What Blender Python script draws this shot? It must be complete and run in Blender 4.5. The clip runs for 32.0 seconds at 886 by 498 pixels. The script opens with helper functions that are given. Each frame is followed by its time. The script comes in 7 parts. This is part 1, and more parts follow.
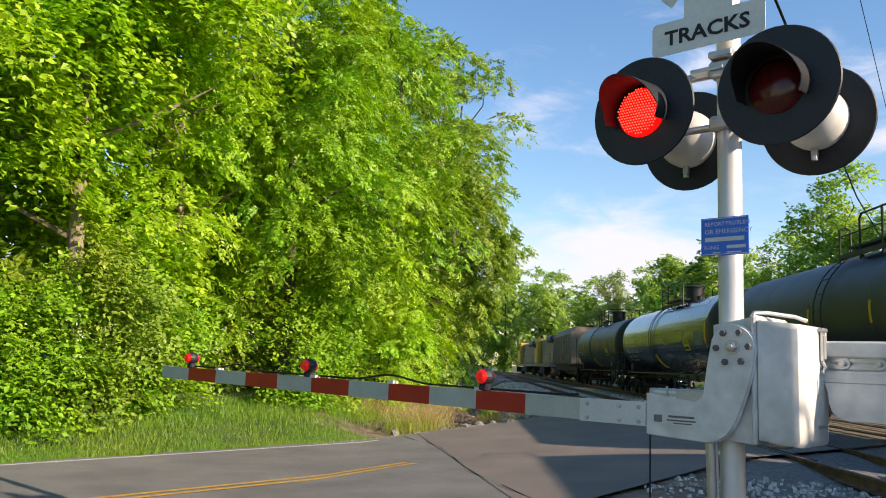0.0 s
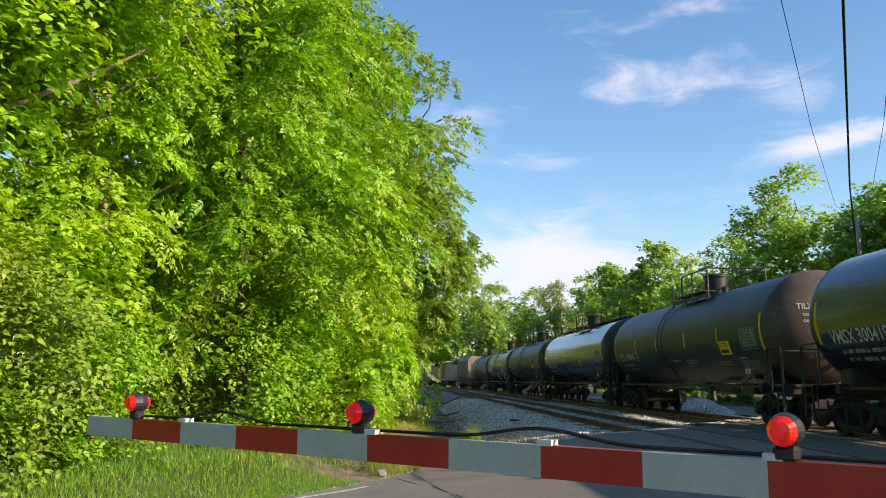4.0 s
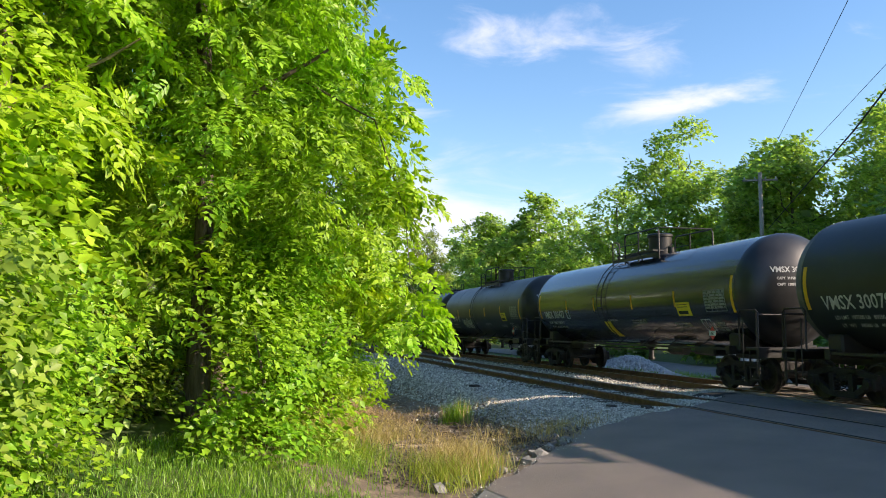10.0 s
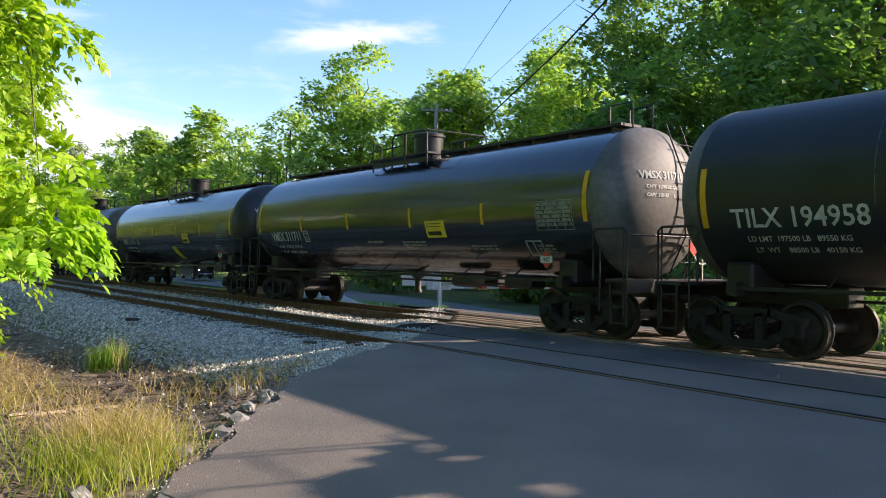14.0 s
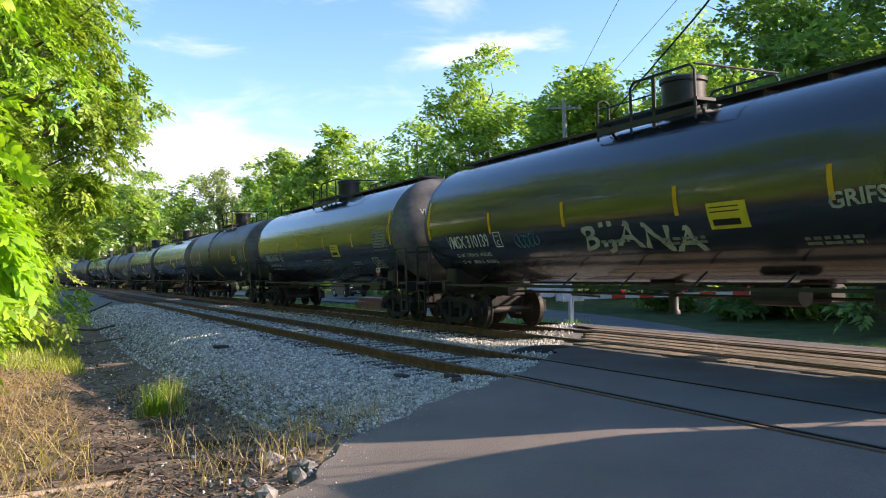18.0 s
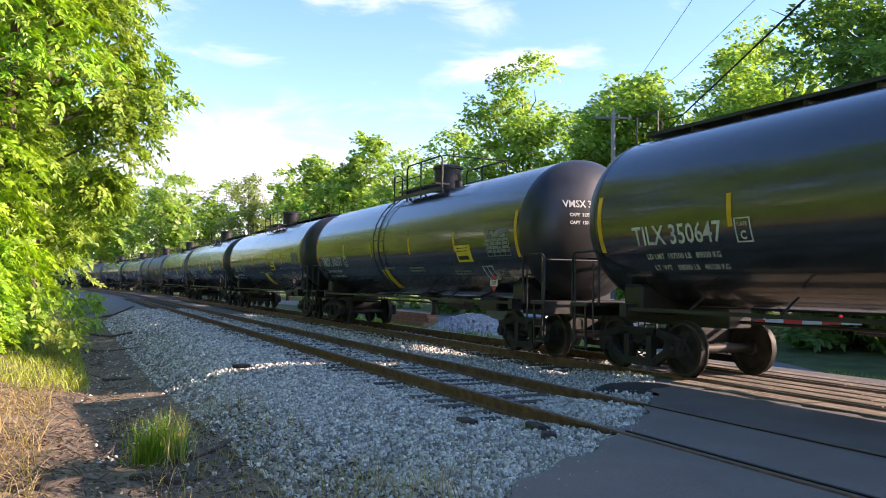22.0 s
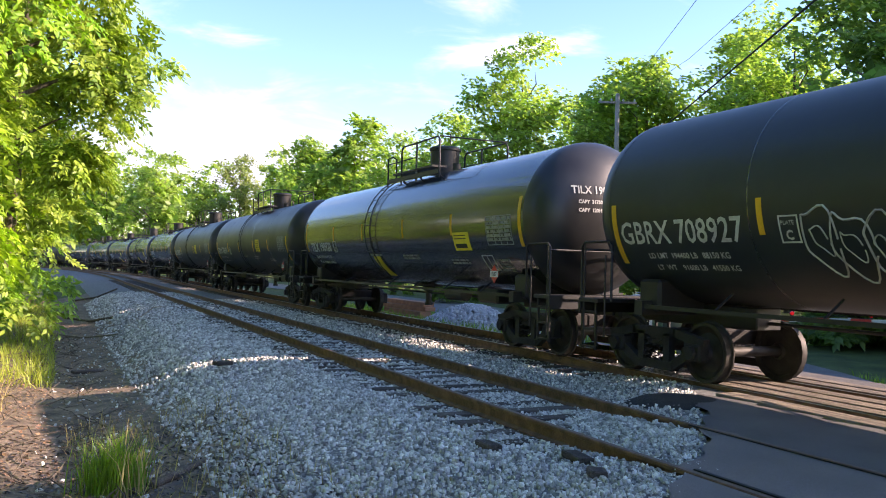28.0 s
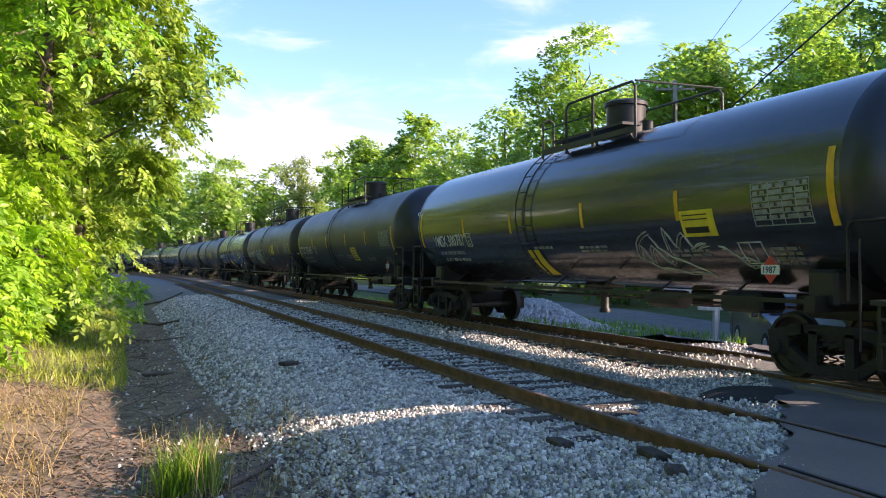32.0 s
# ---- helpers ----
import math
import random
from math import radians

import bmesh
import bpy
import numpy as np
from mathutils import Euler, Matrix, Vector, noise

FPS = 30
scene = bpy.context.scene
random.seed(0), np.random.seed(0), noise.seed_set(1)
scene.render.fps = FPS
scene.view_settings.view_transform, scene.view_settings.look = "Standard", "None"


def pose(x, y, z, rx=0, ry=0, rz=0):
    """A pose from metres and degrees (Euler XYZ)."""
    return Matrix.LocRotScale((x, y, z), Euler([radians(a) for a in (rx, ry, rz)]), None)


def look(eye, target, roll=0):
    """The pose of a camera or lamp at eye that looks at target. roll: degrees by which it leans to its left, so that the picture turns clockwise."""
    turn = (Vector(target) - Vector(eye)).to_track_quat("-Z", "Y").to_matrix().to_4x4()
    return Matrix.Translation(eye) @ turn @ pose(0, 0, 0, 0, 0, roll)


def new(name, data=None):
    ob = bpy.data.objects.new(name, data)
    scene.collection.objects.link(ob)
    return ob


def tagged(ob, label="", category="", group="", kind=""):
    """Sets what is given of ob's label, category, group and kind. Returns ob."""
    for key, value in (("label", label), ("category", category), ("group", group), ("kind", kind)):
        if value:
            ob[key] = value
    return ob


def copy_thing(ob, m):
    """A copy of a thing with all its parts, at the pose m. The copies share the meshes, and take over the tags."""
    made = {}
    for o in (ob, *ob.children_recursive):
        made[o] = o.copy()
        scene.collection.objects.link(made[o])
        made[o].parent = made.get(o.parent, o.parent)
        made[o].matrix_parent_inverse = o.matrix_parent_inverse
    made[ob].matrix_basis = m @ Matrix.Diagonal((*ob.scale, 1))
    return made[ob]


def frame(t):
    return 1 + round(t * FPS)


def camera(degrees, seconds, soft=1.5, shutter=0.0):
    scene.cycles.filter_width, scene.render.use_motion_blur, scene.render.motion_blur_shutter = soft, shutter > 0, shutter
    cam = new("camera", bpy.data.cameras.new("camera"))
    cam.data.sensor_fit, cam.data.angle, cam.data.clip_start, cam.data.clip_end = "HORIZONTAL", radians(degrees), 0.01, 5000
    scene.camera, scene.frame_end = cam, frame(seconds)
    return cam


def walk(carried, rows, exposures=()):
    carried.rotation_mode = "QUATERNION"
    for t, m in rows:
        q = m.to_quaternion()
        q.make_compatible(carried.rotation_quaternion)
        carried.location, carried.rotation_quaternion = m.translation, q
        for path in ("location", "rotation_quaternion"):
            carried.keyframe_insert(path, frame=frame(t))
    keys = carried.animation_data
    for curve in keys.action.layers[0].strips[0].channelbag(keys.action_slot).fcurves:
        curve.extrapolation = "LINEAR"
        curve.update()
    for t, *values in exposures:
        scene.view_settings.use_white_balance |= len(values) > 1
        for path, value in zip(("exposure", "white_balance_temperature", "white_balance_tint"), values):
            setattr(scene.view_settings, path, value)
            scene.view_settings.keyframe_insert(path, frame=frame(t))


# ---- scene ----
cam = camera(56.8, 32.0, 1.0)
PATH = [
    (0, (-5.055, -19.901, 1.197), (-5.118, -17.921, 1.472), 2.2),
    (0.5, (-5.02, -19.576, 1.186), (-5.075, -17.604, 1.515), 1.8),
    (1, (-5.17, -19.082, 1.184), (-5.214, -17.112, 1.528), 3.7),
    (1.5, (-5.394, -18.651, 1.211), (-5.405, -16.679, 1.545), 2.7),
    (2, (-5.455, -18.221, 1.249), (-5.452, -16.249, 1.585), 2.5),
    (2.5, (-5.577, -17.831, 1.271), (-5.559, -15.858, 1.601), 0.2),
    (3, (-5.85, -17.505, 1.333), (-5.769, -15.535, 1.667), -0.2),
    (3.5, (-6.069, -17.118, 1.284), (-5.969, -15.148, 1.612), -0.1),
    (5.5, (-7.0, -15.318, 1.404), (-6.793, -13.348, 1.682), -0.2),
    (6, (-7.258, -15.068, 1.484), (-6.918, -13.117, 1.763), -0.7),
    (6.5, (-7.455, -14.661, 1.549), (-7.088, -12.723, 1.876), -0.2),
    (7, (-7.64, -14.117, 1.571), (-7.266, -12.19, 1.955), -0.1),
    (7.5, (-7.898, -13.711, 1.587), (-7.516, -11.779, 1.936), -0.7),
    (8, (-8.115, -13.198, 1.622), (-7.742, -11.259, 1.942), -1.8),
    (8.5, (-8.366, -12.657, 1.673), (-8.007, -10.714, 1.982), -4.5),
    (9, (-8.687, -12.364, 1.65), (-8.355, -10.402, 1.858), -4.9),
    (9.5, (-8.85, -11.89, 1.651), (-8.515, -9.928, 1.845), -2.8),
    (10, (-8.992, -11.452, 1.64), (-8.542, -9.512, 1.833), 0.1),
    (10.5, (-9.062, -11.076, 1.659), (-8.341, -9.219, 1.841), -1.1),
    (11, (-8.987, -10.666, 1.601), (-8.21, -8.832, 1.773), 0.6),
    (11.5, (-8.898, -10.233, 1.582), (-8.025, -8.442, 1.75), 2.3),
    (12, (-8.771, -9.747, 1.546), (-7.775, -8.016, 1.649), 2.4),
    (12.5, (-8.667, -9.186, 1.581), (-7.646, -7.468, 1.656), 3.4),
    (13, (-8.653, -8.742, 1.574), (-7.45, -7.146, 1.652), 3.5),
    (13.5, (-8.477, -8.325, 1.542), (-7.281, -6.722, 1.588), 0.9),
    (15.5, (-7.064, -6.398, 1.373), (-5.901, -4.773, 1.294), 2.1),
    (16, (-6.863, -6.26, 1.409), (-5.682, -4.65, 1.294), 1.7),
    (16.5, (-6.589, -5.996, 1.357), (-5.378, -4.41, 1.215), 1.6),
    (17, (-6.427, -5.937, 1.453), (-5.304, -4.289, 1.304), 0.1),
    (17.5, (-6.308, -5.676, 1.508), (-5.221, -3.998, 1.465), -1.5),
    (18, (-5.954, -5.299, 1.498), (-5.055, -3.513, 1.548), -1.3),
    (18.5, (-5.867, -5.022, 1.503), (-5.143, -3.159, 1.591), 1.6),
    (19, (-5.761, -4.668, 1.487), (-5.012, -2.816, 1.571), -0.1),
    (19.5, (-5.701, -4.265, 1.503), (-4.932, -2.42, 1.579), -2.3),
    (20, (-5.637, -3.855, 1.531), (-4.868, -2.014, 1.66), -1.8),
    (20.5, (-5.575, -3.421, 1.52), (-4.806, -1.579, 1.65), -1.4),
    (21, (-5.541, -3.153, 1.504), (-4.728, -1.33, 1.621), -0.3),
    (21.5, (-5.297, -2.662, 1.493), (-4.472, -0.844, 1.599), 0.4),
    (22, (-5.249, -2.417, 1.511), (-4.413, -0.602, 1.594), 0.6),
    (22.5, (-5.161, -2.058, 1.53), (-4.313, -0.248, 1.604), 0.4),
    (23, (-5.005, -1.787, 1.538), (-4.149, 0.019, 1.618), 0.2),
    (23.5, (-4.823, -1.538, 1.574), (-3.97, 0.268, 1.671), 0.0),
    (24, (-4.737, -1.218, 1.574), (-3.878, 0.586, 1.663), -0.1),
    (24.5, (-4.708, -0.909, 1.614), (-3.801, 0.871, 1.71), -0.2),
    (25, (-4.687, -0.788, 1.621), (-3.778, 0.99, 1.72), -0.2),
    (25.5, (-4.633, -0.717, 1.631), (-3.718, 1.058, 1.74), 0.0),
    (27.5, (-4.743, -0.655, 1.599), (-3.844, 1.131, 1.656), 0.0),
    (28, (-4.765, -0.694, 1.601), (-3.91, 1.114, 1.649), 1.6),
    (28.5, (-4.762, -0.673, 1.619), (-3.956, 1.157, 1.648), 1.0),
    (29, (-4.755, -0.672, 1.618), (-3.977, 1.17, 1.649), 0.8),
    (29.5, (-4.777, -0.63, 1.617), (-4.008, 1.215, 1.689), 0.5),
    (30, (-4.793, -0.587, 1.629), (-4.051, 1.27, 1.69), 0.4),
    (30.5, (-4.809, -0.597, 1.614), (-4.081, 1.265, 1.667), 0.2),
    (31, (-4.807, -0.576, 1.613), (-4.085, 1.289, 1.659), 0.3),
    (31.5, (-4.794, -0.575, 1.611), (-4.071, 1.289, 1.652), 0.2),
    (32, (-4.787, -0.556, 1.601), (-4.059, 1.307, 1.637), 0.0),
]
EXPOSURES = [(0, 0.64, 7200, 19), (4, 0.60, 7050, 17), (7, 0.56, 6800, 12), (10, 0.78, 6850, 19), (11, 0.94, 6950, 20), (12, 0.88, 6800, 22), (13, 0.88, 6800, 23), (15.5, 1.30, 6800, 21), (17, 1.40, 6850, 24), (18.5, 0.92, 6800, 24), (19.5, 0.87, 6800, 23), (21, 1.12, 6850, 28), (23, 1.44, 6900, 33), (26, 1.46, 6900, 33), (30, 1.36, 6900, 32), (32, 1.27, 6800, 30)]
walk(cam, [(t, look(eye, target, roll)) for t, eye, target, roll in PATH], EXPOSURES)

# ---- world, sun, exposure ----
SUN = Vector((0.797, -0.447, 0.430)).normalized()
world = bpy.data.worlds.new("sky_world")
scene.world = world
world.use_nodes = True
wn, wl = world.node_tree.nodes, world.node_tree.links
wn.clear()
wout = wn.new("ShaderNodeOutputWorld")
wbg = wn.new("ShaderNodeBackground")
sky = wn.new("ShaderNodeTexSky")
sky.sky_type = "NISHITA"
sky.sun_disc = False
sky.sun_elevation = math.asin(SUN.z)
sky.sun_rotation = math.atan2(SUN.x, SUN.y)
sky.air_density, sky.dust_density, sky.ozone_density = 1.1, 0.5, 2.4
wbg.inputs["Strength"].default_value = 0.15


def wmath(op, a, b=None):
    """A math node of the sky; a and b are sockets or numbers."""
    m = wn.new("ShaderNodeMath")
    m.operation = op
    for k, v in enumerate((a, b)):
        if isinstance(v, (int, float)):
            m.inputs[k].default_value = v
        elif v is not None:
            wl.new(v, m.inputs[k])
    return m.outputs[0]


# clouds by compass bearing and height over the horizon, in degrees: bearing, height, half width, half height, tilt, weight
CLOUDS = [(10.5, 7.0, 15.0, 4.6, 0.02, 1.00), (30, 5.0, 22.0, 3.2, 0.0, 0.55), (-25, 6.0, 26.0, 4.0, 0.0, 0.7), (28.6, 15.0, 6.4, 1.15, 0.13, 0.86), (27.0, 18.0, 5.0, 2.0, -0.1, 0.50), (10.3, 15.1, 3.2, 1.0, 0.0, 0.60), (16.5, 20.0, 8.5, 1.7, -0.05, 0.70), (4.0, 17.5, 5.0, 2.6, 0.3, 0.50), (24, 26, 12, 3, 0.1, 0.5), (-30, 25, 18, 4, 0.1, 0.6), (80, 18, 26, 5, 0.1, 0.5), (150, 20, 30, 6, 0.1, 0.6), (-110, 16, 40, 6, 0.0, 0.6)]
wtc = wn.new("ShaderNodeTexCoord")
wsep = wn.new("ShaderNodeSeparateXYZ")
wl.new(wtc.outputs["Generated"], wsep.inputs[0])
w_az = wmath("MULTIPLY", wmath("ARCTAN2", wsep.outputs["X"], wsep.outputs["Y"]), 57.2958)
w_el = wmath("MULTIPLY", wmath("ARCSINE", wsep.outputs["Z"]), 57.2958)
w_sum = None
for c_az, c_el, c_w, c_h, c_t, c_k in CLOUDS:
    d_az = wmath("SUBTRACT", w_az, c_az)
    d_el = wmath("SUBTRACT", wmath("SUBTRACT", w_el, c_el), wmath("MULTIPLY", d_az, c_t))
    r2 = wmath("ADD", wmath("POWER", wmath("ABSOLUTE", wmath("DIVIDE", d_az, c_w)), 2.0), wmath("POWER", wmath("ABSOLUTE", wmath("DIVIDE", d_el, c_h)), 2.0))
    one = wmath("MULTIPLY", wmath("EXPONENT", wmath("MULTIPLY", r2, -1.0)), c_k)
    w_sum = one if w_sum is None else wmath("MAXIMUM", w_sum, one)
wcomb = wn.new("ShaderNodeCombineXYZ")
wl.new(wmath("MULTIPLY", w_az, 0.11), wcomb.inputs["X"])
wl.new(wmath("MULTIPLY", w_el, 0.30), wcomb.inputs["Y"])
wnz = wn.new("ShaderNodeTexNoise")
wnz.inputs["Scale"].default_value, wnz.inputs["Detail"].default_value = 1.25, 8.0
wnz.inputs["Roughness"].default_value, wnz.inputs["Distortion"].default_value = 0.60, 0.5
wl.new(wcomb.outputs[0], wnz.inputs["Vector"])
w_fac = wmath("ADD", w_sum, wmath("MULTIPLY", wmath("SUBTRACT", wnz.outputs["Fac"], 0.56), 1.9))
wramp = wn.new("ShaderNodeValToRGB")
wramp.color_ramp.elements[0].position, wramp.color_ramp.elements[1].position = 0.10, 1.25
wramp.color_ramp.interpolation = "EASE"
wl.new(w_fac, wramp.inputs[0])
wmix = wn.new("ShaderNodeMixRGB")
wmix.inputs["Color2"].default_value = (3.8, 4.2, 5.0, 1)
wl.new(wramp.outputs[0], wmix.inputs["Fac"])
whs = wn.new("ShaderNodeHueSaturation")
whs.inputs["Saturation"].default_value = 1.22
wl.new(sky.outputs[0], whs.inputs["Color"])
wl.new(whs.outputs[0], wmix.inputs["Color1"])
wl.new(wmix.outputs[0], wbg.inputs["Color"])
wl.new(wbg.outputs[0], wout.inputs["Surface"])
sun = new("sun", bpy.data.lights.new("sun", "SUN"))
sun.data.energy, sun.data.angle, sun.data.color = 5.0, radians(0.53), (1.0, 0.87, 0.68)
sun.matrix_world = look(SUN * 60, (0, 0, 0))


# ---- materials ----
MATS = {}


def ramp_nodes(nt, fac, stops):
    r = nt.nodes.new("ShaderNodeValToRGB")
    el = r.color_ramp.elements
    while len(el) < len(stops):
        el.new(0.5)
    for e, (p, c) in zip(el, stops):
        e.position, e.color = p, (*c, 1)
    nt.links.new(fac, r.inputs[0])
    return r.outputs[0]


def mat(name, c1, c2=None, rough=0.7, metal=0.0, scale=4.0, bump=0.0, bscale=60.0, fine=None, island=0.0, objrand=0.0, emit=0.0, coat=0.0, stretch=(1, 1, 1), ior=1.45, speckle=0.5):
    """A node material: two colours mixed by noise at two scales, bump, and a random shade from piece to piece."""
    if name in MATS:
        return MATS[name]
    m = bpy.data.materials.new(name)
    MATS[name] = m
    m.use_nodes = True
    nt = m.node_tree
    N, L = nt.nodes, nt.links
    b = N["Principled BSDF"]
    b.inputs["Roughness"].default_value, b.inputs["Metallic"].default_value = rough, metal
    b.inputs["IOR"].default_value = ior
    b.inputs["Coat Weight"].default_value = coat
    c2 = c2 or tuple(v * 0.7 for v in c1)
    tc = N.new("ShaderNodeTexCoord")
    mp = N.new("ShaderNodeMapping")
    mp.inputs["Scale"].default_value = stretch
    L.new(tc.outputs["Object"], mp.inputs["Vector"])
    n1 = N.new("ShaderNodeTexNoise")
    n1.inputs["Scale"].default_value, n1.inputs["Detail"].default_value = scale, 6.0
    L.new(mp.outputs[0], n1.inputs["Vector"])
    col = ramp_nodes(nt, n1.outputs["Fac"], [(0.32, c2), (0.66, c1)])
    n2 = N.new("ShaderNodeTexNoise")
    n2.inputs["Scale"].default_value, n2.inputs["Detail"].default_value = fine or bscale, 3.0
    L.new(mp.outputs[0], n2.inputs["Vector"])
    mx = N.new("ShaderNodeMixRGB"); mx.blend_type = "MULTIPLY"; mx.inputs["Fac"].default_value = speckle
    L.new(col, mx.inputs["Color1"])
    L.new(ramp_nodes(nt, n2.outputs["Fac"], [(0.3, (0.55, 0.55, 0.55)), (0.7, (1.25, 1.25, 1.25))]), mx.inputs["Color2"])
    out = mx.outputs[0]
    for amount, node, socket in ((island, "ShaderNodeNewGeometry", "Random Per Island"), (objrand, "ShaderNodeObjectInfo", "Random")):
        if amount:
            g = N.new(node)
            v = N.new("ShaderNodeMapRange")
            v.inputs["To Min"].default_value, v.inputs["To Max"].default_value = 1 - amount, 1 + amount
            L.new(g.outputs[socket], v.inputs["Value"])
            hs = N.new("ShaderNodeHueSaturation")
            L.new(v.outputs[0], hs.inputs["Value"])
            L.new(out, hs.inputs["Color"])
            out = hs.outputs[0]
    L.new(out, b.inputs["Base Color"])
    if emit:
        L.new(out, b.inputs["Emission Color"])
        b.inputs["Emission Strength"].default_value = emit
    rr = N.new("ShaderNodeMapRange")
    rr.inputs["To Min"].default_value, rr.inputs["To Max"].default_value = max(rough - 0.08, 0.02), min(rough + 0.10, 1)
    L.new(n1.outputs["Fac"], rr.inputs["Value"]); L.new(rr.outputs[0], b.inputs["Roughness"])
    if bump:
        bp = N.new("ShaderNodeBump")
        bp.inputs["Strength"].default_value, bp.inputs["Distance"].default_value = bump, 0.02
        L.new(n2.outputs["Fac"], bp.inputs["Height"])
        L.new(bp.outputs[0], b.inputs["Normal"])
    return m


def leaf_mat(name, c1, c2, glow=0.45, hue=0.02):
    """Foliage: reflects and lets light through, each leaf of a slightly different green."""
    if name in MATS:
        return MATS[name]
    m = bpy.data.materials.new(name)
    MATS[name] = m
    m.use_nodes = True
    nt = m.node_tree
    N, L = nt.nodes, nt.links
    N.clear()
    out = N.new("ShaderNodeOutputMaterial")
    geo = N.new("ShaderNodeNewGeometry")
    col = ramp_nodes(nt, geo.outputs["Random Per Island"], [(0.0, c2), (0.6, c1), (1.0, tuple(v * 1.25 for v in c1))])
    tc = N.new("ShaderNodeTexCoord")
    nz = N.new("ShaderNodeTexNoise"); nz.inputs["Scale"].default_value = 0.45
    L.new(tc.outputs["Object"], nz.inputs["Vector"])
    hs = N.new("ShaderNodeHueSaturation")
    mr = N.new("ShaderNodeMapRange")
    mr.inputs["From Min"].default_value, mr.inputs["From Max"].default_value = 0.3, 0.7
    mr.inputs["To Min"].default_value, mr.inputs["To Max"].default_value = 0.5 - hue, 0.5 + hue
    L.new(nz.outputs["Fac"], mr.inputs["Value"]); L.new(mr.outputs[0], hs.inputs["Hue"])
    L.new(col, hs.inputs["Color"])
    pb = N.new("ShaderNodeBsdfPrincipled")
    pb.inputs["Roughness"].default_value = 0.45
    L.new(hs.outputs[0], pb.inputs["Base Color"])
    tr = N.new("ShaderNodeBsdfTranslucent")
    br = N.new("ShaderNodeMixRGB"); br.blend_type = "MULTIPLY"; br.inputs["Fac"].default_value = 1
    br.inputs["Color2"].default_value = (1.2, 1.3, 0.5, 1)
    L.new(hs.outputs[0], br.inputs["Color1"]); L.new(br.outputs[0], tr.inputs["Color"])
    mx = N.new("ShaderNodeMixShader"); mx.inputs["Fac"].default_value = glow
    L.new(pb.outputs[0], mx.inputs[1]); L.new(tr.outputs[0], mx.inputs[2])
    L.new(mx.outputs[0], out.inputs["Surface"])
    return m


ASPHALT_OLD = mat("asphalt_worn", (0.200, 0.197, 0.188), (0.138, 0.136, 0.130), 0.9, scale=1.2, bump=0.45, bscale=110, speckle=0.7)
ASPHALT = mat("asphalt_fresh", (0.215, 0.184, 0.163), (0.160, 0.139, 0.126), 0.9, scale=0.8, bump=0.45, bscale=110, speckle=0.8)
PAINT_W = mat("road_paint_white", (0.62, 0.62, 0.60), (0.36, 0.36, 0.35), 0.8, scale=9, bump=0.3)
PAINT_Y = mat("road_paint_yellow", (0.62, 0.36, 0.05), (0.36, 0.23, 0.06), 0.8, scale=9, bump=0.3)
EARTH = mat("bare_earth", (0.26, 0.195, 0.135), (0.085, 0.068, 0.052), 0.95, scale=2.6, bump=1.0, bscale=16, speckle=0.9)
ASPHALT_DARK = mat("asphalt_darker", (0.135, 0.128, 0.122), (0.085, 0.082, 0.079), 0.9, scale=0.9, bump=0.45, bscale=110, speckle=0.7)
BALLAST = mat("ballast_bed", (0.23, 0.23, 0.225), (0.10, 0.10, 0.098), 0.95, scale=14, bump=1.0, bscale=34)
STONE = mat("ballast_stone", (0.68, 0.665, 0.61), (0.29, 0.28, 0.255), 0.9, scale=7, bump=0.4, bscale=60, island=0.5)
RAIL_M = mat("rusty_rail", (0.23, 0.125, 0.07), (0.10, 0.058, 0.036), 0.85, metal=0.15, scale=6, bump=0.4)
RAIL_TOP = mat("worn_rail_head", (0.22, 0.15, 0.11), (0.14, 0.09, 0.07), 0.6, metal=0.3, scale=12)
RAIL_BRIGHT = mat("polished_rail_head", (0.45, 0.43, 0.41), (0.3, 0.28, 0.26), 0.32, metal=0.9, scale=8)
TIE = mat("weathered_tie", (0.115, 0.095, 0.08), (0.045, 0.038, 0.034), 0.95, scale=5, bump=0.8, bscale=40, objrand=0.35, stretch=(0.4, 4, 4))
TIMBER = mat("crossing_timber", (0.25, 0.205, 0.155), (0.085, 0.070, 0.056), 0.9, scale=4, bump=0.6, bscale=40, objrand=0.15, stretch=(4, 0.4, 4))
TANK = mat("tank_black_gloss", (0.026, 0.028, 0.031), (0.018, 0.019, 0.021), 0.20, scale=0.9, fine=6, ior=1.65, coat=0.35, speckle=0.15)
TANK_DULL = mat("tank_black_dull", (0.025, 0.030, 0.031), (0.017, 0.021, 0.022), 0.40, scale=0.9, fine=6, ior=1.42, speckle=0.15)
# on car 300785 this pale grey stands for sunlight falling on a dark end
HEAD_GREY = mat("tank_head_dusty_sunlit", (0.16, 0.155, 0.15), (0.09, 0.085, 0.08), 0.6, scale=1.6, fine=9)
HEAD_BLACK = mat("tank_head_black", (0.030, 0.031, 0.033), (0.018, 0.018, 0.019), 0.34, scale=1.3, fine=8, ior=1.5, speckle=0.15)
STEEL_BLACK = mat("black_steel", (0.022, 0.022, 0.022), (0.012, 0.012, 0.012), 0.5, scale=5, bump=0.1)
TRUCK_M = mat("grimy_cast_steel", (0.030, 0.028, 0.026), (0.013, 0.012, 0.012), 0.8, scale=5, bump=0.5, bscale=40)
RUST = mat("rust_streaks", (0.20, 0.085, 0.04), (0.07, 0.038, 0.024), 0.9, scale=4, bump=0.4)
WHEEL_M = mat("wheel_steel", (0.060, 0.054, 0.048), (0.022, 0.020, 0.018), 0.6, metal=0.4, scale=5)
TREAD = mat("wheel_tread", (0.5, 0.49, 0.48), (0.35, 0.33, 0.32), 0.3, metal=0.95, scale=8)
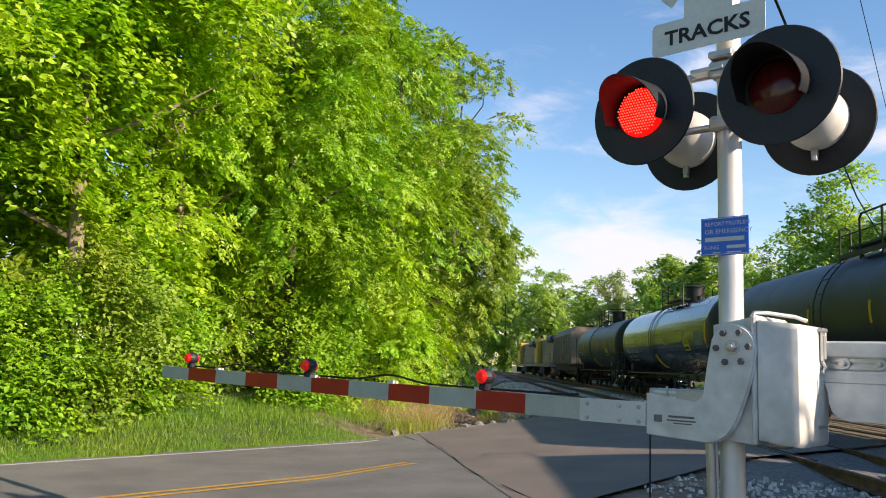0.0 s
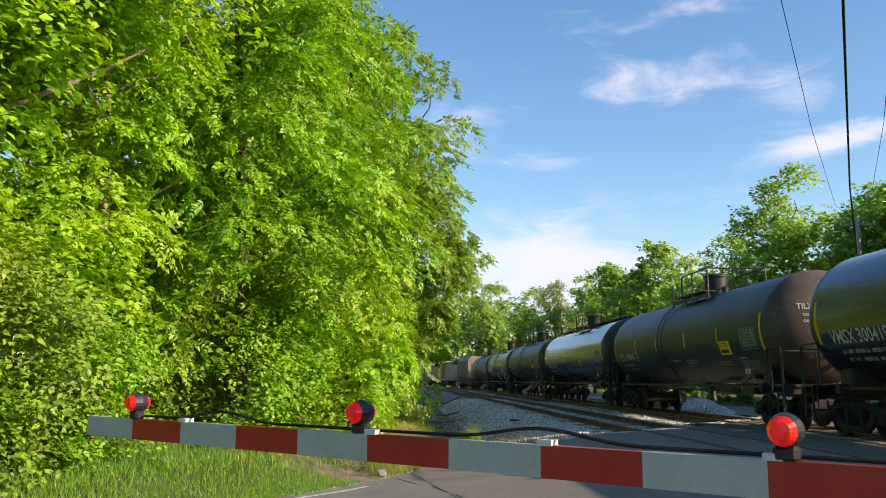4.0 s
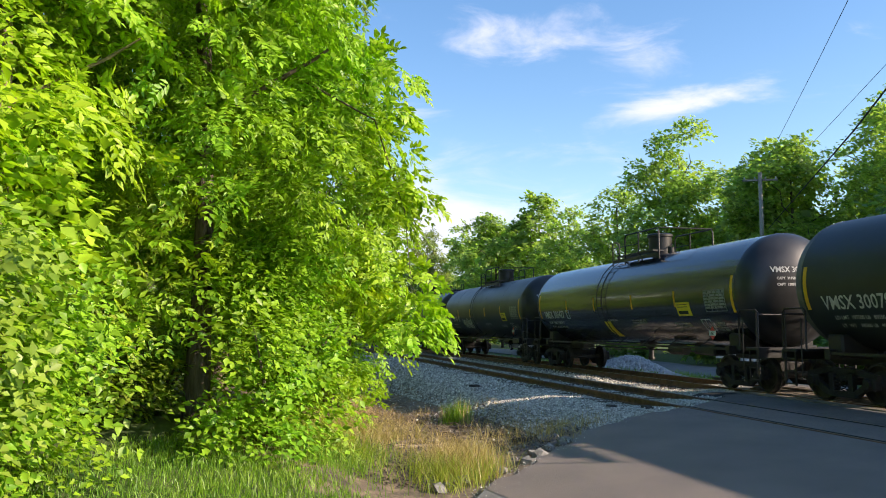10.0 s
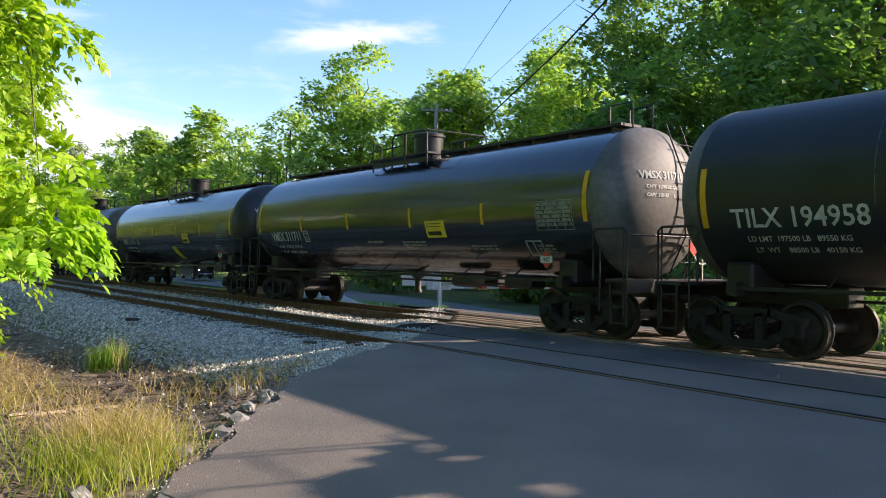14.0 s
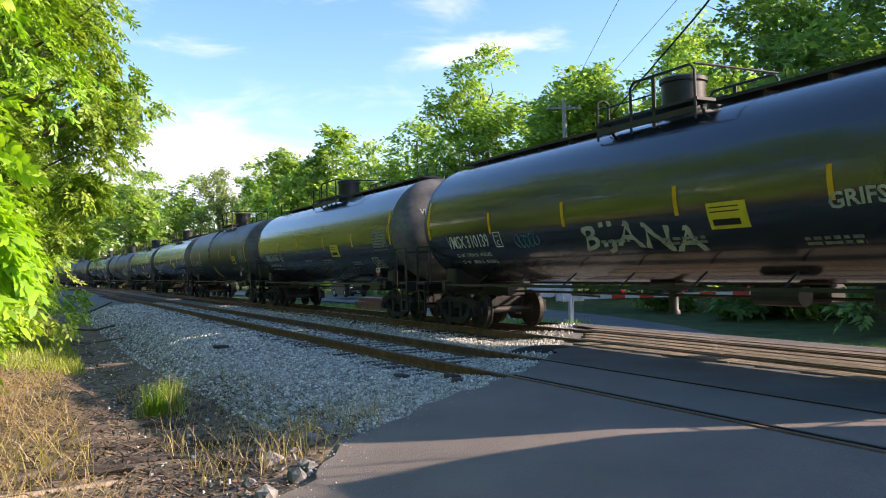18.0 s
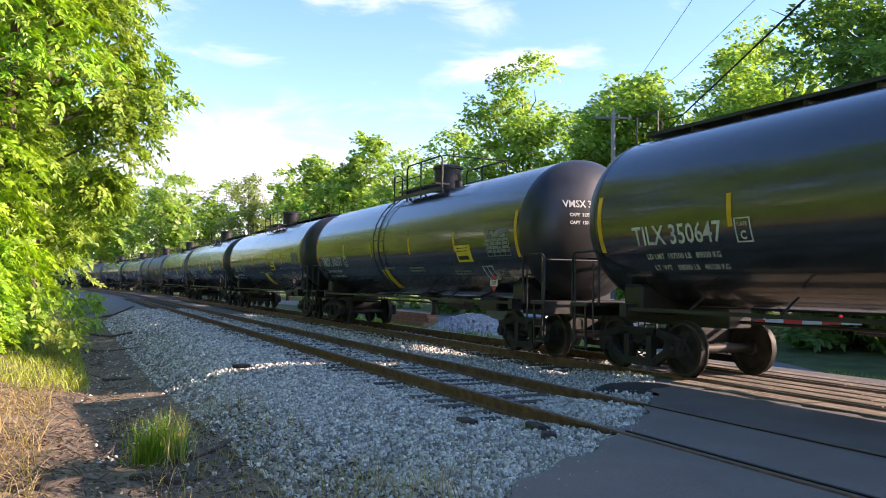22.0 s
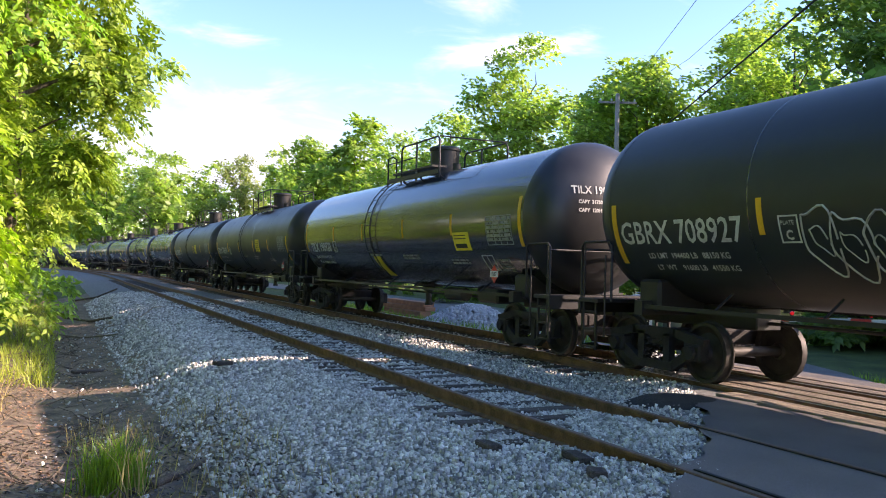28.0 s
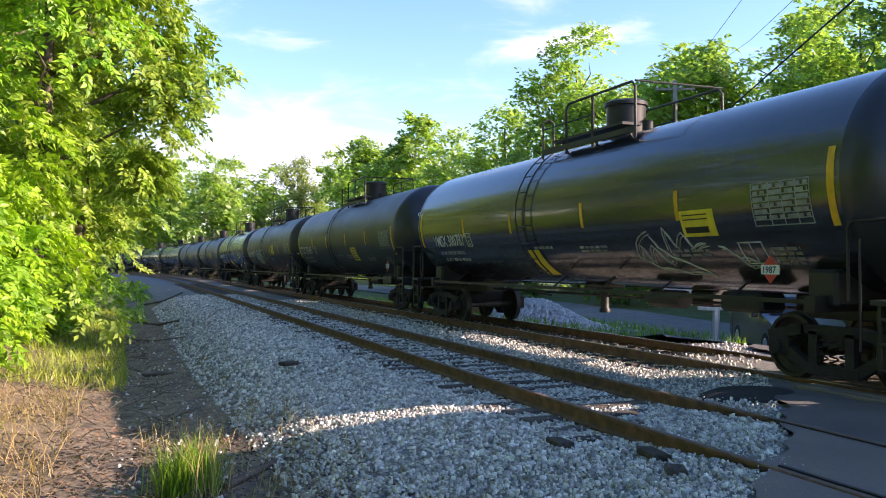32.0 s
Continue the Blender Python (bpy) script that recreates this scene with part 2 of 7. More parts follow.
YELLOW = mat("reflective_yellow", (0.80, 0.43, 0.012), (0.62, 0.32, 0.01), 0.45, scale=6, speckle=0.15)
SIGN_Y = mat("yellow_decal", (0.78, 0.62, 0.03), (0.62, 0.48, 0.03), 0.5, scale=5, speckle=0.15)
STENCIL = mat("stencil_white", (0.62, 0.63, 0.60), (0.42, 0.43, 0.41), 0.6, scale=8, speckle=0.15)
STENCIL_DIM = mat("stencil_faded", (0.28, 0.30, 0.27), (0.17, 0.18, 0.17), 0.6, scale=8)
GRAFFITI = mat("spray_paint_pale", (0.50, 0.51, 0.44), (0.30, 0.30, 0.26), 0.6, scale=5)
SPRAY_BLUE = mat("spray_paint_teal", (0.06, 0.22, 0.30), (0.04, 0.15, 0.2), 0.6, scale=5)
PLACARD_R = mat("placard_red", (0.62, 0.05, 0.03), (0.5, 0.04, 0.03), 0.5, scale=6)
GALV = mat("galvanized_steel", (0.52, 0.53, 0.53), (0.40, 0.41, 0.41), 0.38, metal=0.75, scale=5, bump=0.05, speckle=0.15)
ALU_PAINT = mat("aluminium_paint", (0.66, 0.67, 0.66), (0.52, 0.53, 0.52), 0.42, metal=0.25, scale=3, fine=3.2, speckle=0.15)
BOX_PAINT = mat("grey_white_enamel", (0.69, 0.70, 0.67), (0.55, 0.565, 0.545), 0.42, scale=3.5, fine=9, speckle=0.35)
SIGN_W = mat("sign_sheeting_white", (0.62, 0.66, 0.63), (0.54, 0.58, 0.55), 0.5, scale=4, speckle=0.15)
SIGN_BLUE = mat("sign_sheeting_blue", (0.02, 0.17, 0.72), (0.018, 0.15, 0.64), 0.45, scale=4, speckle=0.15)
BLACK_M = mat("signal_black", (0.018, 0.021, 0.025), (0.010, 0.012, 0.014), 0.5, scale=6, bump=0.05)
ARM_RED = mat("arm_red", (0.42, 0.025, 0.012), (0.34, 0.02, 0.012), 0.4, scale=5, speckle=0.15)
ARM_WHITE = mat("arm_pale_grey", (0.40, 0.46, 0.41), (0.34, 0.39, 0.35), 0.4, scale=5, speckle=0.15)
LENS_ON = mat("lens_lit_red", (0.85, 0.006, 0.004), (0.75, 0.005, 0.003), 0.3, scale=9, emit=0.8)
LENS_OFF = mat("lens_dark_red", (0.10, 0.008, 0.010), (0.06, 0.006, 0.008), 0.15, scale=9)
LENS_ARM = mat("arm_lens_red", (0.75, 0.02, 0.015), (0.6, 0.008, 0.006), 0.2, scale=9, emit=0.25)
LENS_DOT = mat("lens_led", (1.0, 0.10, 0.06), (1.0, 0.08, 0.05), 0.3, emit=1.6)
BARK = mat("bark", (0.17, 0.135, 0.10), (0.07, 0.055, 0.042), 0.95, scale=5, bump=1.0, bscale=18, stretch=(3, 3, 0.5))
BARK_PALE = mat("bark_pale", (0.36, 0.29, 0.21), (0.2, 0.16, 0.12), 0.95, scale=5, bump=0.8, bscale=18, stretch=(3, 3, 0.5))
POLE_W = mat("weathered_pole", (0.34, 0.32, 0.29), (0.22, 0.20, 0.18), 0.9, scale=5, bump=0.5, stretch=(4, 4, 0.4))
CABLE = mat("black_cable", (0.012, 0.012, 0.013), None, 0.6)
RUBBER = mat("black_rubber", (0.02, 0.02, 0.02), None, 0.8)
CAR_GREY = mat("car_paint_grey", (0.05, 0.055, 0.065), (0.042, 0.047, 0.056), 0.3, metal=0.3, scale=2, coat=0.4, speckle=0.15)
CAR_BLACK = mat("trim_black", (0.015, 0.015, 0.016), None, 0.5)
HEAD_BROWN = mat("tank_head_rusty", (0.11, 0.075, 0.055), (0.05, 0.04, 0.034), 0.6, scale=1.6, fine=9)
GLASS_D = mat("dark_glass", (0.012, 0.014, 0.016), None, 0.05)
HOPPER_TAN = mat("hopper_tan", (0.30, 0.25, 0.19), (0.2, 0.165, 0.13), 0.7, scale=2)
LOCO_BLUE = mat("loco_navy", (0.022, 0.032, 0.058), (0.015, 0.022, 0.04), 0.4, scale=2)
LOCO_YEL = mat("loco_yellow", (0.72, 0.45, 0.04), (0.55, 0.34, 0.03), 0.45, scale=2)
GRAVEL_W = mat("white_gravel", (0.60, 0.59, 0.56), (0.42, 0.41, 0.39), 0.9, scale=5, bump=0.8, bscale=30)
ROCK_M = mat("pale_rock", (0.26, 0.25, 0.235), (0.10, 0.097, 0.092), 0.9, scale=5, bump=0.7, bscale=24, island=0.3)
BRICK_O = mat("orange_timber", (0.55, 0.24, 0.12), (0.4, 0.17, 0.09), 0.8, scale=3)
GRASS_G = leaf_mat("grass_green", (0.20, 0.34, 0.035), (0.10, 0.22, 0.025), 0.4)
GRASS_DRY = leaf_mat("grass_dry", (0.47, 0.365, 0.165), (0.25, 0.18, 0.085), 0.35)
GRASS_STALK = leaf_mat("grass_yellow_green", (0.36, 0.42, 0.07), (0.19, 0.26, 0.045), 0.4)
LAWN = mat("lawn", (0.085, 0.125, 0.030), (0.040, 0.066, 0.018), 0.95, scale=1.2, bump=1.0, bscale=30)
LEAF_NEAR = leaf_mat("leaf_bright", (0.250, 0.440, 0.024), (0.112, 0.240, 0.014), 0.36)
LEAF_YEL = leaf_mat("leaf_yellow_green", (0.33, 0.52, 0.028), (0.19, 0.36, 0.020), 0.42)
LEAF_MID = leaf_mat("leaf_mid", (0.265, 0.380, 0.045), (0.120, 0.220, 0.026), 0.38)
# distance haze is put into this paler, less saturated leaf colour
LEAF_HAZE = leaf_mat("leaf_far_haze", (0.310, 0.440, 0.125), (0.165, 0.255, 0.078), 0.62)
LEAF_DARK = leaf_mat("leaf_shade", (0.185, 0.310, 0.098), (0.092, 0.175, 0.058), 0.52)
LEAF_PALE = leaf_mat("leaf_pale", (0.26, 0.32, 0.12), (0.14, 0.19, 0.07), 0.5)


# ---- mesh tools ----
class Geo:
    """Collects vertices and faces; each call adds one closed piece."""

    def __init__(self):
        self.v, self.f = [], []

    def add(self, verts, faces):
        o = len(self.v)
        self.v += [tuple(p) for p in verts]
        self.f += [tuple(i + o for i in f) for f in faces]
        return self

    def box(self, c, s, rot=None, bevel=0.0):
        x, y, z = (a / 2 for a in s)
        if bevel:
            b = min(bevel, x * 0.9, y * 0.9, z * 0.9)
            vs = []
            for sx in (-1, 1):
                for sy in (-1, 1):
                    for sz in (-1, 1):
                        vs += [(sx * x, sy * (y - b), sz * (z - b)), (sx * (x - b), sy * y, sz * (z - b)), (sx * (x - b), sy * (y - b), sz * z)]
            bm = bmesh.new()
            for p in vs:
                bm.verts.new(p)
            bmesh.ops.convex_hull(bm, input=bm.verts)
            bm.verts.index_update()
            vs = [v.co.copy() for v in bm.verts]
            fs = [[v.index for v in f.verts] for f in bm.faces]
            bm.free()
        else:
            vs = [(i, j, k) for i in (-x, x) for j in (-y, y) for k in (-z, z)]
            fs = [(0, 1, 3, 2), (4, 6, 7, 5), (0, 4, 5, 1), (2, 3, 7, 6), (0, 2, 6, 4), (1, 5, 7, 3)]
        m = Euler([radians(a) for a in rot]).to_matrix() if rot else Matrix.Identity(3)
        return self.add([m @ Vector(p) + Vector(c) for p in vs], fs)

    def tube(self, pts, r, n=8, caps=True):
        pts = [Vector(p) for p in pts]
        rs = r if isinstance(r, (list, tuple)) else [r] * len(pts)
        vs, fs = [], []
        up = None
        for i, p in enumerate(pts):
            d = (pts[min(i + 1, len(pts) - 1)] - pts[max(i - 1, 0)]).normalized()
            if up is None:
                up = Vector((0, 0, 1)) if abs(d.z) < 0.9 else Vector((1, 0, 0))
            a = d.cross(up).normalized()
            up = a.cross(d).normalized()
            for k in range(n):
                t = 2 * math.pi * k / n
                vs.append(p + rs[i] * (math.cos(t) * a + math.sin(t) * up))
        for i in range(len(pts) - 1):
            for k in range(n):
                fs.append((i * n + k, i * n + (k + 1) % n, (i + 1) * n + (k + 1) % n, (i + 1) * n + k))
        if caps:
            fs += [tuple(range(n)), tuple(range((len(pts) - 1) * n, len(pts) * n))]
        return self.add(vs, fs)

    def lathe(self, prof, axis="z", n=24, origin=(0, 0, 0), turn=None):
        """Turns a profile of (radius, height) pairs about an axis."""
        vs, fs = [], []
        for r, h in prof:
            for k in range(n):
                t = 2 * math.pi * k / n
                a, b = r * math.cos(t), r * math.sin(t)
                vs.append({"z": (a, b, h), "y": (a, h, b), "x": (h, a, b)}[axis])
        for i in range(len(prof) - 1):
            for k in range(n):
                fs.append((i * n + k, i * n + (k + 1) % n, (i + 1) * n + (k + 1) % n, (i + 1) * n + k))
        if prof[0][0] > 1e-4:
            fs.append(tuple(range(n)))
        if prof[-1][0] > 1e-4:
            fs.append(tuple(range((len(prof) - 1) * n, len(prof) * n)))
        m = turn or Matrix.Identity(3)
        return self.add([m @ Vector(p) + Vector(origin) for p in vs], fs)

    def prism(self, poly, axis, a, b):
        """A polygon in the plane across an axis, drawn out from a to b."""
        n = len(poly)
        put = {"x": lambda p, h: (h, p[0], p[1]), "y": lambda p, h: (p[0], h, p[1]), "z": lambda p, h: (p[0], p[1], h)}[axis]
        vs = [put(p, a) for p in poly] + [put(p, b) for p in poly]
        fs = [tuple(range(n)), tuple(range(2 * n - 1, n - 1, -1))] + [(i, (i + 1) % n, n + (i + 1) % n, n + i) for i in range(n)]
        return self.add(vs, fs)

    def mesh(self, name, material, smooth=None):
        me = bpy.data.meshes.new(name)
        me.from_pydata(self.v, [], self.f)
        bm = bmesh.new()
        bm.from_mesh(me)
        bmesh.ops.recalc_face_normals(bm, faces=bm.faces)
        bm.to_mesh(me)
        bm.free()
        me.materials.append(material)
        if smooth:
            me.shade_smooth()
            me.set_sharp_from_angle(angle=radians(smooth))
        return me


def part(name, geo, material, parent, label="", smooth=None, at=None):
    ob = new(name, geo.mesh(name, material, smooth) if isinstance(geo, Geo) else geo)
    ob.parent = parent
    if at is not None:
        ob.matrix_basis = at
    return tagged(ob, label)


def thing(name, label, category, group="", kind="", at=None):
    ob = new(name)
    ob.empty_display_size = 0.1
    if at is not None:
        ob.matrix_basis = at
    return tagged(ob, label, category, group, kind)


def solid(name, geo, material, label, category, group="", kind="", smooth=None, at=None):
    ob = part(name, geo, material, None, "", smooth, at)
    return tagged(ob, label, category, group, kind)


def fast_mesh(name, verts, tris, material):
    """A triangle mesh from arrays."""
    me = bpy.data.meshes.new(name)
    verts, tris = np.asarray(verts, np.float32), np.asarray(tris, np.int32)
    me.vertices.add(len(verts)); me.vertices.foreach_set("co", verts.ravel())
    me.loops.add(tris.size); me.loops.foreach_set("vertex_index", tris.ravel())
    me.polygons.add(len(tris))
    me.polygons.foreach_set("loop_start", np.arange(len(tris), dtype=np.int32) * 3)
    me.update(calc_edges=True)
    me.validate()
    me.materials.append(material)
    return me




def unit(a):
    return a / np.maximum(np.linalg.norm(a, axis=-1, keepdims=True), 1e-9)


def leaves(pos, out, size, rng, width=0.62, droop=0.5, spread=0.55):
    """Folded leaves that turn their faces outwards and up to the light, their tips hanging. Four corners and two triangles each."""
    n = len(pos)
    face = unit(out * 0.9 + np.array([0.25, -0.15, 0.55]) + spread * rng.normal(size=(n, 3)))
    d = rng.normal(size=(n, 3)) + 0.6 * out - np.array([0, 0, droop])
    d = unit(d - face * (d * face).sum(-1, keepdims=True))
    side = np.cross(face, d)
    s = (size * rng.uniform(0.65, 1.3, n))[:, None]
    v = np.stack([pos, pos + s * (0.45 * d + width * 0.5 * side + 0.08 * face), pos + s * (d - 0.10 * face), pos + s * (0.45 * d - width * 0.5 * side + 0.08 * face)], 1)
    i = (np.arange(n) * 4)[:, None]
    return v.reshape(-1, 3), np.concatenate([i + [0, 1, 2], i + [0, 2, 3]])


# ---- ground, road, tracks ----
ROAD_D, ROAD_N = (0.65, 0.76), (0.76, -0.65)
TRACK_X, TRAIN_X, CURVE_AT, CURVE_R = 0.7525, 4.85, 78.0, 470.0


def sn(x, y):
    return 0.65 * x + 0.76 * y, 0.76 * x - 0.65 * y


def xy(s, n):
    return 0.65 * s + 0.76 * n, 0.76 * s - 0.65 * n


def road_z(x):
    return np.interp(x, [-40, -7, -1.2, 7.0, 8.4, 10.4, 14, 40], [-0.55, -0.45, -0.02, -0.01, -0.22, -0.74, -0.92, -1.0])


def road_left(s):
    return np.interp(s, [-200, -14, -6, 0.1, 2.05, 3.46, 5.4, 12, 60], [-3.6, -3.6, -3.75, -3.92, -3.33, -2.96, -2.7, -2.8, -3.4])


def road_right(s):
    return np.interp(s, [-200, -6, 3, 8.2, 10.5, 13, 60], [3.8, 4.2, 5.2, 4.9, 2.6, 1.6, 1.6])


def centre(s, off=0.0):
    """A point of the line s metres along the railway, off metres to the right of the far track's middle, and its heading."""
    if s <= CURVE_AT:
        return TRAIN_X + off, s, 0.0
    a = (s - CURVE_AT) / CURVE_R
    return TRAIN_X - CURVE_R + (CURVE_R + off) * math.cos(a), CURVE_AT + (CURVE_R + off) * math.sin(a), a


def bend(y):
    y = np.asarray(y, float)
    a = np.clip((y - CURVE_AT) / CURVE_R, 0, 0.9)
    return np.where(y > CURVE_AT, -CURVE_R * (1 - np.cos(a)), 0.0)


def ground_z(x, y):
    x, y = np.asarray(x, float), np.asarray(y, float)
    u = x - bend(y)
    ditch = np.interp(y, [-30, 0, 6, 20, 60], [-0.45, -0.42, -0.62, -1.12, -1.0])
    left = np.interp(u, [-60, -20, -9, -6.2, -4.6, -3.2, -1.5, 0, 6.8, 8.5, 13, 60], [1.2, 0.9, 0.25, -0.25, 0, 0, 0, 0, 0, 0, 0, 0])
    k = np.interp(u, [-9, -6.2, -4.6, -3.2, -1.5], [0, 0.75, 1, 0.85, 0])
    z = left * (1 - k) + k * ditch
    z = np.where((u > -1.5), np.interp(u, [-1.5, -1.1, 6.8, 9, 15, 60], [-0.26, -0.21, -0.21, -0.8, -1.0, -0.6]), z)
    z = np.where((u <= -1.5), np.minimum(z, np.interp(u, [-9, -3.4, -1.5], [9, -0.55 - 0.0, -0.26])) if z.ndim else z, z)
    s, n = sn(x, y)
    near = np.interp(y, [-8, 2], [1, 0]) * np.interp(u, [-4, -1.5], [1, 0])
    z = z * (1 - near) + near * np.interp(n, [-40, -12, -5, 5, 40], [0.9, 0.1, -0.52, -0.5, -0.6])
    w = np.clip(1 - np.maximum(road_left(s) - 0.35 - n, n - road_right(s) - 0.35) / 1.3, 0, 1)
    return z * (1 - w) + w * (road_z(x) - 0.05)


def spaced(a, b, step, far, grow):
    v = list(np.arange(a, b, step))
    d, p = step, a
    while p > -far:
        d *= grow; p -= d; v.insert(0, p)
    d, p = step, v[-1]
    while p < far:
        d *= grow; p += d; v.append(p)
    return np.array(v)


gx, gy = spaced(-24, 24, 0.4, 2600, 1.22), spaced(-26, 60, 0.45, 2600, 1.2)
GX, GY = np.meshgrid(gx, gy, indexing="ij")
GZ = ground_z(GX, GY) + np.where((np.abs(GX) < 60), 0.03 * np.sin(GX * 2.3 + 1.7 * np.sin(GY * 1.3)) * np.sin(GY * 1.9), 0) * (np.abs(GX - 2.5) > 4.2)
nx, ny = GX.shape
ground_me = bpy.data.meshes.new("ground")
idx = np.arange(nx * ny).reshape(nx, ny)
quads = np.stack([idx[:-1, :-1], idx[1:, :-1], idx[1:, 1:], idx[:-1, 1:]], -1).reshape(-1, 4)
verts = np.stack([GX, GY, GZ], -1).reshape(-1, 3)
ground_me.vertices.add(len(verts)); ground_me.vertices.foreach_set("co", verts.astype(np.float32).ravel())
ground_me.loops.add(quads.size); ground_me.loops.foreach_set("vertex_index", quads.astype(np.int32).ravel())
ground_me.polygons.add(len(quads)); ground_me.polygons.foreach_set("loop_start", np.arange(len(quads), dtype=np.int32) * 4)
cxy = verts[quads].mean(1)
cu = cxy[:, 0] - bend(cxy[:, 1])
cs, cn = sn(cxy[:, 0], cxy[:, 1])
zone = np.zeros(len(quads), np.int32)
zone[(cu > -9.5) & (cu < 8.2) & (cn < 2) & (cn > -40) & ~((cs < -6.5) & (cu < -5.5))] = 1
zone[(cu > -3.0) & (cu < 7.4)] = 2
zone[(cn > 4) & (cu < -1.5) & (cn < 11)] = 1
ground_me.polygons.foreach_set("material_index", zone)
ground_me.update(calc_edges=True)
for m_ in (LAWN, EARTH, BALLAST):
    ground_me.materials.append(m_)
ground_me.shade_smooth()
tagged(new("ground", ground_me), "rough grass and earth verge with grey ballast along the railway", "ground", kind="structure")


def strip(name, material, s0, s1, step, lo, hi, cols, lift, keep=None, shear=0.0):
    """A strip of the road's surface between two side lines, following the hump."""
    ss = np.arange(s0, s1 + step * 0.5, step)
    g = Geo()
    for s in ss:
        a, b = float(lo(s)), float(hi(s))
        for _ in range(3):
            a, b = float(lo(s + shear * (a + 2))), float(hi(s + shear * (b + 2)))
        for j in range(cols + 1):
            n = a + (b - a) * j / cols
            x, y = xy(s + shear * (n + 2), n)
            g.v.append((x, y, float(road_z(x)) + lift))
    for i in range(len(ss) - 1):
        for j in range(cols):
            k = i * (cols + 1) + j
            f = (k, k + 1, k + cols + 2, k + cols + 1)
            c = [sum(g.v[q][m] for q in f) / 4 for m in (0, 1)]
            if keep is None or keep(*c):
                g.f.append(f)
    return g.mesh(name, material, 40)


def fresh(x, y, margin=0.0):
    s, n = sn(x, y)
    return s > -6.4 - 0.83 * (n + 2) + margin


def clear_of_rails(x, y):
    return not (3.35 < x < 6.35)


ragged = lambda s: road_left(s) + 0.06 * math.sin(s * 3.1) + 0.05 * math.sin(s * 7.7 + 1)
road = tagged(new("road", strip("road", ASPHALT_OLD, -140, 17, 0.5, ragged, road_right, 16, 0.0, lambda x, y: not fresh(x, y, 1.0) or x > 7.2)), "worn grey asphalt road with faded edge and centre lines", "road", kind="structure")
crossing = tagged(new("road_crossing", strip("road_crossing", ASPHALT, -6.4, 22, 0.2, ragged, road_right, 44, 0.006, lambda x, y: x < 1.56 and clear_of_rails(x, y), -0.83)), "dark fresh asphalt over the level crossing", "road", kind="structure")
# from x = 1.56 on the asphalt has a darker colour
tagged(new("road_patch", strip("road_patch", ASPHALT_DARK, -6.4, 22, 0.2, ragged, road_right, 44, 0.006, lambda x, y: 1.56 <= x < 7.3 and clear_of_rails(x, y), -0.83)), "darker asphalt between and beyond the tracks", "road", kind="structure")
far_pts = [(9.0, 12.5), (11.6, 16.2), (13.6, 20.5), (15.6, 27), (17.6, 36), (19.2, 50), (19.6, 75), (17, 110)]
fr = Geo()
for i, (x, y) in enumerate(far_pts):
    q0, q1 = far_pts[max(i - 1, 0)], far_pts[min(i + 1, len(far_pts) - 1)]
    L_ = math.hypot(q1[0] - q0[0], q1[1] - q0[1])
    nx_, ny_ = (q1[1] - q0[1]) / L_, -(q1[0] - q0[0]) / L_
    for k in (-3.3, -1.1, 1.1, 3.3):
        px, py = x + k * nx_, y + k * ny_
        fr.v.append((px, py, max(float(road_z(px)), float(ground_z(px, py))) + 0.02))
for i in range(len(far_pts) - 1):
    for k in range(3):
        fr.f.append((4 * i + k, 4 * i + k + 1, 4 * i + k + 5, 4 * i + k + 4))
far_road = tagged(new("road_far", fr.mesh("road_far", ASPHALT_OLD, 60)), "grey asphalt road curving away beyond the tracks", "road", kind="structure")
edge_line = tagged(new("edge_line", strip("edge_line", PAINT_W, -90, -6.4, 0.5, lambda s: -3.42, lambda s: -3.31, 1, 0.007)), "faded white edge line on the road", "road marking", kind="structure")
for off in (-0.16, 0.06):
    tagged(new("centre_line", strip("centre_line", PAINT_Y, -90, -9.0, 0.5, lambda s: off, lambda s: off + 0.10, 1, 0.007)), "worn yellow double centre line", "road marking", kind="structure")
# the ragged seam where the fresh asphalt begins
seam = Geo()
px_ = [(-6.30, -2.2), (-5.75, -3.5), (-5.45, -4.6), (-5.2, -6.2), (-4.95, -8.0), (-4.55, -9.6), (-4.0, -11.5)]
for (x0, y0), (x1, y1) in zip(px_, px_[1:]):
    seam.box(((x0 + x1) / 2, (y0 + y1) / 2, float(road_z((x0 + x1) / 2)) + 0.002), (0.008, math.hypot(x1 - x0, y1 - y0) + 0.02, 0.009), (0, 0, math.degrees(math.atan2(-(x1 - x0), y1 - y0))))
solid("asphalt_seam", seam, CABLE, "dark cracked seam between old and fresh asphalt", "road seam", kind="structure")

RAIL_PROF = [(-0.07, -0.17), (0.07, -0.17), (0.07, -0.155), (0.012, -0.135), (0.012, -0.045), (0.036, -0.035), (0.036, -0.006), (0.028, 0.0), (-0.028, 0.0), (-0.036, -0.006), (-0.036, -0.035), (-0.012, -0.045), (-0.012, -0.135), (-0.07, -0.155)]


def rail_line(off, prof, s0=-70, s1=330, dz=0.0):
    g = Geo()
    ss = [s for s in np.arange(s0, CURVE_AT, 8.0)] + list(np.arange(CURVE_AT, s1, 5.0))
    n = len(prof)
    for s in ss:
        x, y, a = centre(float(s), off)
        for px, pz in prof:
            g.v.append((x + px * math.cos(a), y + px * math.sin(a), pz + dz))
    for i in range(len(ss) - 1):
        for k in range(n):
            g.f.append((i * n + k, i * n + (k + 1) % n, (i + 1) * n + (k + 1) % n, (i + 1) * n + k))
    g.f += [tuple(range(n)), tuple(range((len(ss) - 1) * n, len(ss) * n))]
    return g


def tie_geo(rng):
    g = Geo()
    g.box((0, 0, -0.09), (2.6, 0.23, 0.18), None, 0.012)
    return g.mesh("tie", TIE)


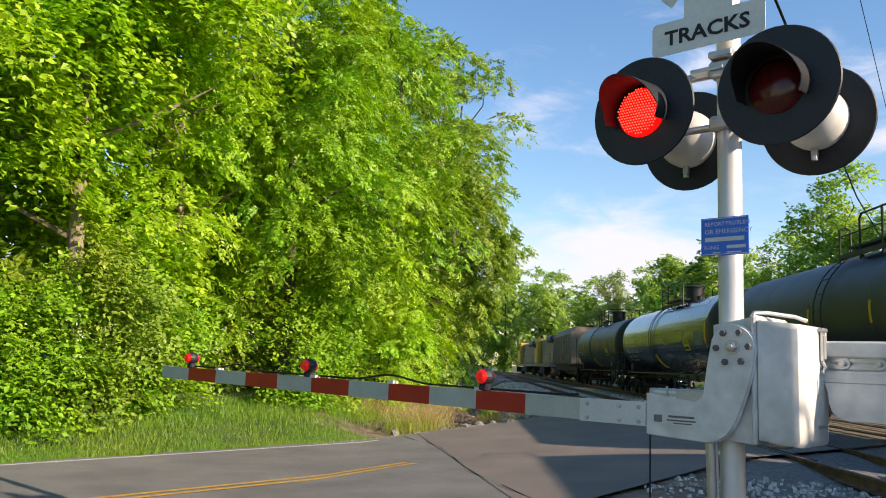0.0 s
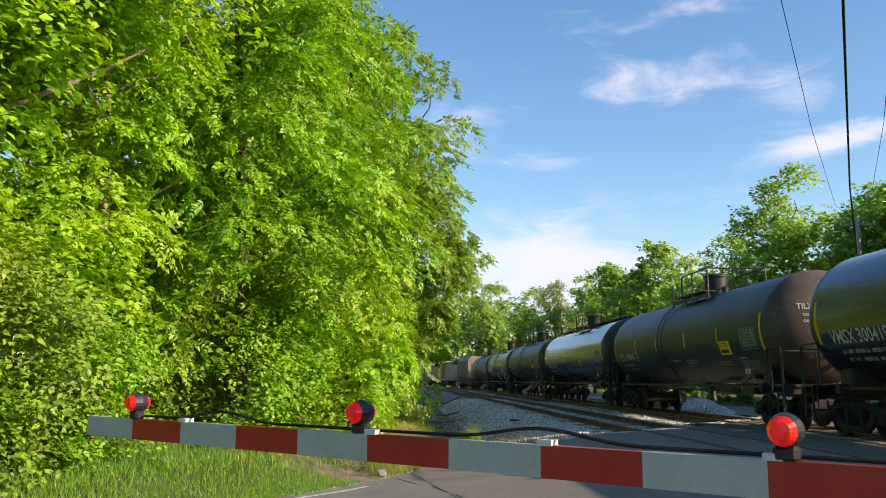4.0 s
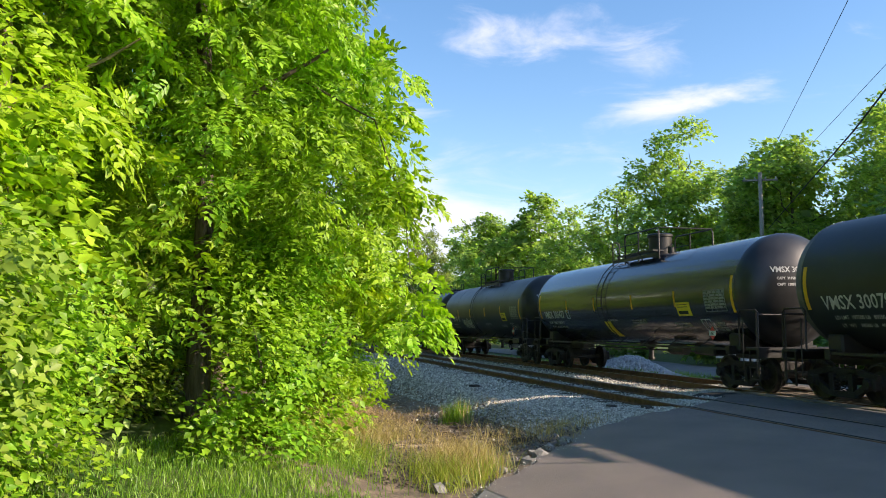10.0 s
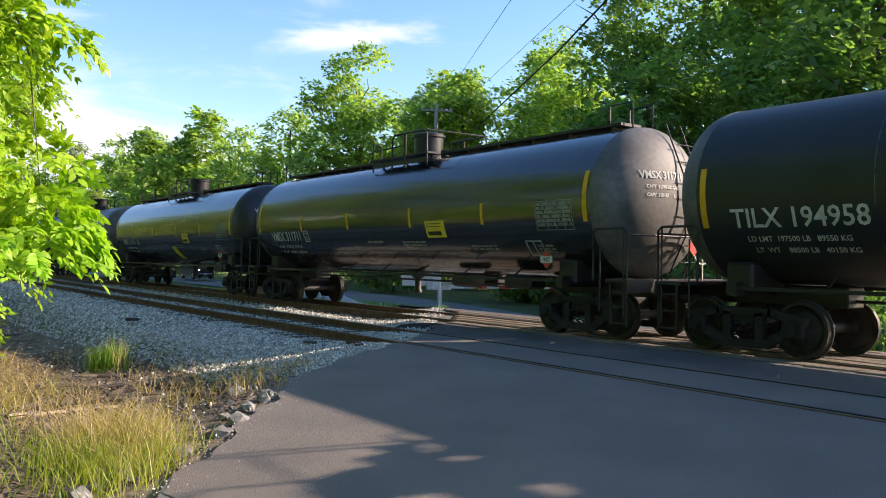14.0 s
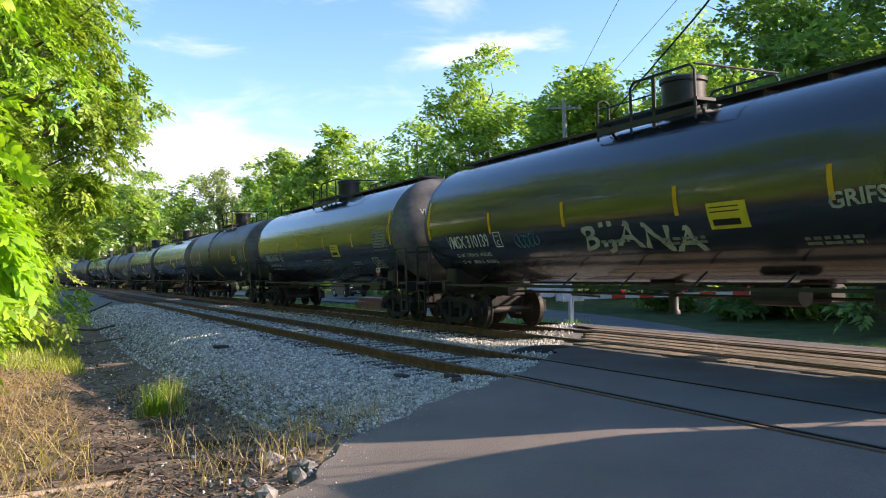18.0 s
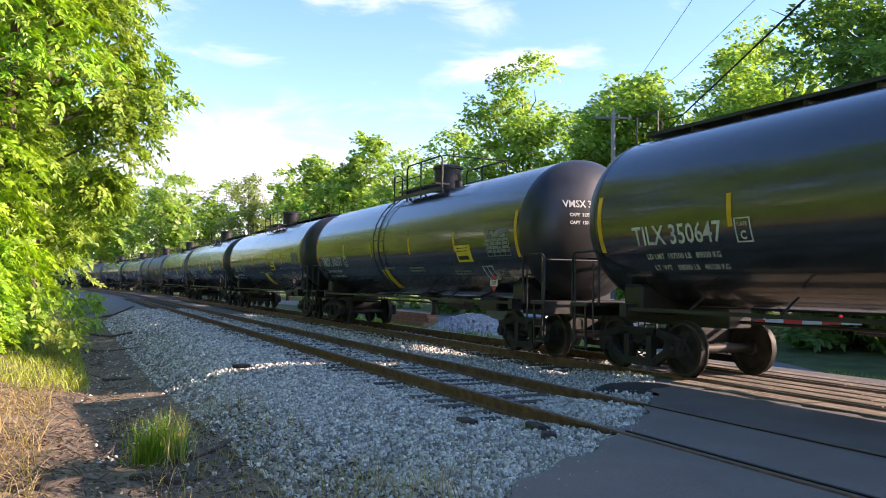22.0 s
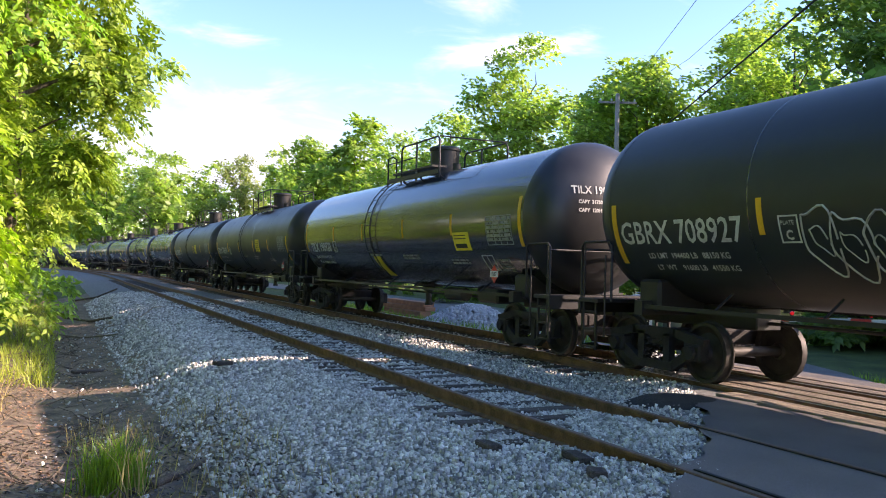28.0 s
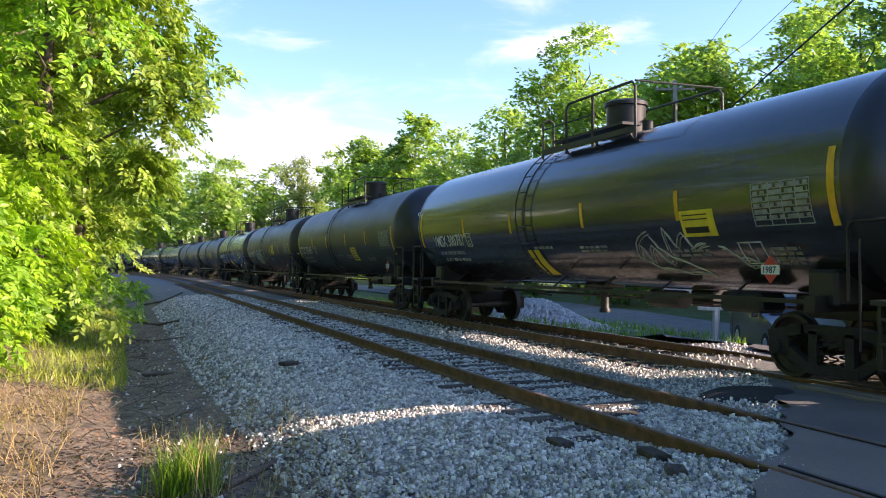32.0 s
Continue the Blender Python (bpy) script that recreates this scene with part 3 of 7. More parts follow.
tie_meshes = [tie_geo(None)]


def railway(name, label, xmid, bright, zoff):
    t = thing(name, label, "railway track", kind="structure")
    for k in (-0.7525, 0.7525):
        r = part("rail", rail_line(xmid - TRAIN_X + k, RAIL_PROF, dz=zoff), RAIL_M, t, "rust-brown steel rail")
        top = [(-0.026, 0.001), (0.026, 0.001), (0.026, 0.003), (-0.026, 0.003)]
        part("rail_head", rail_line(xmid - TRAIN_X + k, top, dz=zoff), RAIL_BRIGHT if bright else RAIL_TOP, r, "polished running surface" if bright else "dull rusty running surface")
    rng = np.random.default_rng(3)
    y = 5.6 if not bright else 9.6
    while y < 75:
        o = part("tie", tie_meshes[0], None, t)
        o.matrix_basis = pose(xmid + rng.normal(0, 0.03), y, -0.172 + zoff + rng.normal(0, 0.006), 0, rng.normal(0, 0.3), rng.normal(0, 0.7))
        y += 0.54 + rng.normal(0, 0.015)
    return t


near_track = railway("near_track", "empty railway track with rusty rails on ballast", TRACK_X, False, 0.0)
far_track = railway("far_track", "railway track under the train with worn ties", TRAIN_X, True, 0.0)
# flangeway gaps beside the rails in the crossing
for x0 in (0.075, 1.43):
    g = Geo()
    ya, yb = (x0 * 0.76 - (-2.9)) / 0.65, (x0 * 0.76 - 5.0) / 0.65
    g.box((x0, (ya + yb) / 2, 0.002), (0.040 if x0 < 1 else 0.008, ya - yb, 0.012))
    solid("flangeway", g, CABLE, "dark flangeway gap along the rail in the asphalt", "flangeway", kind="structure")
# timber panels of the far track's crossing
timbers = thing("crossing_deck", "sun-bleached timber planks between the rails of the crossing", "crossing deck", kind="structure")
for x0, w in ((3.62, 0.40), (4.36, 0.34), (4.74, 0.34), (5.12, 0.34), (5.90, 0.34), (6.28, 0.28)):
    for j in range(3):
        ya, yb = (x0 * 0.76 + 2.35) / 0.65, (x0 * 0.76 - 5.4) / 0.65
        L_ = (ya - yb) / 3
        g = Geo().box((0, 0, 0), (w - 0.025, L_ - 0.02, 0.10), None, 0.012)
        part("plank", g, TIMBER, timbers, at=pose(x0, yb + L_ * (j + 0.5), -0.046 + 0.004 * ((j * 7 + int(x0 * 10)) % 3), 0, 0, 0.15 * ((j * 5) % 3 - 1)))


# ---- tank cars ----
TR, TZ, TL = 1.52, 2.68, 7.5  # radius, height of the axis, half length of the straight shell


def wrap(u, h, lift=0.008):
    """A point of the shell's near side: u metres to the reader's right of the middle, h metres above the axis along the curve."""
    a = h / TR
    return (-(TR + lift) * math.cos(a), -u, TZ + (TR + lift) * math.sin(a))


def patch(u0, u1, h0, h1, lift=0.008, slant=0.0, thick=0.006):
    """A thin decal bent round the shell."""
    g = Geo()
    n = max(2, int(abs(h1 - h0) / 0.12) + 1)
    for l in (lift, lift - thick):
        for j in range(n + 1):
            h = h0 + (h1 - h0) * j / n
            k = slant * j / n
            g.v += [wrap(u0 + k, h, l), wrap(u1 + k, h, l)]
    m = 2 * (n + 1)
    for j in range(n):
        q = 2 * j
        g.f += [(q, q + 1, q + 3, q + 2), (m + q, m + q + 2, m + q + 3, m + q + 1), (q, q + 2, m + q + 2, m + q), (q + 1, m + q + 1, m + q + 3, q + 3)]
    g.f += [(0, m, m + 1, 1), (m - 2, m - 1, 2 * m - 1, 2 * m - 2)]
    return g


def merge(*gs):
    o = Geo()
    for g in gs:
        o.add(g.v, g.f)
    return o


TEXT_CACHE = {}


def text_points(body, size, bold=0.0):
    """Built-in font outlines as flat vertices and faces, starting at the origin."""
    key = (body, size, bold)
    if key not in TEXT_CACHE:
        cu = bpy.data.curves.new("lettering", "FONT")
        cu.body, cu.size, cu.resolution_u, cu.offset = body, size, 2, bold
        ob = bpy.data.objects.new("lettering", cu)
        me = ob.to_mesh()
        TEXT_CACHE[key] = ([tuple(v.co) for v in me.vertices], [tuple(p.vertices) for p in me.polygons])
        ob.to_mesh_clear()
        bpy.data.objects.remove(ob)
        bpy.data.curves.remove(cu)
    return TEXT_CACHE[key]


def stencil(body, size, u, h, lift=0.010, bold=0.006):
    vs, fs = text_points(body, size, bold)
    g = Geo()
    g.add([wrap(u + p[0] * 0.94, h + p[1], lift) for p in vs], fs)
    return g


def bars(u, h, w, rows, size, rng, lift=0.009):
    """Writing too small to read, as short plain bars."""
    g = Geo()
    for r in range(rows):
        x = u
        while x < u + w:
            l = rng.uniform(0.08, 0.3)
            l = min(l, u + w - x)
            p = patch(x, x + l, h - r * size * 1.7, h - r * size * 1.7 + size, lift, 0, 0.004)
            g.add(p.v, p.f)
            x += l + 0.05
    return g


def side_frame():
    """Cast bogie side frame, seen from the side: a truss with two openings over the journal boxes."""
    g = Geo()
    t = 0.06
    def bar(a, b, w, x0=-t, x1=t):
        (ya, za), (yb, zb) = a, b
        L_ = math.hypot(yb - ya, zb - za)
        dy, dz = -(zb - za) / L_ * w / 2, (yb - ya) / L_ * w / 2
        g.prism([(ya + dy, za + dz), (yb + dy, zb + dz), (yb - dy, zb - dz), (ya - dy, za - dz)], "x", x0, x1)
    bar((-1.1, 0.60), (-0.45, 0.72), 0.13); bar((-0.5, 0.72), (0.5, 0.72), 0.13); bar((0.45, 0.72), (1.1, 0.60), 0.13)
    bar((-1.0, 0.55), (-0.40, 0.20), 0.14); bar((-0.45, 0.20), (0.45, 0.20), 0.13, -t - 0.02, t + 0.02); bar((0.40, 0.20), (1.0, 0.55), 0.14)
    bar((-0.30, 0.20), (-0.30, 0.70), 0.14); bar((0.30, 0.20), (0.30, 0.70), 0.14)
    for y in (-0.89, 0.89):
        g.box((0, y, 0.46), (0.20, 0.36, 0.26), None, 0.03)
        g.lathe([(0.10, -0.13), (0.115, 0.0), (0.10, 0.13)], "x", 10, (-0.03, y, 0.457))
    return g


def spring_geo():
    return Geo().tube([(0.055 * math.cos(a), 0.055 * math.sin(a), 0.27 + a * 0.0144) for a in np.linspace(0, 8 * math.pi, 25)], 0.015, 3)


def wheelset_geo():
    g = Geo()
    for sx in (-1, 1):
        x = sx * 0.7525
        p = [(0.09, -0.09), (0.12, -0.08), (0.14, -0.03), (0.30, 0.02), (0.385, -0.02), (0.40, -0.066), (0.452, -0.066), (0.457, 0.03), (0.482, 0.045), (0.480, 0.07), (0.40, 0.07), (0.38, 0.03), (0.30, 0.055), (0.14, 0.05), (0.11, 0.09), (0.09, 0.09)]
        g.lathe([(r, x - sx * h) for r, h in p], "x", 18)
    g.lathe([(0.075, -1.05), (0.075, -0.84), (0.095, -0.82), (0.095, -0.65), (0.08, -0.5), (0.08, 0.5), (0.095, 0.65), (0.095, 0.82), (0.075, 0.84), (0.075, 1.05)], "x", 12)
    return g


def tread_geo():
    g = Geo()
    for sx in (-1, 1):
        x = sx * 0.7525
        g.lathe([(0.405, x + sx * 0.068), (0.452, x + sx * 0.068), (0.459, x - sx * 0.02), (0.459, x - sx * 0.025), (0.405, x + sx * 0.062)], "x", 28)
    return g


MESH = {}


def shared(key, make):
    if key not in MESH:
        MESH[key] = make()
    return MESH[key]


def bogie(parent, y):
    b = part("bogie", shared("bolster", lambda: Geo().box((0, 0, 0.62), (2.0, 0.42, 0.26), None, 0.03).lathe([(0.2, 0.72), (0.2, 0.9)], "z", 14).mesh("bolster", TRUCK_M)), None, parent, "grimy three-piece bogie", at=pose(0, y, 0))
    for x in (-0.98, 0.98):
        part("side_frame", shared("side_frame", lambda: side_frame().mesh("side_frame", TRUCK_M)), None, b, at=pose(x, 0, 0))
        for y_ in (-0.17, 0.0, 0.17):
            part("spring", shared("spring", lambda: spring_geo().mesh("spring", TRUCK_M, 60)), None, b, at=pose(x, y_, 0))
    for yy in (-0.89, 0.89):
        w = part("wheelset", shared("wheelset", lambda: wheelset_geo().mesh("wheelset", WHEEL_M, 35)), None, b, "dark steel wheels on a rusty axle", at=pose(0, yy, 0.457))
    part("brake_beam", shared("brake_beam", lambda: Geo().box((0, 0.36, 0.42), (1.5, 0.08, 0.12)).box((0, -0.36, 0.42), (1.5, 0.08, 0.12)).mesh("brake_beam", TRUCK_M)), None, b)
    return b


def shell_mesh(material, ext=0.0):
    g = Geo()
    prof = []
    for k in range(9):
        a = math.pi / 2 * k / 8
        prof.append((max(TR * math.sin(a), 0.001), -TL - ext - 0.06 - 0.78 * math.cos(a)))
    prof += [(TR, -TL - ext), (TR, TL)]
    for k in range(8, -1, -1):
        a = math.pi / 2 * k / 8
        prof.append((max(TR * math.sin(a), 0.001), TL + 0.06 + 0.78 * math.cos(a)))
    g.lathe(prof, "y", 72, (0, 0, TZ))
    return g.mesh("shell", material, 60)


def seam_mesh():
    """A weld seam round the shell."""
    g = Geo()
    g.lathe([(TR - 0.01, -0.02), (TR + 0.003, -0.008), (TR + 0.003, 0.008), (TR - 0.01, 0.02)], "y", 44, (0, 0, TZ))
    return g.mesh("weld_seam", TANK, 40)


def head_mesh(material):
    """The dished end plate, a little proud of the shell."""
    g = Geo()
    prof = [(max((TR + 0.004) * math.sin(a), 0.001), TL + 0.07 + 0.785 * math.cos(a)) for a in np.linspace(0, math.pi / 2, 12)]
    prof += [(TR + 0.004, TL + 0.02), (TR - 0.01, TL + 0.02)]
    g.lathe(prof, "y", 48, (0, 0, TZ))
    return g.mesh("head", material, 40)


def rail_tube(pts, r=0.018):
    return Geo().tube(pts, r, 6)


def tank_car(mark, number, style, head="black", dull=False, graffiti=0, slab=True, sign=0.0, extra=0):
    """style: 'long' has a walkway along the whole top, 'short' a small platform round the fittings."""
    rng = random.Random(int(number) if number.isdigit() else 5)
    shade = {"black": "black", "grey": "pale grey", "brown": "brown-stained"}[head]
    t = thing("tank_car", f"black tank car with {shade} ends and yellow strips", "tank car", "tank cars of the freight train")
    wide = mark in ("GBRX", "CTCX")
    tilx = mark == "TILX"
    ext = 0.38 if style == "long" else 0.12 if wide else 0.08
    shell = part("tank", shared(("shell", dull, ext), lambda: shell_mesh(TANK_DULL if dull else TANK, ext)), None, t, "dull black tank shell" if dull else "glossy black tank shell")
    for yw in (-4.6, -1.5, 1.5, 4.6):
        part("weld_seam", shared("weld", seam_mesh), None, t, at=pose(0, yw, 0))
    hm = {"black": HEAD_BLACK, "grey": HEAD_GREY, "brown": HEAD_BROWN}[head]
    for sgn in (1, -1):
        part("tank_end", shared(("head", head), lambda: head_mesh(hm)), None, t, f"{shade} dished end", at=pose(0, 0 if sgn > 0 else -ext, 0, 0, 0, 0 if sgn > 0 else 180))
    # underframe
    for sgn in (1, -1):
        rz, off = (0, 0) if sgn > 0 else (180, -ext)
        e = part("stub_sill", shared("stub_sill", lambda: Geo().box((0, 7.2, 0.98), (0.5, 3.2, 0.34), None, 0.02).box((0, 6.95, 1.28), (2.3, 0.5, 0.5), None, 0.05).box((0, 6.95, 1.08), (2.7, 0.18, 0.22)).mesh("stub_sill", STEEL_BLACK)), None, t, at=pose(0, 0, 0, 0, 0, rz))
        part("coupler", shared("coupler", lambda: Geo().box((0, 8.62, 0.88), (0.2, 0.5, 0.22), None, 0.03).box((0.03, 8.86, 0.88), (0.34, 0.22, 0.3), None, 0.06).box((-0.14, 8.95, 0.88), (0.1, 0.2, 0.26), None, 0.04).mesh("coupler", TRUCK_M)), None, e)
        part("end_platform", shared("end_platform", lambda: Geo().box((0, 8.15, 1.14), (2.9, 0.55, 0.07), None, 0.01).box((0, 8.4, 1.02), (2.9, 0.06, 0.2)).mesh("end_platform", STEEL_BLACK)), None, t, at=pose(0, off, 0, 0, 0, rz))
        def rails_():
            g = Geo()
            for sx in (-1, 1):
                x = sx * 1.42
                g.tube([(x, 7.55, 1.15), (x, 7.55, 2.05), (x, 7.62, 2.12), (x, 8.3, 2.12), (x, 8.38, 2.05), (x, 8.38, 1.15)], 0.022, 6)
                g.tube([(x, 7.72, 0.55), (x, 7.72, 1.9)], 0.016, 6); g.tube([(x, 8.3, 0.45), (x, 8.3, 2.1)], 0.016, 6)
            g.tube([(-1.42, 8.38, 2.0), (1.42, 8.38, 2.0)], 0.022, 6)
            return g.mesh("handrail", STEEL_BLACK, 50)
        part("handrail", shared("handrail", rails_), None, t, at=pose(0, off, 0, 0, 0, rz))
        def steps_():
            g = Geo()
            for y in (7.98, 8.36):
                g.box((0, y, 0.74), (0.035, 0.045, 0.85))
            for z in (0.36, 0.66, 0.95):
                g.box((0, 8.17, z), (0.05, 0.42, 0.03))
            return g.mesh("side_step", STEEL_BLACK)
        for sx in (-1.40, 1.40):
            part("side_step", shared("side_step", steps_), None, t, at=pose(sx, off, 0, 0, 0, rz))
        bogie(t, sgn * 6.95 + off / 2)
    def pipes_():
        g = Geo()
        for x in (-1.28, 1.28):
            g.box((x, 0, 1.10), (0.07, 14.0, 0.06))
            for y in np.arange(-5.4, 5.5, 1.8):
                g.tube([(x, y, 1.10), (x * 0.72, y, 1.36)], 0.02, 5)
        return g.mesh("side_sill", STEEL_BLACK)
    part("side_sill", shared("side_sill", pipes_), None, t, "thin side rail under the tank")
    part("outlet_valve", shared("outlet", lambda: Geo().lathe([(0.20, 1.24), (0.18, 1.0), (0.09, 0.95), (0.09, 0.66), (0.12, 0.62), (0.12, 0.56)], "z", 14).box((0, 0, 1.14), (0.6, 0.7, 0.10), None, 0.03).mesh("outlet_valve", STEEL_BLACK, 40)), None, t)
    part("brake_gear", shared("brake", lambda: Geo().tube([(-0.55, -3.4, 0.98), (-0.55, -2.5, 0.98)], 0.16, 12).box((0.3, -3.0, 0.98), (0.4, 0.6, 0.3), None, 0.04).tube([(0, -6, 0.92), (0, 6, 0.92)], 0.03, 6).tube([(-0.2, 2.0, 0.86), (0.25, 3.6, 0.86)], 0.025, 5).box((-0.7, -5.2, 1.02), (0.5, 0.9, 0.3), None, 0.05).mesh("brake_gear", STEEL_BLACK)), None, t)
    part("brake_wheel", shared("bwheel", lambda: Geo().tube([(0.75 + 0.28 * math.cos(a), -8.42, 1.75 + 0.28 * math.sin(a)) for a in np.linspace(0, 2 * math.pi, 17)], 0.018, 5).tube([(0.47, -8.42, 1.75), (1.03, -8.42, 1.75)], 0.014, 5).tube([(0.75, -8.42, 1.15), (0.75, -8.42, 2.03)], 0.02, 5).mesh("brake_wheel", GALV)), None, t, "grey hand brake wheel at the end", at=pose(0, -ext, 0))
    # fittings on top
    top = TZ + TR
    fit_at = pose(0, -0.42 if style == "long" else -0.82, 0)
    part("fittings_housing", shared("housing", lambda: Geo().lathe([(0.40, top - 0.12), (0.40, top + 0.62), (0.44, top + 0.63), (0.44, top + 0.70), (0.38, top + 0.74), (0.0, top + 0.76)], "z", 20).tube([(0, 0.75, top - 0.05), (0, 0.75, top + 0.26)], 0.13, 10).tube([(0, -0.75, top - 0.05), (0, -0.75, top + 0.22)], 0.11, 10).mesh("fittings_housing", STEEL_BLACK, 40)), None, t, "black round housing over the top valves", at=fit_at)
    def platform_():
        g = Geo()
        for x in (-0.78, 0.78):
            g.box((x, 0, top + 0.03), (0.42, 2.7, 0.05))
            for y in (-1.2, 0, 1.2):
                g.tube([(x * 0.85, y, top - 0.25), (x, y, top + 0.03)], 0.03, 5)
        return g.mesh("platform", STEEL_BLACK)
    part("top_platform", shared("platform", platform_), None, t, at=fit_at)
    def guard_(kind):
        g = Geo()
        hgt, ln_ = (0.74, 1.75) if kind == "short" else (0.62, 1.30)
        low_ = top - 0.30
        for x in (-0.98, 0.98):
            y_up = ln_ * 0.42 if kind == "short" else ln_ * 0.25
            g.tube([(x, y_up, low_), (x, y_up, top + hgt - 0.10), (x, y_up - 0.10, top + hgt), (x, -ln_ + 0.10, top + hgt), (x, -ln_, top + hgt - 0.10), (x, -ln_, low_)], 0.026, 6)
            g.box((x, -0.30, (low_ + top + hgt) / 2), (0.02, 0.09, hgt + 0.30))
            # the entry hoop and its middle rail
            g.tube([(x, ln_, low_), (x, ln_, top + hgt * 0.72), (x * 0.86, ln_, top + hgt * 0.80), (x * 0.74, ln_, top + hgt * 0.72), (x * 0.74, ln_, low_ + 0.15)], 0.024, 6)
            g.tube([(x, ln_, top + hgt * 0.48), (x, -0.30, top + hgt * 0.48)], 0.016, 5)
            g.box((x, 0.0, low_ + 0.16), (0.05, 2 * ln_, 0.11))
        g.tube([(-0.98, -ln_, top + hgt), (0.98, -ln_, top + hgt)], 0.02, 6)
        return g.mesh("guard_rail", STEEL_BLACK, 50)
    part("guard_rail", shared(("guard", style), lambda: guard_(style)), None, t, at=fit_at)
    if style == "long":
        def walk_():
            g = Geo()
            for y0, y1 in ((-7.6, -1.35), (1.35, 7.6)):
                g.box((0, (y0 + y1) / 2, top + 0.10), (0.62, y1 - y0, 0.06))
                for y in np.arange(y0 + 0.3, y1, 1.2):
                    g.box((0, y, top + 0.03), (0.5, 0.06, 0.14))
            for sgn in (1, -1):
                g.tube([(-0.3, sgn * 7.3, top + 0.1), (-0.3, sgn * 7.3, top + 0.5), (-0.3, sgn * 7.9, top + 0.5), (-0.3, sgn * 7.9, top - 0.1)], 0.018, 5)
                g.tube([(0.3, sgn * 7.3, top + 0.1), (0.3, sgn * 7.3, top + 0.5), (0.3, sgn * 7.9, top + 0.5), (0.3, sgn * 7.9, top - 0.1)], 0.018, 5)
            return g.mesh("walkway", STEEL_BLACK)
        part("walkway", shared("walkway", walk_), None, t, "black running board along the top")
    def ladder_(where):
        g = Geo()
        if where == "side":
            for dy in (-0.21, 0.21):
                g.tube([wrap(-dy, h, 0.09) for h in np.linspace(-1.45, 2.25, 12)], 0.017, 5)
            for h in np.linspace(-1.35, 1.9, 10):
                a, b = wrap(-0.21, h, 0.09), wrap(0.21, h, 0.09)
                g.tube([a, b], 0.013, 5)
        else:
            for dx in (0.18, 0.62):
                g.tube([(dx, -8.02 - 0.36 * 0, 1.15), (dx, -8.45, 2.0), (dx, -8.40, 3.2), (dx, -7.95, 4.25)], 0.018, 5)
            for z in np.arange(1.5, 4.1, 0.33):
                y = -8.45 if 1.9 < z < 3.3 else (-8.25 if z > 3.3 else -8.3)
                g.tube([(0.18, y, z), (0.62, y, z)], 0.013, 5)
        return g.mesh("ladder", STEEL_BLACK, 60)
    part("ladder", shared(("ladder", style), lambda: ladder_("side" if style == "short" else "end")), None, t, at=pose(0, 0.85 if style == "short" else -ext, 0))
    # yellow reflective strips
    for u in (-TL + 0.05, TL - 0.17 + ext):
        part("reflector", shared(("strip", u, mark, style), lambda: patch(u, u + 0.11, *((-0.83, 0.15) if mark == "CTCX" else (-0.97, 0.01) if wide else (-0.62, 0.38) if tilx or style == "short" else (-0.42, 0.58))).mesh("reflector", YELLOW)), None, t, "tall yellow reflective strip")
    for u in ((-4.32, -1.45, 1.70, 4.58) if style == "long" else (-4.45, -1.71, 1.50, 4.33) if wide else (-4.32, -1.60, 1.50, 4.38)):
        part("reflector", shared(("mark", u, mark), lambda: patch(u, u + 0.09, *((-0.54, -0.06) if mark == "GBRX" else (-0.32, 0.16) if tilx else (-0.40, 0.08))).mesh("reflector", YELLOW)), None, t, "short yellow reflective strip")
    # lettering
    u0, u1, size = (-7.28, -4.72, 0.50) if wide else (-6.50, -4.46, 0.44) if style == "long" else (-6.50, -4.36, 0.44) if number == "300787" else (-6.90, -4.68, 0.44)
    base = -0.62 if wide or style == "short" else -0.52 if tilx else -0.69
    rm = text_points(f"{mark} {number}", size, 0.006)
    fit_w = (u1 - u0) / max(p[0] for p in rm[0])
    cut = max(p[0] for p in text_points(mark, size, 0.006)[0]) + 0.03
    for nm, first in (("reporting_mark", True), ("car_number", False)):
        use = [f for f in rm[1] if (rm[0][f[0]][0] < cut) == first]
        ids = sorted({i_ for f in use for i_ in f})
        at_ = {i_: k for k, i_ in enumerate(ids)}
        part(nm, Geo().add([wrap(u0 + rm[0][i_][0] * fit_w, base + rm[0][i_][1], 0.010) for i_ in ids], [tuple(at_[i_] for i_ in f) for f in use]).mesh(nm, STENCIL), None, t, "white stencilled lettering")
    q = -4.12 if wide else -4.20 if style == "long" or number == "300787" else -4.42
    part("plate_mark", shared(("plate_mark", q, base), lambda: merge(patch(q, q + 0.30, base - 0.04, base - 0.02), patch(q, q + 0.30, base + 0.30, base + 0.32), patch(q, q + 0.02, base - 0.04, base + 0.32), patch(q + 0.28, q + 0.30, base - 0.04, base + 0.32), stencil("C", 0.17, q + 0.09, base + 0.01), stencil("PLATE", 0.08, q + 0.035, base + 0.20, bold=0.0)).mesh("plate_mark", STENCIL)), None, t)
    lines = {"708927": ("LD LMT  194400 LB   88150 KG", "LT  WT    91600 LB   41550 KG")}.get(number, ("LD LMT  195400 LB   88600 KG", "LT  WT    90600 LB   41100 KG") if wide else ("LD LMT  197500 LB   89550 KG", "LT  WT    88500 LB   40150 KG"))
    tagged(part("load_limit", shared(("load", lines[0], base, u0), lambda: stencil(lines[0], 0.135, u0 + 0.22 + 0.3 * wide, base - 0.25, bold=0.002).mesh("load_limit", STENCIL)), None, t), kind="stuff")
    tagged(part("light_weight", shared(("light", lines[1], base, u0), lambda: stencil(lines[1], 0.135, u0 + 0.30 + 0.3 * wide, base - 0.46, bold=0.002).mesh("light_weight", STENCIL)), None, t), kind="stuff")
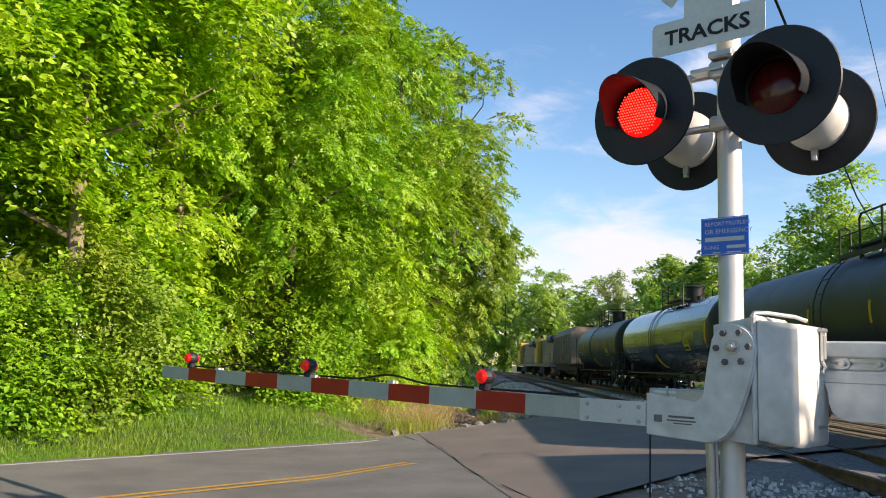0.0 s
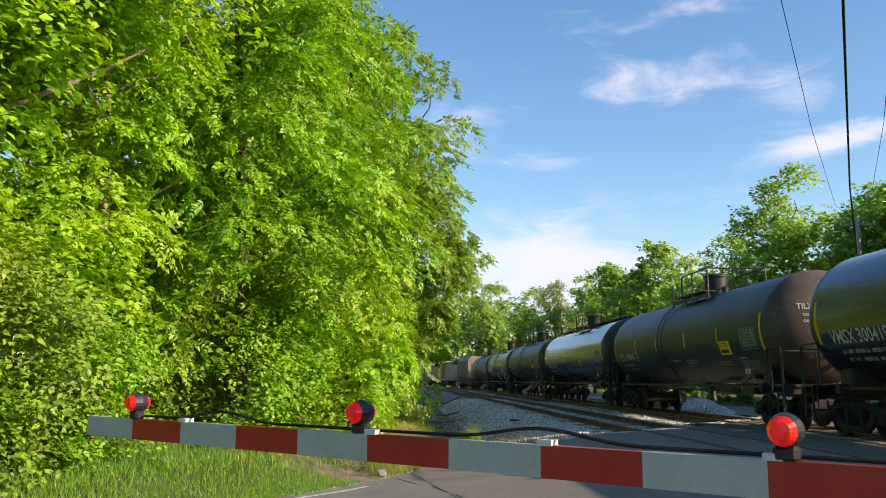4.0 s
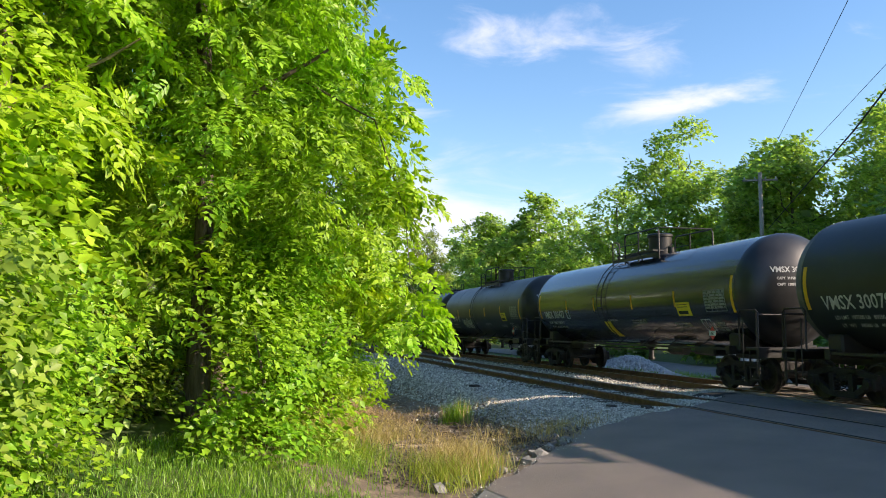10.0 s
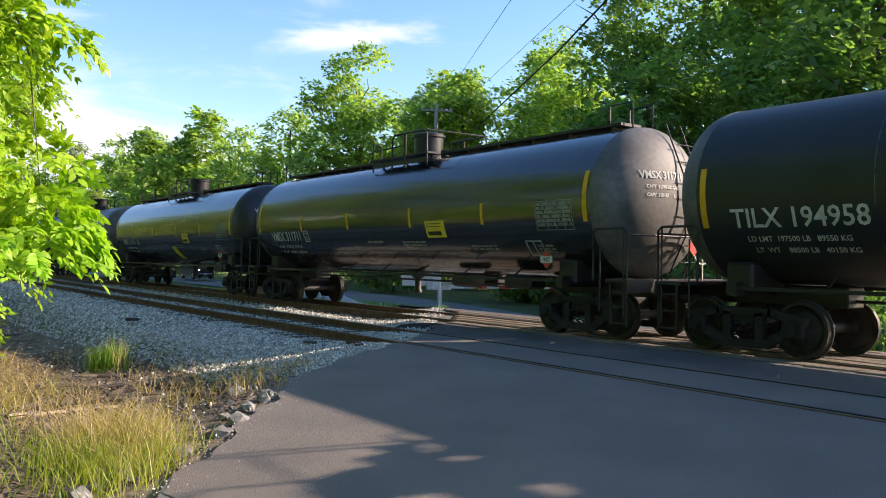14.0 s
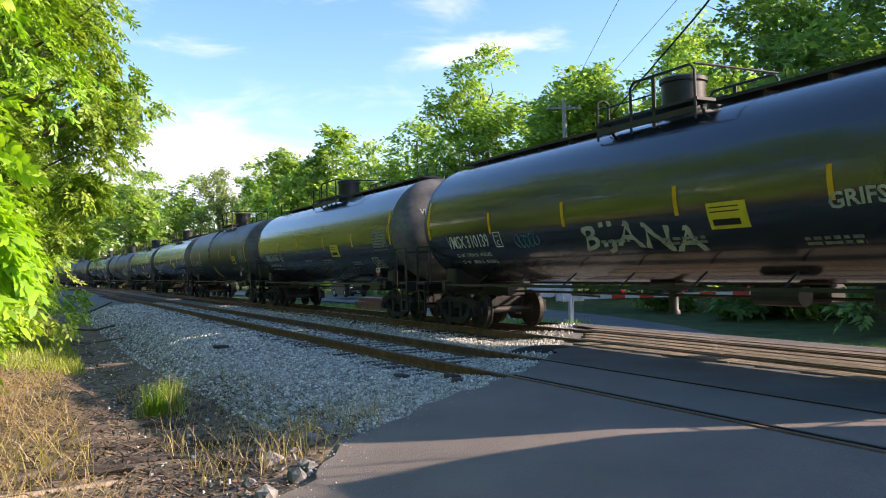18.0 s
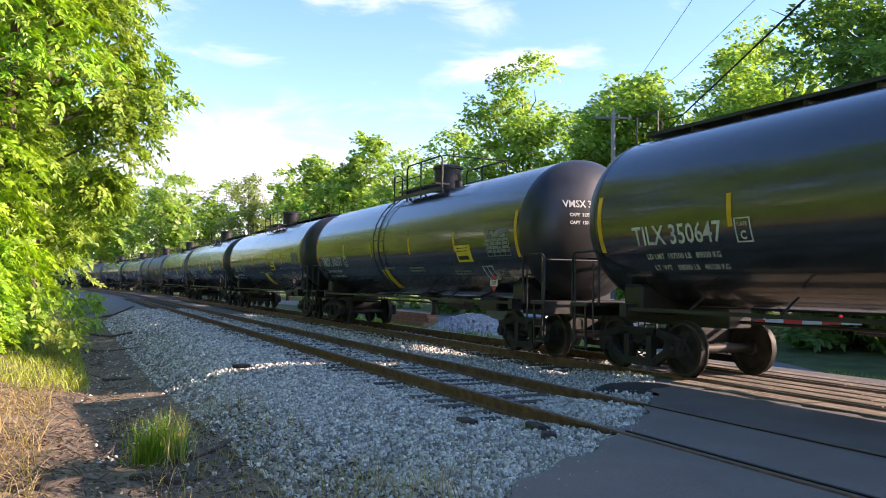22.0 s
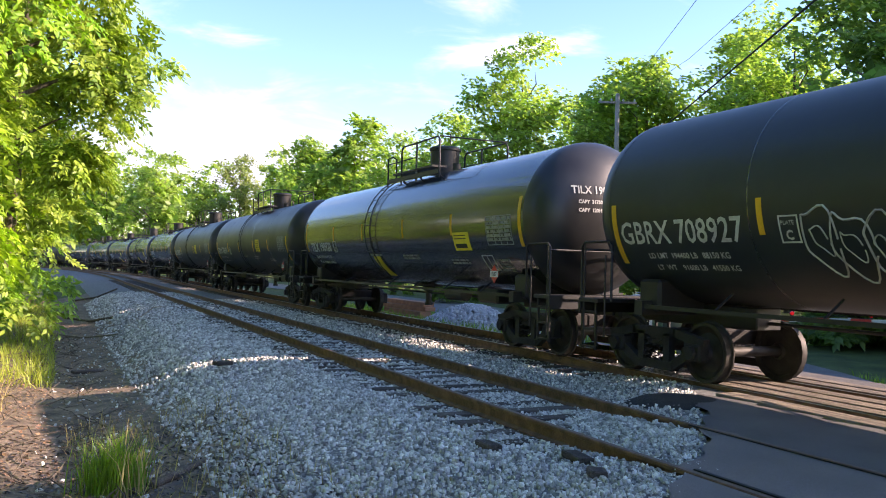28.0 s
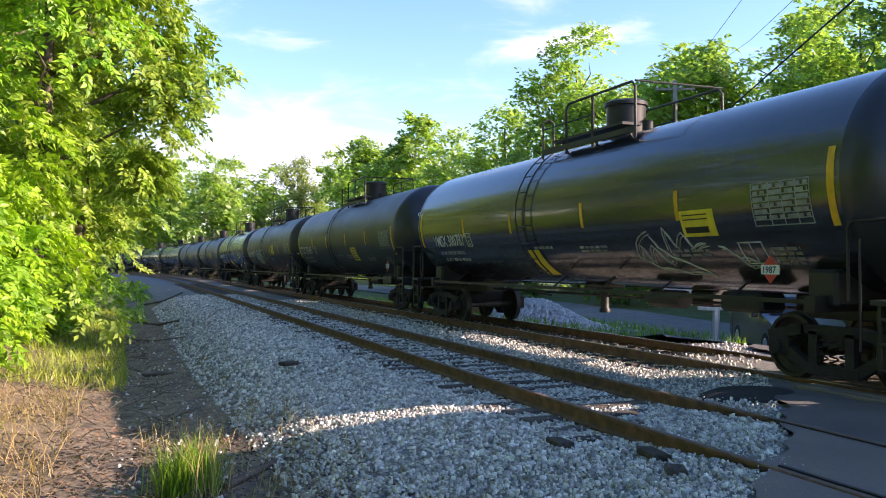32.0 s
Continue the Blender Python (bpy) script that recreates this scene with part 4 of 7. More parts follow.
    tagged(part("small_print", merge(bars(1.2, -0.82, 1.0, 2, 0.05, rng), bars(4.0, -0.95, 0.9, 2, 0.05, rng), bars(-1.2 + rng.random(), -0.80, 0.8, 1, 0.06, rng), bars(6.2, -0.95, 0.5, 4, 0.05, rng)).mesh("small_print", STENCIL_DIM), None, t), kind="stuff")
    if slab:
        u = sign or (2.40 if style == 'long' else 2.08 if wide else 4.48)
        sg = part("warning_decal", patch(u, u + (0.72 if wide else 0.78), *((-0.58, -0.02) if mark == 'GBRX' else (-1.02, -0.46) if mark == 'CTCX' else (-0.68, -0.26))).mesh("warning_decal", SIGN_Y), None, t, "yellow rectangular warning decal")
        part("warning_text", merge(*(patch(u + 0.06, u + 0.64, k_, k_ + 0.018, 0.012) for k_ in ((-0.12, -0.20, -0.30, -0.38, -0.48) if mark == "GBRX" else (-0.56, -0.66, -0.76, -0.86) if mark == "CTCX" else (-0.34, -0.41))), patch(u + 0.08, u + 0.62, *((-0.94, -0.90) if mark == "CTCX" else (-0.55, -0.52) if mark == "GBRX" else (-0.62, -0.52)), 0.012)).mesh("warning_text", CABLE), None, sg)
    if number in SLANTED:
        u = 0.65 if style == 'long' else -1.05
        part("slanted_decal", patch(u, u + 0.50, -0.82, -1.58, 0.009, 0.05).mesh("slanted_decal", SIGN_Y), None, t, "slanted yellow panel low on the shell")
    def table_():
        g = Geo()
        for k in range(8):
            h = 0.02 - k * 0.085
            g2 = patch(6.0, 7.05, h, h + 0.014)
            g.add(g2.v, g2.f)
        for u in (6.0, 6.32, 6.56, 6.8, 7.04):
            g2 = patch(u, u + 0.014, -0.575, 0.034)
            g.add(g2.v, g2.f)
        g2 = bars(6.04, -0.05, 0.98, 6, 0.05, random.Random(3))
        return g.add(g2.v, g2.f).mesh("test_table", STENCIL_DIM)
    part("test_table", shared("table", table_), None, t, "white stencilled inspection table", at=pose(0, -ext, 0))
    if not wide:
        part("outline_box", shared("obox", lambda: merge(patch(5.5, 5.98, -0.82, -0.80), patch(5.5, 5.98, -1.20, -1.18), patch(5.5, 5.52, -1.2, -0.8), patch(5.96, 5.98, -1.2, -0.8), patch(5.72, 5.735, -1.15, -0.8)).mesh("outline_box", STENCIL)), None, t, at=pose(0, -ext, 0))
    # placard on the side and ends
    def placard_():
        g = Geo()
        g.prism([(0, -0.19), (0.19, 0), (0, 0.19), (-0.19, 0)], "x", -0.008, 0.0)
        return g.mesh("placard", PLACARD_R)
    pl = part("placard", shared("placard", placard_), None, t, "red diamond hazard placard", at=pose(-1.40, -6.25 - ext - 0.45 * wide, 1.52, 0, 0, 0))
    def ptext():
        vs, fs = text_points("1987", 0.13, 0.002)
        g = Geo().add([(-0.014, 0.15 - p[0], -0.045 + p[1]) for p in vs], fs)
        return g.mesh("placard_number", CABLE)
    part("placard_panel", shared("ppanel", lambda: Geo().box((-0.010, 0, 0), (0.004, 0.34, 0.13)).mesh("placard_panel", SIGN_W)), None, pl)
    part("placard_number", shared("ptext", ptext), None, pl)
    part("placard", shared("placard_end", lambda: Geo().prism([(0.45, 1.62), (0.64, 1.81), (0.45, 2.0), (0.26, 1.81)], "y", -8.45, -8.44).mesh("placard", PLACARD_R)), None, t, "red diamond hazard placard", at=pose(0, -ext, 0))
    # end lettering
    def on_head(body, size, x0, z0):
        vs, fs = text_points(body, size, 0.004)
        g = Geo()
        pts = []
        for p in vs:
            x, z = x0 + p[0] * 0.92, z0 + p[1]
            r = math.hypot(x, z - TZ)
            pts.append((x, -(TL + 0.07 + 0.785 * math.sqrt(max(0, 1 - (r / TR) ** 2)) + 0.012), z))
        return g.add(pts, fs)
    tagged(part("end_mark", merge(on_head(f"{mark} {number}", 0.205, -0.86, TZ + 0.42), *(on_head("CAPY  31750 US GAL" if k else "CAPY  120187      L", 0.095, -0.74, TZ + 0.07 + k * 0.16) for k in (0, 1))).mesh("end_mark", STENCIL), None, t, "white lettering on the end", at=pose(0, -ext, 0)), kind="stuff")
    if graffiti:
        g = Geo()
        grng = random.Random(graffiti)
        u0, h0, w, hh = {1: (-0.9, -0.95, 2.7, 0.62), 2: (-3.75, -1.15, 2.9, 0.85), 3: (1.2, -1.05, 3.2, 0.9), 4: (-3.4, -1.05, 2.0, 0.5), 5: (2.6, -1.15, 3.0, 0.7)}[graffiti]
        letters = "BIJANA" if graffiti == 1 else ""
        if letters:
            vs_, fs_ = text_points(letters, 0.68, 0.012)
            g.add([wrap(u0 - 0.1 + p[0] * 1.45 + 0.12 * p[1], h0 + p[1] + 0.10 * math.sin(p[0] * 2.4), 0.011) for p in vs_], fs_)
        else:
            for way in ([(3.5, -0.55), (3.1, -0.75), (3.0, -1.05), (3.35, -1.3), (4.0, -1.42), (4.55, -1.45), (4.3, -1.25), (3.9, -1.05), (3.65, -0.85), (3.5, -0.58)], [(3.9, -0.9), (3.95, -0.5), (4.15, -0.85), (4.4, -0.6), (4.55, -0.88), (4.9, -0.8), (4.3, -1.0)], [(3.2, -0.8), (3.3, -1.15), (3.5, -0.8), (3.75, -1.2), (3.9, -1.15)], [(5.15, -0.86), (5.4, -1.0), (5.55, -1.25), (5.85, -1.28), (5.7, -1.1), (5.4, -1.12)]) if graffiti == 3 else ():
                for sh, rr in ((0.0, 0.014), (0.05, 0.008)):
                    pts = []
                    for (ua, ha), (ub, hb) in zip(way, way[1:]):
                        pts += [wrap(ua + (ub - ua) * q_ + sh + 0.03 * math.sin(9 * q_), ha + (hb - ha) * q_ - sh + 0.04 * math.sin(math.pi * q_), 0.006) for q_ in (0, 0.33, 0.66)]
                    g.tube(pts, rr, 4)
            for k in range(9 if graffiti == 5 else 0):
                cu_, ch, ru, rh = (2.85 + 0.56 * k, -0.82 + 0.05 * (k % 2), 0.30, 0.30) if k < 5 else (-3.1 + 0.72 * (k - 5), -1.12 + 0.06 * (k % 2), 0.38, 0.30)
                for rr, th in ((1.0, 0.030), (0.45, 0.020)):
                    g.tube([wrap(cu_ + rr * ru * math.cos(a) + 0.05 * math.sin(3 * a + k), ch + rr * rh * math.sin(a) + 0.05 * math.cos(2 * a + k), 0.0) for a in np.linspace(0.3 * k, 0.3 * k + 5.6, 14)], th, 4)
            for k in range(0 if graffiti in (3, 5) else 7):
                c = u0 + w * (k + 0.5) / 7
                p1, p2, up = grng.uniform(0, 6), grng.uniform(0, 6), h0 + hh * (0.62 - 0.10 * (k % 3))
                for rr, th in ((1.0, 0.015), (0.42, 0.010)):
                    g.tube([wrap(c + rr * w / 11 * (1 + 0.22 * math.sin(2 * a + p1)) * math.cos(a) - 0.10 * math.sin(a), up + rr * hh * 0.5 * (1 + 0.25 * math.sin(3 * a + p2)) * math.sin(a), 0.008) for a in np.linspace(0, 5.9, 26)], th, 4)
        if graffiti == 1:
            vs_, fs_ = text_points("GRIFS", 0.30, 0.008)
            g.add([wrap(4.55 + p[0] * 1.15, -0.52 + p[1] + 0.05 * math.sin(p[0] * 3), 0.011) for p in vs_], fs_)
            tag = Geo()
            for k in range(5):
                tag.tube([wrap(-3.25 + 0.19 * k + 0.09 * math.cos(a), -0.62 + 0.13 * math.sin(a) + 0.04 * math.sin(2 * a + k), 0.006) for a in np.linspace(0.5 * k, 0.5 * k + 5.2, 16)], 0.013, 4)
            tagged(part("blue_tag", tag.mesh("blue_tag", SPRAY_BLUE), None, t, "small teal spray-painted tag"), kind="stuff")
        tagged(part("graffiti", g.mesh("graffiti", GRAFFITI), None, t, "pale spray-painted graffiti"), kind="stuff")
    return t




SLANTED = {"351426", "300419", "300427", "311185", "311503", "300377", "190920", "300787", "300412", "194912", "194958", "350702"}


def covered_hopper():
    t = thing("hopper_car", "tan covered hopper car ahead of the tank cars", "hopper car")
    g = Geo()
    g.prism([(-1.5, 1.5), (1.5, 1.5), (1.55, 3.9), (1.1, 4.5), (-1.1, 4.5), (-1.55, 3.9)], "y", -6.3, 6.3)
    part("body", g, HOPPER_TAN, t)
    part("sill", Geo().box((0, 0, 1.1), (2.6, 16.2, 0.3), None, 0.03), TRUCK_M, t)
    for y in (-4, 0, 4):
        part("hopper_bin", Geo().lathe([(1.9, 1.6), (0.4, 0.6)], "z", 4, (0, y, 0)), HOPPER_TAN, t)
    for y in np.arange(-6, 6.1, 1.2):
        for x in (-1.56, 1.56):
            part("rib", Geo().box((x, y, 2.7), (0.08, 0.1, 2.4)), HOPPER_TAN, t)
    part("roof_walk", Geo().box((0, 0, 4.58), (0.9, 12.8, 0.08)), STEEL_BLACK, t)
    for s in (1, -1):
        part("end_ladder", Geo().box((-1.3, s * 7.9, 2.2), (0.05, 0.06, 2.6)).box((-0.9, s * 7.9, 2.2), (0.05, 0.06, 2.6)), STEEL_BLACK, t)
        bogie(t, s * 6.4)
    return t


def locomotive():
    t = thing("locomotive", "dark blue and yellow diesel locomotive leading the train", "locomotive", "locomotives of the freight train")
    part("frame", Geo().box((0, 0, 1.35), (3.0, 21.0, 0.35), None, 0.04), LOCO_BLUE, t)
    part("hood", Geo().box((0, -2.2, 2.9), (1.9, 15.6, 2.75), None, 0.12), LOCO_BLUE, t)
    part("radiator", Geo().box((0, -7.6, 4.05), (2.9, 4.2, 0.7), None, 0.2), LOCO_BLUE, t)
    part("cab", Geo().box((0, 6.9, 3.0), (3.0, 2.9, 3.0), None, 0.15), LOCO_YEL, t, "yellow cab")
    part("nose", Geo().box((0, 9.2, 2.4), (2.2, 1.8, 1.8), None, 0.15), LOCO_YEL, t)
    for x in (-1.51, 1.51):
        part("cab_window", Geo().box((x, 6.9, 3.7), (0.03, 1.7, 0.7)), GLASS_D, t)
    part("end_panel", Geo().box((0, -10.04, 2.6), (1.7, 0.06, 2.0), None, 0.02), LOCO_YEL, t, "yellow end panel")
    part("fuel_tank", Geo().box((0, 0, 0.8), (2.7, 5.2, 0.8), None, 0.12), TRUCK_M, t)
    part("handrail", Geo().tube([(-1.45, -9.5, 1.5), (-1.45, -9.5, 2.5), (-1.45, 5.2, 2.5)], 0.02, 5).tube([(1.45, -9.5, 1.5), (1.45, -9.5, 2.5), (1.45, 5.2, 2.5)], 0.02, 5), STEEL_BLACK, t)
    for s in (1, -1):
        bogie(t, s * 6.8)
        part("plow", Geo().box((0, s * 10.5, 0.7), (2.8, 0.1, 0.8), None, 0.02), STEEL_BLACK, t)
    return t


# cars in order from the front: mark, number, style, ends, dull, graffiti
CONSIST = [
    ("TILX", "194912", "short", "black", 1, 0), ("VMSX", "300412", "short", "black", 0, 0), ("TILX", "194933", "short", "brown", 1, 0), ("VMSX", "311520", "long", "black", 0, 0),
    ("TILX", "194946", "short", "brown", 1, 0), ("VMSX", "300419", "short", "black", 0, 0), ("TILX", "351426", "long", "black", 1, 0), ("VMSX", "300768", "short", "black", 1, 4),
    # 300785 has grey ends: sun on the end, put into its colour
    ("VMSX", "300427", "short", "black", 0, 0), ("VMSX", "300785", "short", "grey", 1, 5), ("VMSX", "311185", "long", "black", 0, 0), ("VMSX", "311711", "long", "grey", 0, 0),
    ("TILX", "194958", "short", "grey", 1, 0), ("VMSX", "310131", "long", "grey", 0, 0), ("VMSX", "310139", "long", "black", 0, 1), ("VMSX", "311503", "long", "black", 0, 0),
    ("VMSX", "300377", "short", "black", 0, 0), ("TILX", "350647", "long", "black", 0, 0), ("GBRX", "708879", "short", "black", 1, 0), ("GBRX", "708901", "short", "black", 1, 0),
    ("TILX", "190920", "short", "black", 0, 0), ("GBRX", "708927", "short", "black", 1, 2), ("CTCX", "732480", "short", "black", 1, 0), ("VMSX", "300787", "short", "black", 0, 3),
    ("VMSX", "311644", "long", "black", 0, 0), ("VMSX", "310199", "long", "black", 0, 0), ("TILX", "350702", "long", "black", 0, 0),
]
PITCH, KEY_CAR = 17.85, 15
TRAIN = []
for i, (mk, num, st, hd, dl, gr) in enumerate(CONSIST):
    TRAIN.append((tank_car(mk, num, st, hd, bool(dl), gr, num != "350647"), (i - KEY_CAR) * -PITCH))
TRAIN.append((covered_hopper(), (KEY_CAR + 1) * PITCH - 0.2))
loco = locomotive()
TRAIN.append((loco, (KEY_CAR + 2) * PITCH + 2.0))
TRAIN.append((copy_thing(loco, pose(0, 0, 0)), (KEY_CAR + 3) * PITCH + 6.2))


# the train runs a little unevenly: metres by which it lags, second by second
LAG = {0: 0.2, 1: 0.3, 2: 0.45, 3: 0.5, 4: 0.4, 5: 0.3, 6: 0.2, 7: -0.05, 8: 0.05, 9: -0.35, 10: -0.05, 11: 0.36, 12: 0.36, 13: -0.08, 14: 0.05, 15: 0.15, 16: 0.2, 17: 0.2, 18: 0.08, 19: -0.03, 20: -0.25, 21: -0.37, 22: -0.33, 23: 0.07, 24: 0.24, 25: -0.07, 26: 0.05, 27: 0.15, 28: 0.21, 29: 0.09, 30: 0.02, 31: 0.15, 32: 0.15}


def train_at(t):
    """How far along the line the middle of the key car has come."""
    return -float(np.interp(t, list(LAG), list(LAG.values()))) - 2.802e-4 * t**3 + 5.7866e-3 * t**2 + 12.30222 * t - 225.40 - TL


def vehicle_pose(s):
    xa, ya, _ = centre(s + 6.95)
    xb, yb, _ = centre(s - 6.95)
    return pose((xa + xb) / 2, (ya + yb) / 2, 0, 0, 0, math.degrees(math.atan2(-(xa - xb), ya - yb)))


# ---- the crossing signal with its gate ----
def signal_lamp(parent, x, y, z, face, lit):
    """One round flasher: backing disc, visor, lens and the lamp case behind."""
    m = pose(x, y, z, 0, 0, 0 if face > 0 else 180) @ Matrix.Scale(1.17, 4)
    d = part("lamp_disc", Geo().lathe([(0.0, -0.012), (0.30, -0.012), (0.305, -0.004), (0.30, 0.006), (0.0, 0.006)], "y", 40), BLACK_M, parent, "round black backing disc", 30, m)
    lens = part("lens", Geo().lathe([(0.0, -0.055), (0.07, -0.05), (0.12, -0.035), (0.14, -0.014)], "y", 28, (0, 0, -0.01)), LENS_ON if lit else LENS_OFF, d, "lit red lens" if lit else "unlit dark red lens", 40)
    if lit:
        dots = Geo()
        for i in range(-8, 9):
            for j in range(-8, 9):
                xx, zz = i * 0.0165 + (j % 2) * 0.008, j * 0.0155
                r = math.hypot(xx, zz)
                if r < 0.128:
                    dots.box((xx, -0.058 + 0.3 * r * r * 6 * 0.25, zz - 0.01), (0.006, 0.006, 0.006))
        part("lens_dots", dots, LENS_DOT, d)
    g = Geo()
    arc = np.linspace(radians(-25), radians(205), 28)
    n = len(arc)
    for r in (0.165, 0.160):
        for depth in (0.0, 1.0):
            for a in arc:
                L_ = 0.30 * (0.45 + 0.55 * max(0.0, math.sin(a))) * depth
                g.v.append((r * math.cos(a), -0.012 - L_, r * math.sin(a) - 0.01 - 0.10 * L_))
    for k in range(n - 1):
        g.f += [(k, k + 1, n + k + 1, n + k), (2 * n + k, 3 * n + k, 3 * n + k + 1, 2 * n + k + 1), (n + k, n + k + 1, 3 * n + k + 1, 3 * n + k)]
    g.f += [(0, n, 3 * n, 2 * n), (n - 1, 3 * n - 1, 4 * n - 1, 2 * n - 1)]
    part("visor", g, BLACK_M, d, "black half-round visor", 40)
    c = part("lamp_case", Geo().lathe([(0.17, 0.006), (0.17, 0.06), (0.155, 0.10), (0.12, 0.15), (0.06, 0.18), (0.0, 0.185)], "y", 28), BOX_PAINT, d, "chalky pale grey lamp case", 40)
    part("latch", Geo().box((0, 0.05, -0.185), (0.03, 0.03, 0.05)).lathe([(0.018, -0.235), (0.018, -0.205)], "z", 8, (0, 0.05, 0)), GALV, d)
    return d


def crossing_signal(x, y, z0, yaw, facing, detail=True):
    t = thing("crossing_signal", "grey level crossing mast with red flashers and a lowered gate arm", "crossing signal", "crossing signals", at=pose(x, y, z0, 0, 0, yaw))
    part("mast", Geo().lathe([(0.075, 0.0), (0.075, 4.6), (0.06, 4.63)], "z", 24), ALU_PAINT, t, "silver round mast", 40)
    part("mast_base", Geo().box((0, 0, 0.06), (0.5, 0.5, 0.16), None, 0.03).lathe([(0.16, 0.1), (0.13, 0.35), (0.085, 0.40)], "z", 18), GALV, t, smooth=30)
    h = 3.27
    part("cross_arm", Geo().tube([(-0.42, 0, h + 0.28), (0.42, 0, h + 0.28)], 0.028, 10).tube([(-0.42, 0, h - 0.08), (0.42, 0, h - 0.08)], 0.024, 10).box((0, 0, h + 0.28), (0.2, 0.2, 0.12), None, 0.02).box((0, 0, h - 0.08), (0.2, 0.2, 0.10), None, 0.02), GALV, t, smooth=40)
    for sx, lit in ((-1, True), (1, False)):
        part("lamp_bracket", Geo().tube([(sx * 0.40, 0, h - 0.08), (sx * 0.42, -0.12, h - 0.02), (sx * 0.42, -0.2, h)], 0.025, 8).tube([(sx * 0.40, 0, h - 0.08), (sx * 0.42, 0.12, h - 0.05), (sx * 0.42, 0.2, h - 0.08)], 0.025, 8), GALV, t, smooth=40)
        signal_lamp(t, sx * 0.43, -0.34, h, 1, lit and facing)
        signal_lamp(t, sx * 0.43, 0.34, h - 0.04, -1, False)
    # crossbuck and track-count sign
    for a in (45, -45):
        part("crossbuck_blade", Geo().box((0, -0.10 - (0.01 if a > 0 else 0), 4.55), (1.22, 0.006, 0.23), (0, a, 0)), SIGN_W, t, "white crossbuck blade")
    tp = part("track_plate", Geo().prism([(-0.33, 3.67), (0.33, 3.67), (0.35, 3.69), (0.35, 3.86), (0.33, 3.88), (0.16, 3.88), (0.16, 4.12), (-0.14, 4.12), (-0.14, 3.88), (-0.33, 3.88), (-0.35, 3.86), (-0.35, 3.69)], "y", -0.125, -0.119), SIGN_W, t, "white sign plate with black lettering", at=pose(-0.09, 0, -0.30) @ Matrix.Scale(1.09, 4))
    vs, fs = text_points("TRACKS", 0.128, 0.0035)
    w = max(p[0] for p in vs)
    part("track_text", Geo().add([(-w / 2 * 1.12 + p[0] * 1.12, -0.128, 3.728 + p[1]) for p in vs], fs), CABLE, tp)
    part("sign_bracket", Geo().box((0, -0.09, 3.63), (0.16, 0.1, 0.05), None, 0.01).box((-0.1, -0.06, 3.55), (0.22, 0.12, 0.03), None, 0.005), GALV, t)
    bs = part("notice", Geo().box((0.0, -0.088, 2.455), (0.305, 0.006, 0.24), None, 0.002), SIGN_BLUE, t, "blue emergency notice with white lettering")
    for text, z_, sz, x0 in (("REPORT", 2.522, 0.036, -0.128), ("PROBLEM", 2.522, 0.036, 0.008), ("OR EMERGENCY", 2.472, 0.041, -0.128), ("X-ING", 2.374, 0.036, -0.135)):
        vs, fs = text_points(text, sz, 0.0)
        part("notice_text", Geo().add([(x0 + p[0], -0.093, z_ + p[1]) for p in vs], fs), SIGN_W, bs)
    for bx, bz_, bw, bh in ((0.0, 2.436, 0.25, 0.026), (0.075, 2.386, 0.12, 0.020), (-0.05, 2.352, 0.05, 0.008), (0.06, 2.352, 0.09, 0.008), (0.0, 2.568, 0.285, 0.004), (0.0, 2.342, 0.285, 0.004)):
        part("notice_bar", Geo().box((bx, -0.0925, bz_), (bw, 0.002, bh)), SIGN_W, bs)
    # gate mechanism: a housing clamped to the mast, a flange, and a deep rounded door
    mb = part("gate_mechanism", Geo().prism([(-0.04, 1.22), (0.19, 1.20), (0.19, 1.95), (-0.06, 1.90), (-0.06, 1.30)], "y", -0.125, 0.34).box((0.198, 0.10, 1.58), (0.034, 0.53, 0.755), None, 0.012), BOX_PAINT, t, "pale grey gate motor box", 30)
    dn = 0.055
    ring = [(0.215 + 0.0, -0.165 + dn), (0.225, -0.165), (0.465 - dn, -0.165), (0.465 - dn * 0.3, -0.165 + dn * 0.3), (0.465, -0.165 + dn), (0.465, 0.36 - dn), (0.465 - dn * 0.3, 0.36 - dn * 0.3), (0.465 - dn, 0.36), (0.215, 0.36)]
    layers = ((1.232, 0.955), (1.244, 0.985), (1.270, 1.0), (1.890, 1.0), (1.916, 0.985), (1.928, 0.955))
    dv = [(0.215 + (x - 0.215) * k, 0.10 + (y - 0.10) * k, z - 0.10 * (x - 0.215)) for z, k in layers for x, y in ring]
    m_ = len(ring)
    df = [(a * m_ + i, a * m_ + (i + 1) % m_, (a + 1) * m_ + (i + 1) % m_, (a + 1) * m_ + i) for a in range(len(layers) - 1) for i in range(m_)]
    df += [tuple(range(m_))[::-1], tuple((len(layers) - 1) * m_ + i for i in range(m_))]
    part("box_door", Geo().add(dv, df), BOX_PAINT, mb, "deep rounded door", 40)
    part("box_latch", Geo().box((0.475, 0.19, 1.79), (0.022, 0.055, 0.19), None, 0.008).box((0.488, 0.19, 1.785), (0.018, 0.026, 0.15), None, 0.006).box((0.478, 0.19, 1.885), (0.035, 0.085, 0.025), None, 0.006).tube([(0.47, 0.19, 1.70), (0.492, 0.18, 1.67), (0.485, 0.18, 1.63), (0.47, 0.185, 1.645)], 0.012, 6), GALV, mb)
    part("box_handle", Geo().tube([(0.17, -0.11, 1.945), (0.18, -0.09, 1.975), (0.23, -0.02, 1.978), (0.33, 0.16, 1.965), (0.37, 0.24, 1.945)], 0.013, 8), GALV, mb, smooth=60)
    part("box_label", Geo().box((0.467, 0.17, 1.545), (0.004, 0.11, 0.085)).box((0.467, 0.16, 1.42), (0.004, 0.045, 0.075)), SIGN_W, mb)
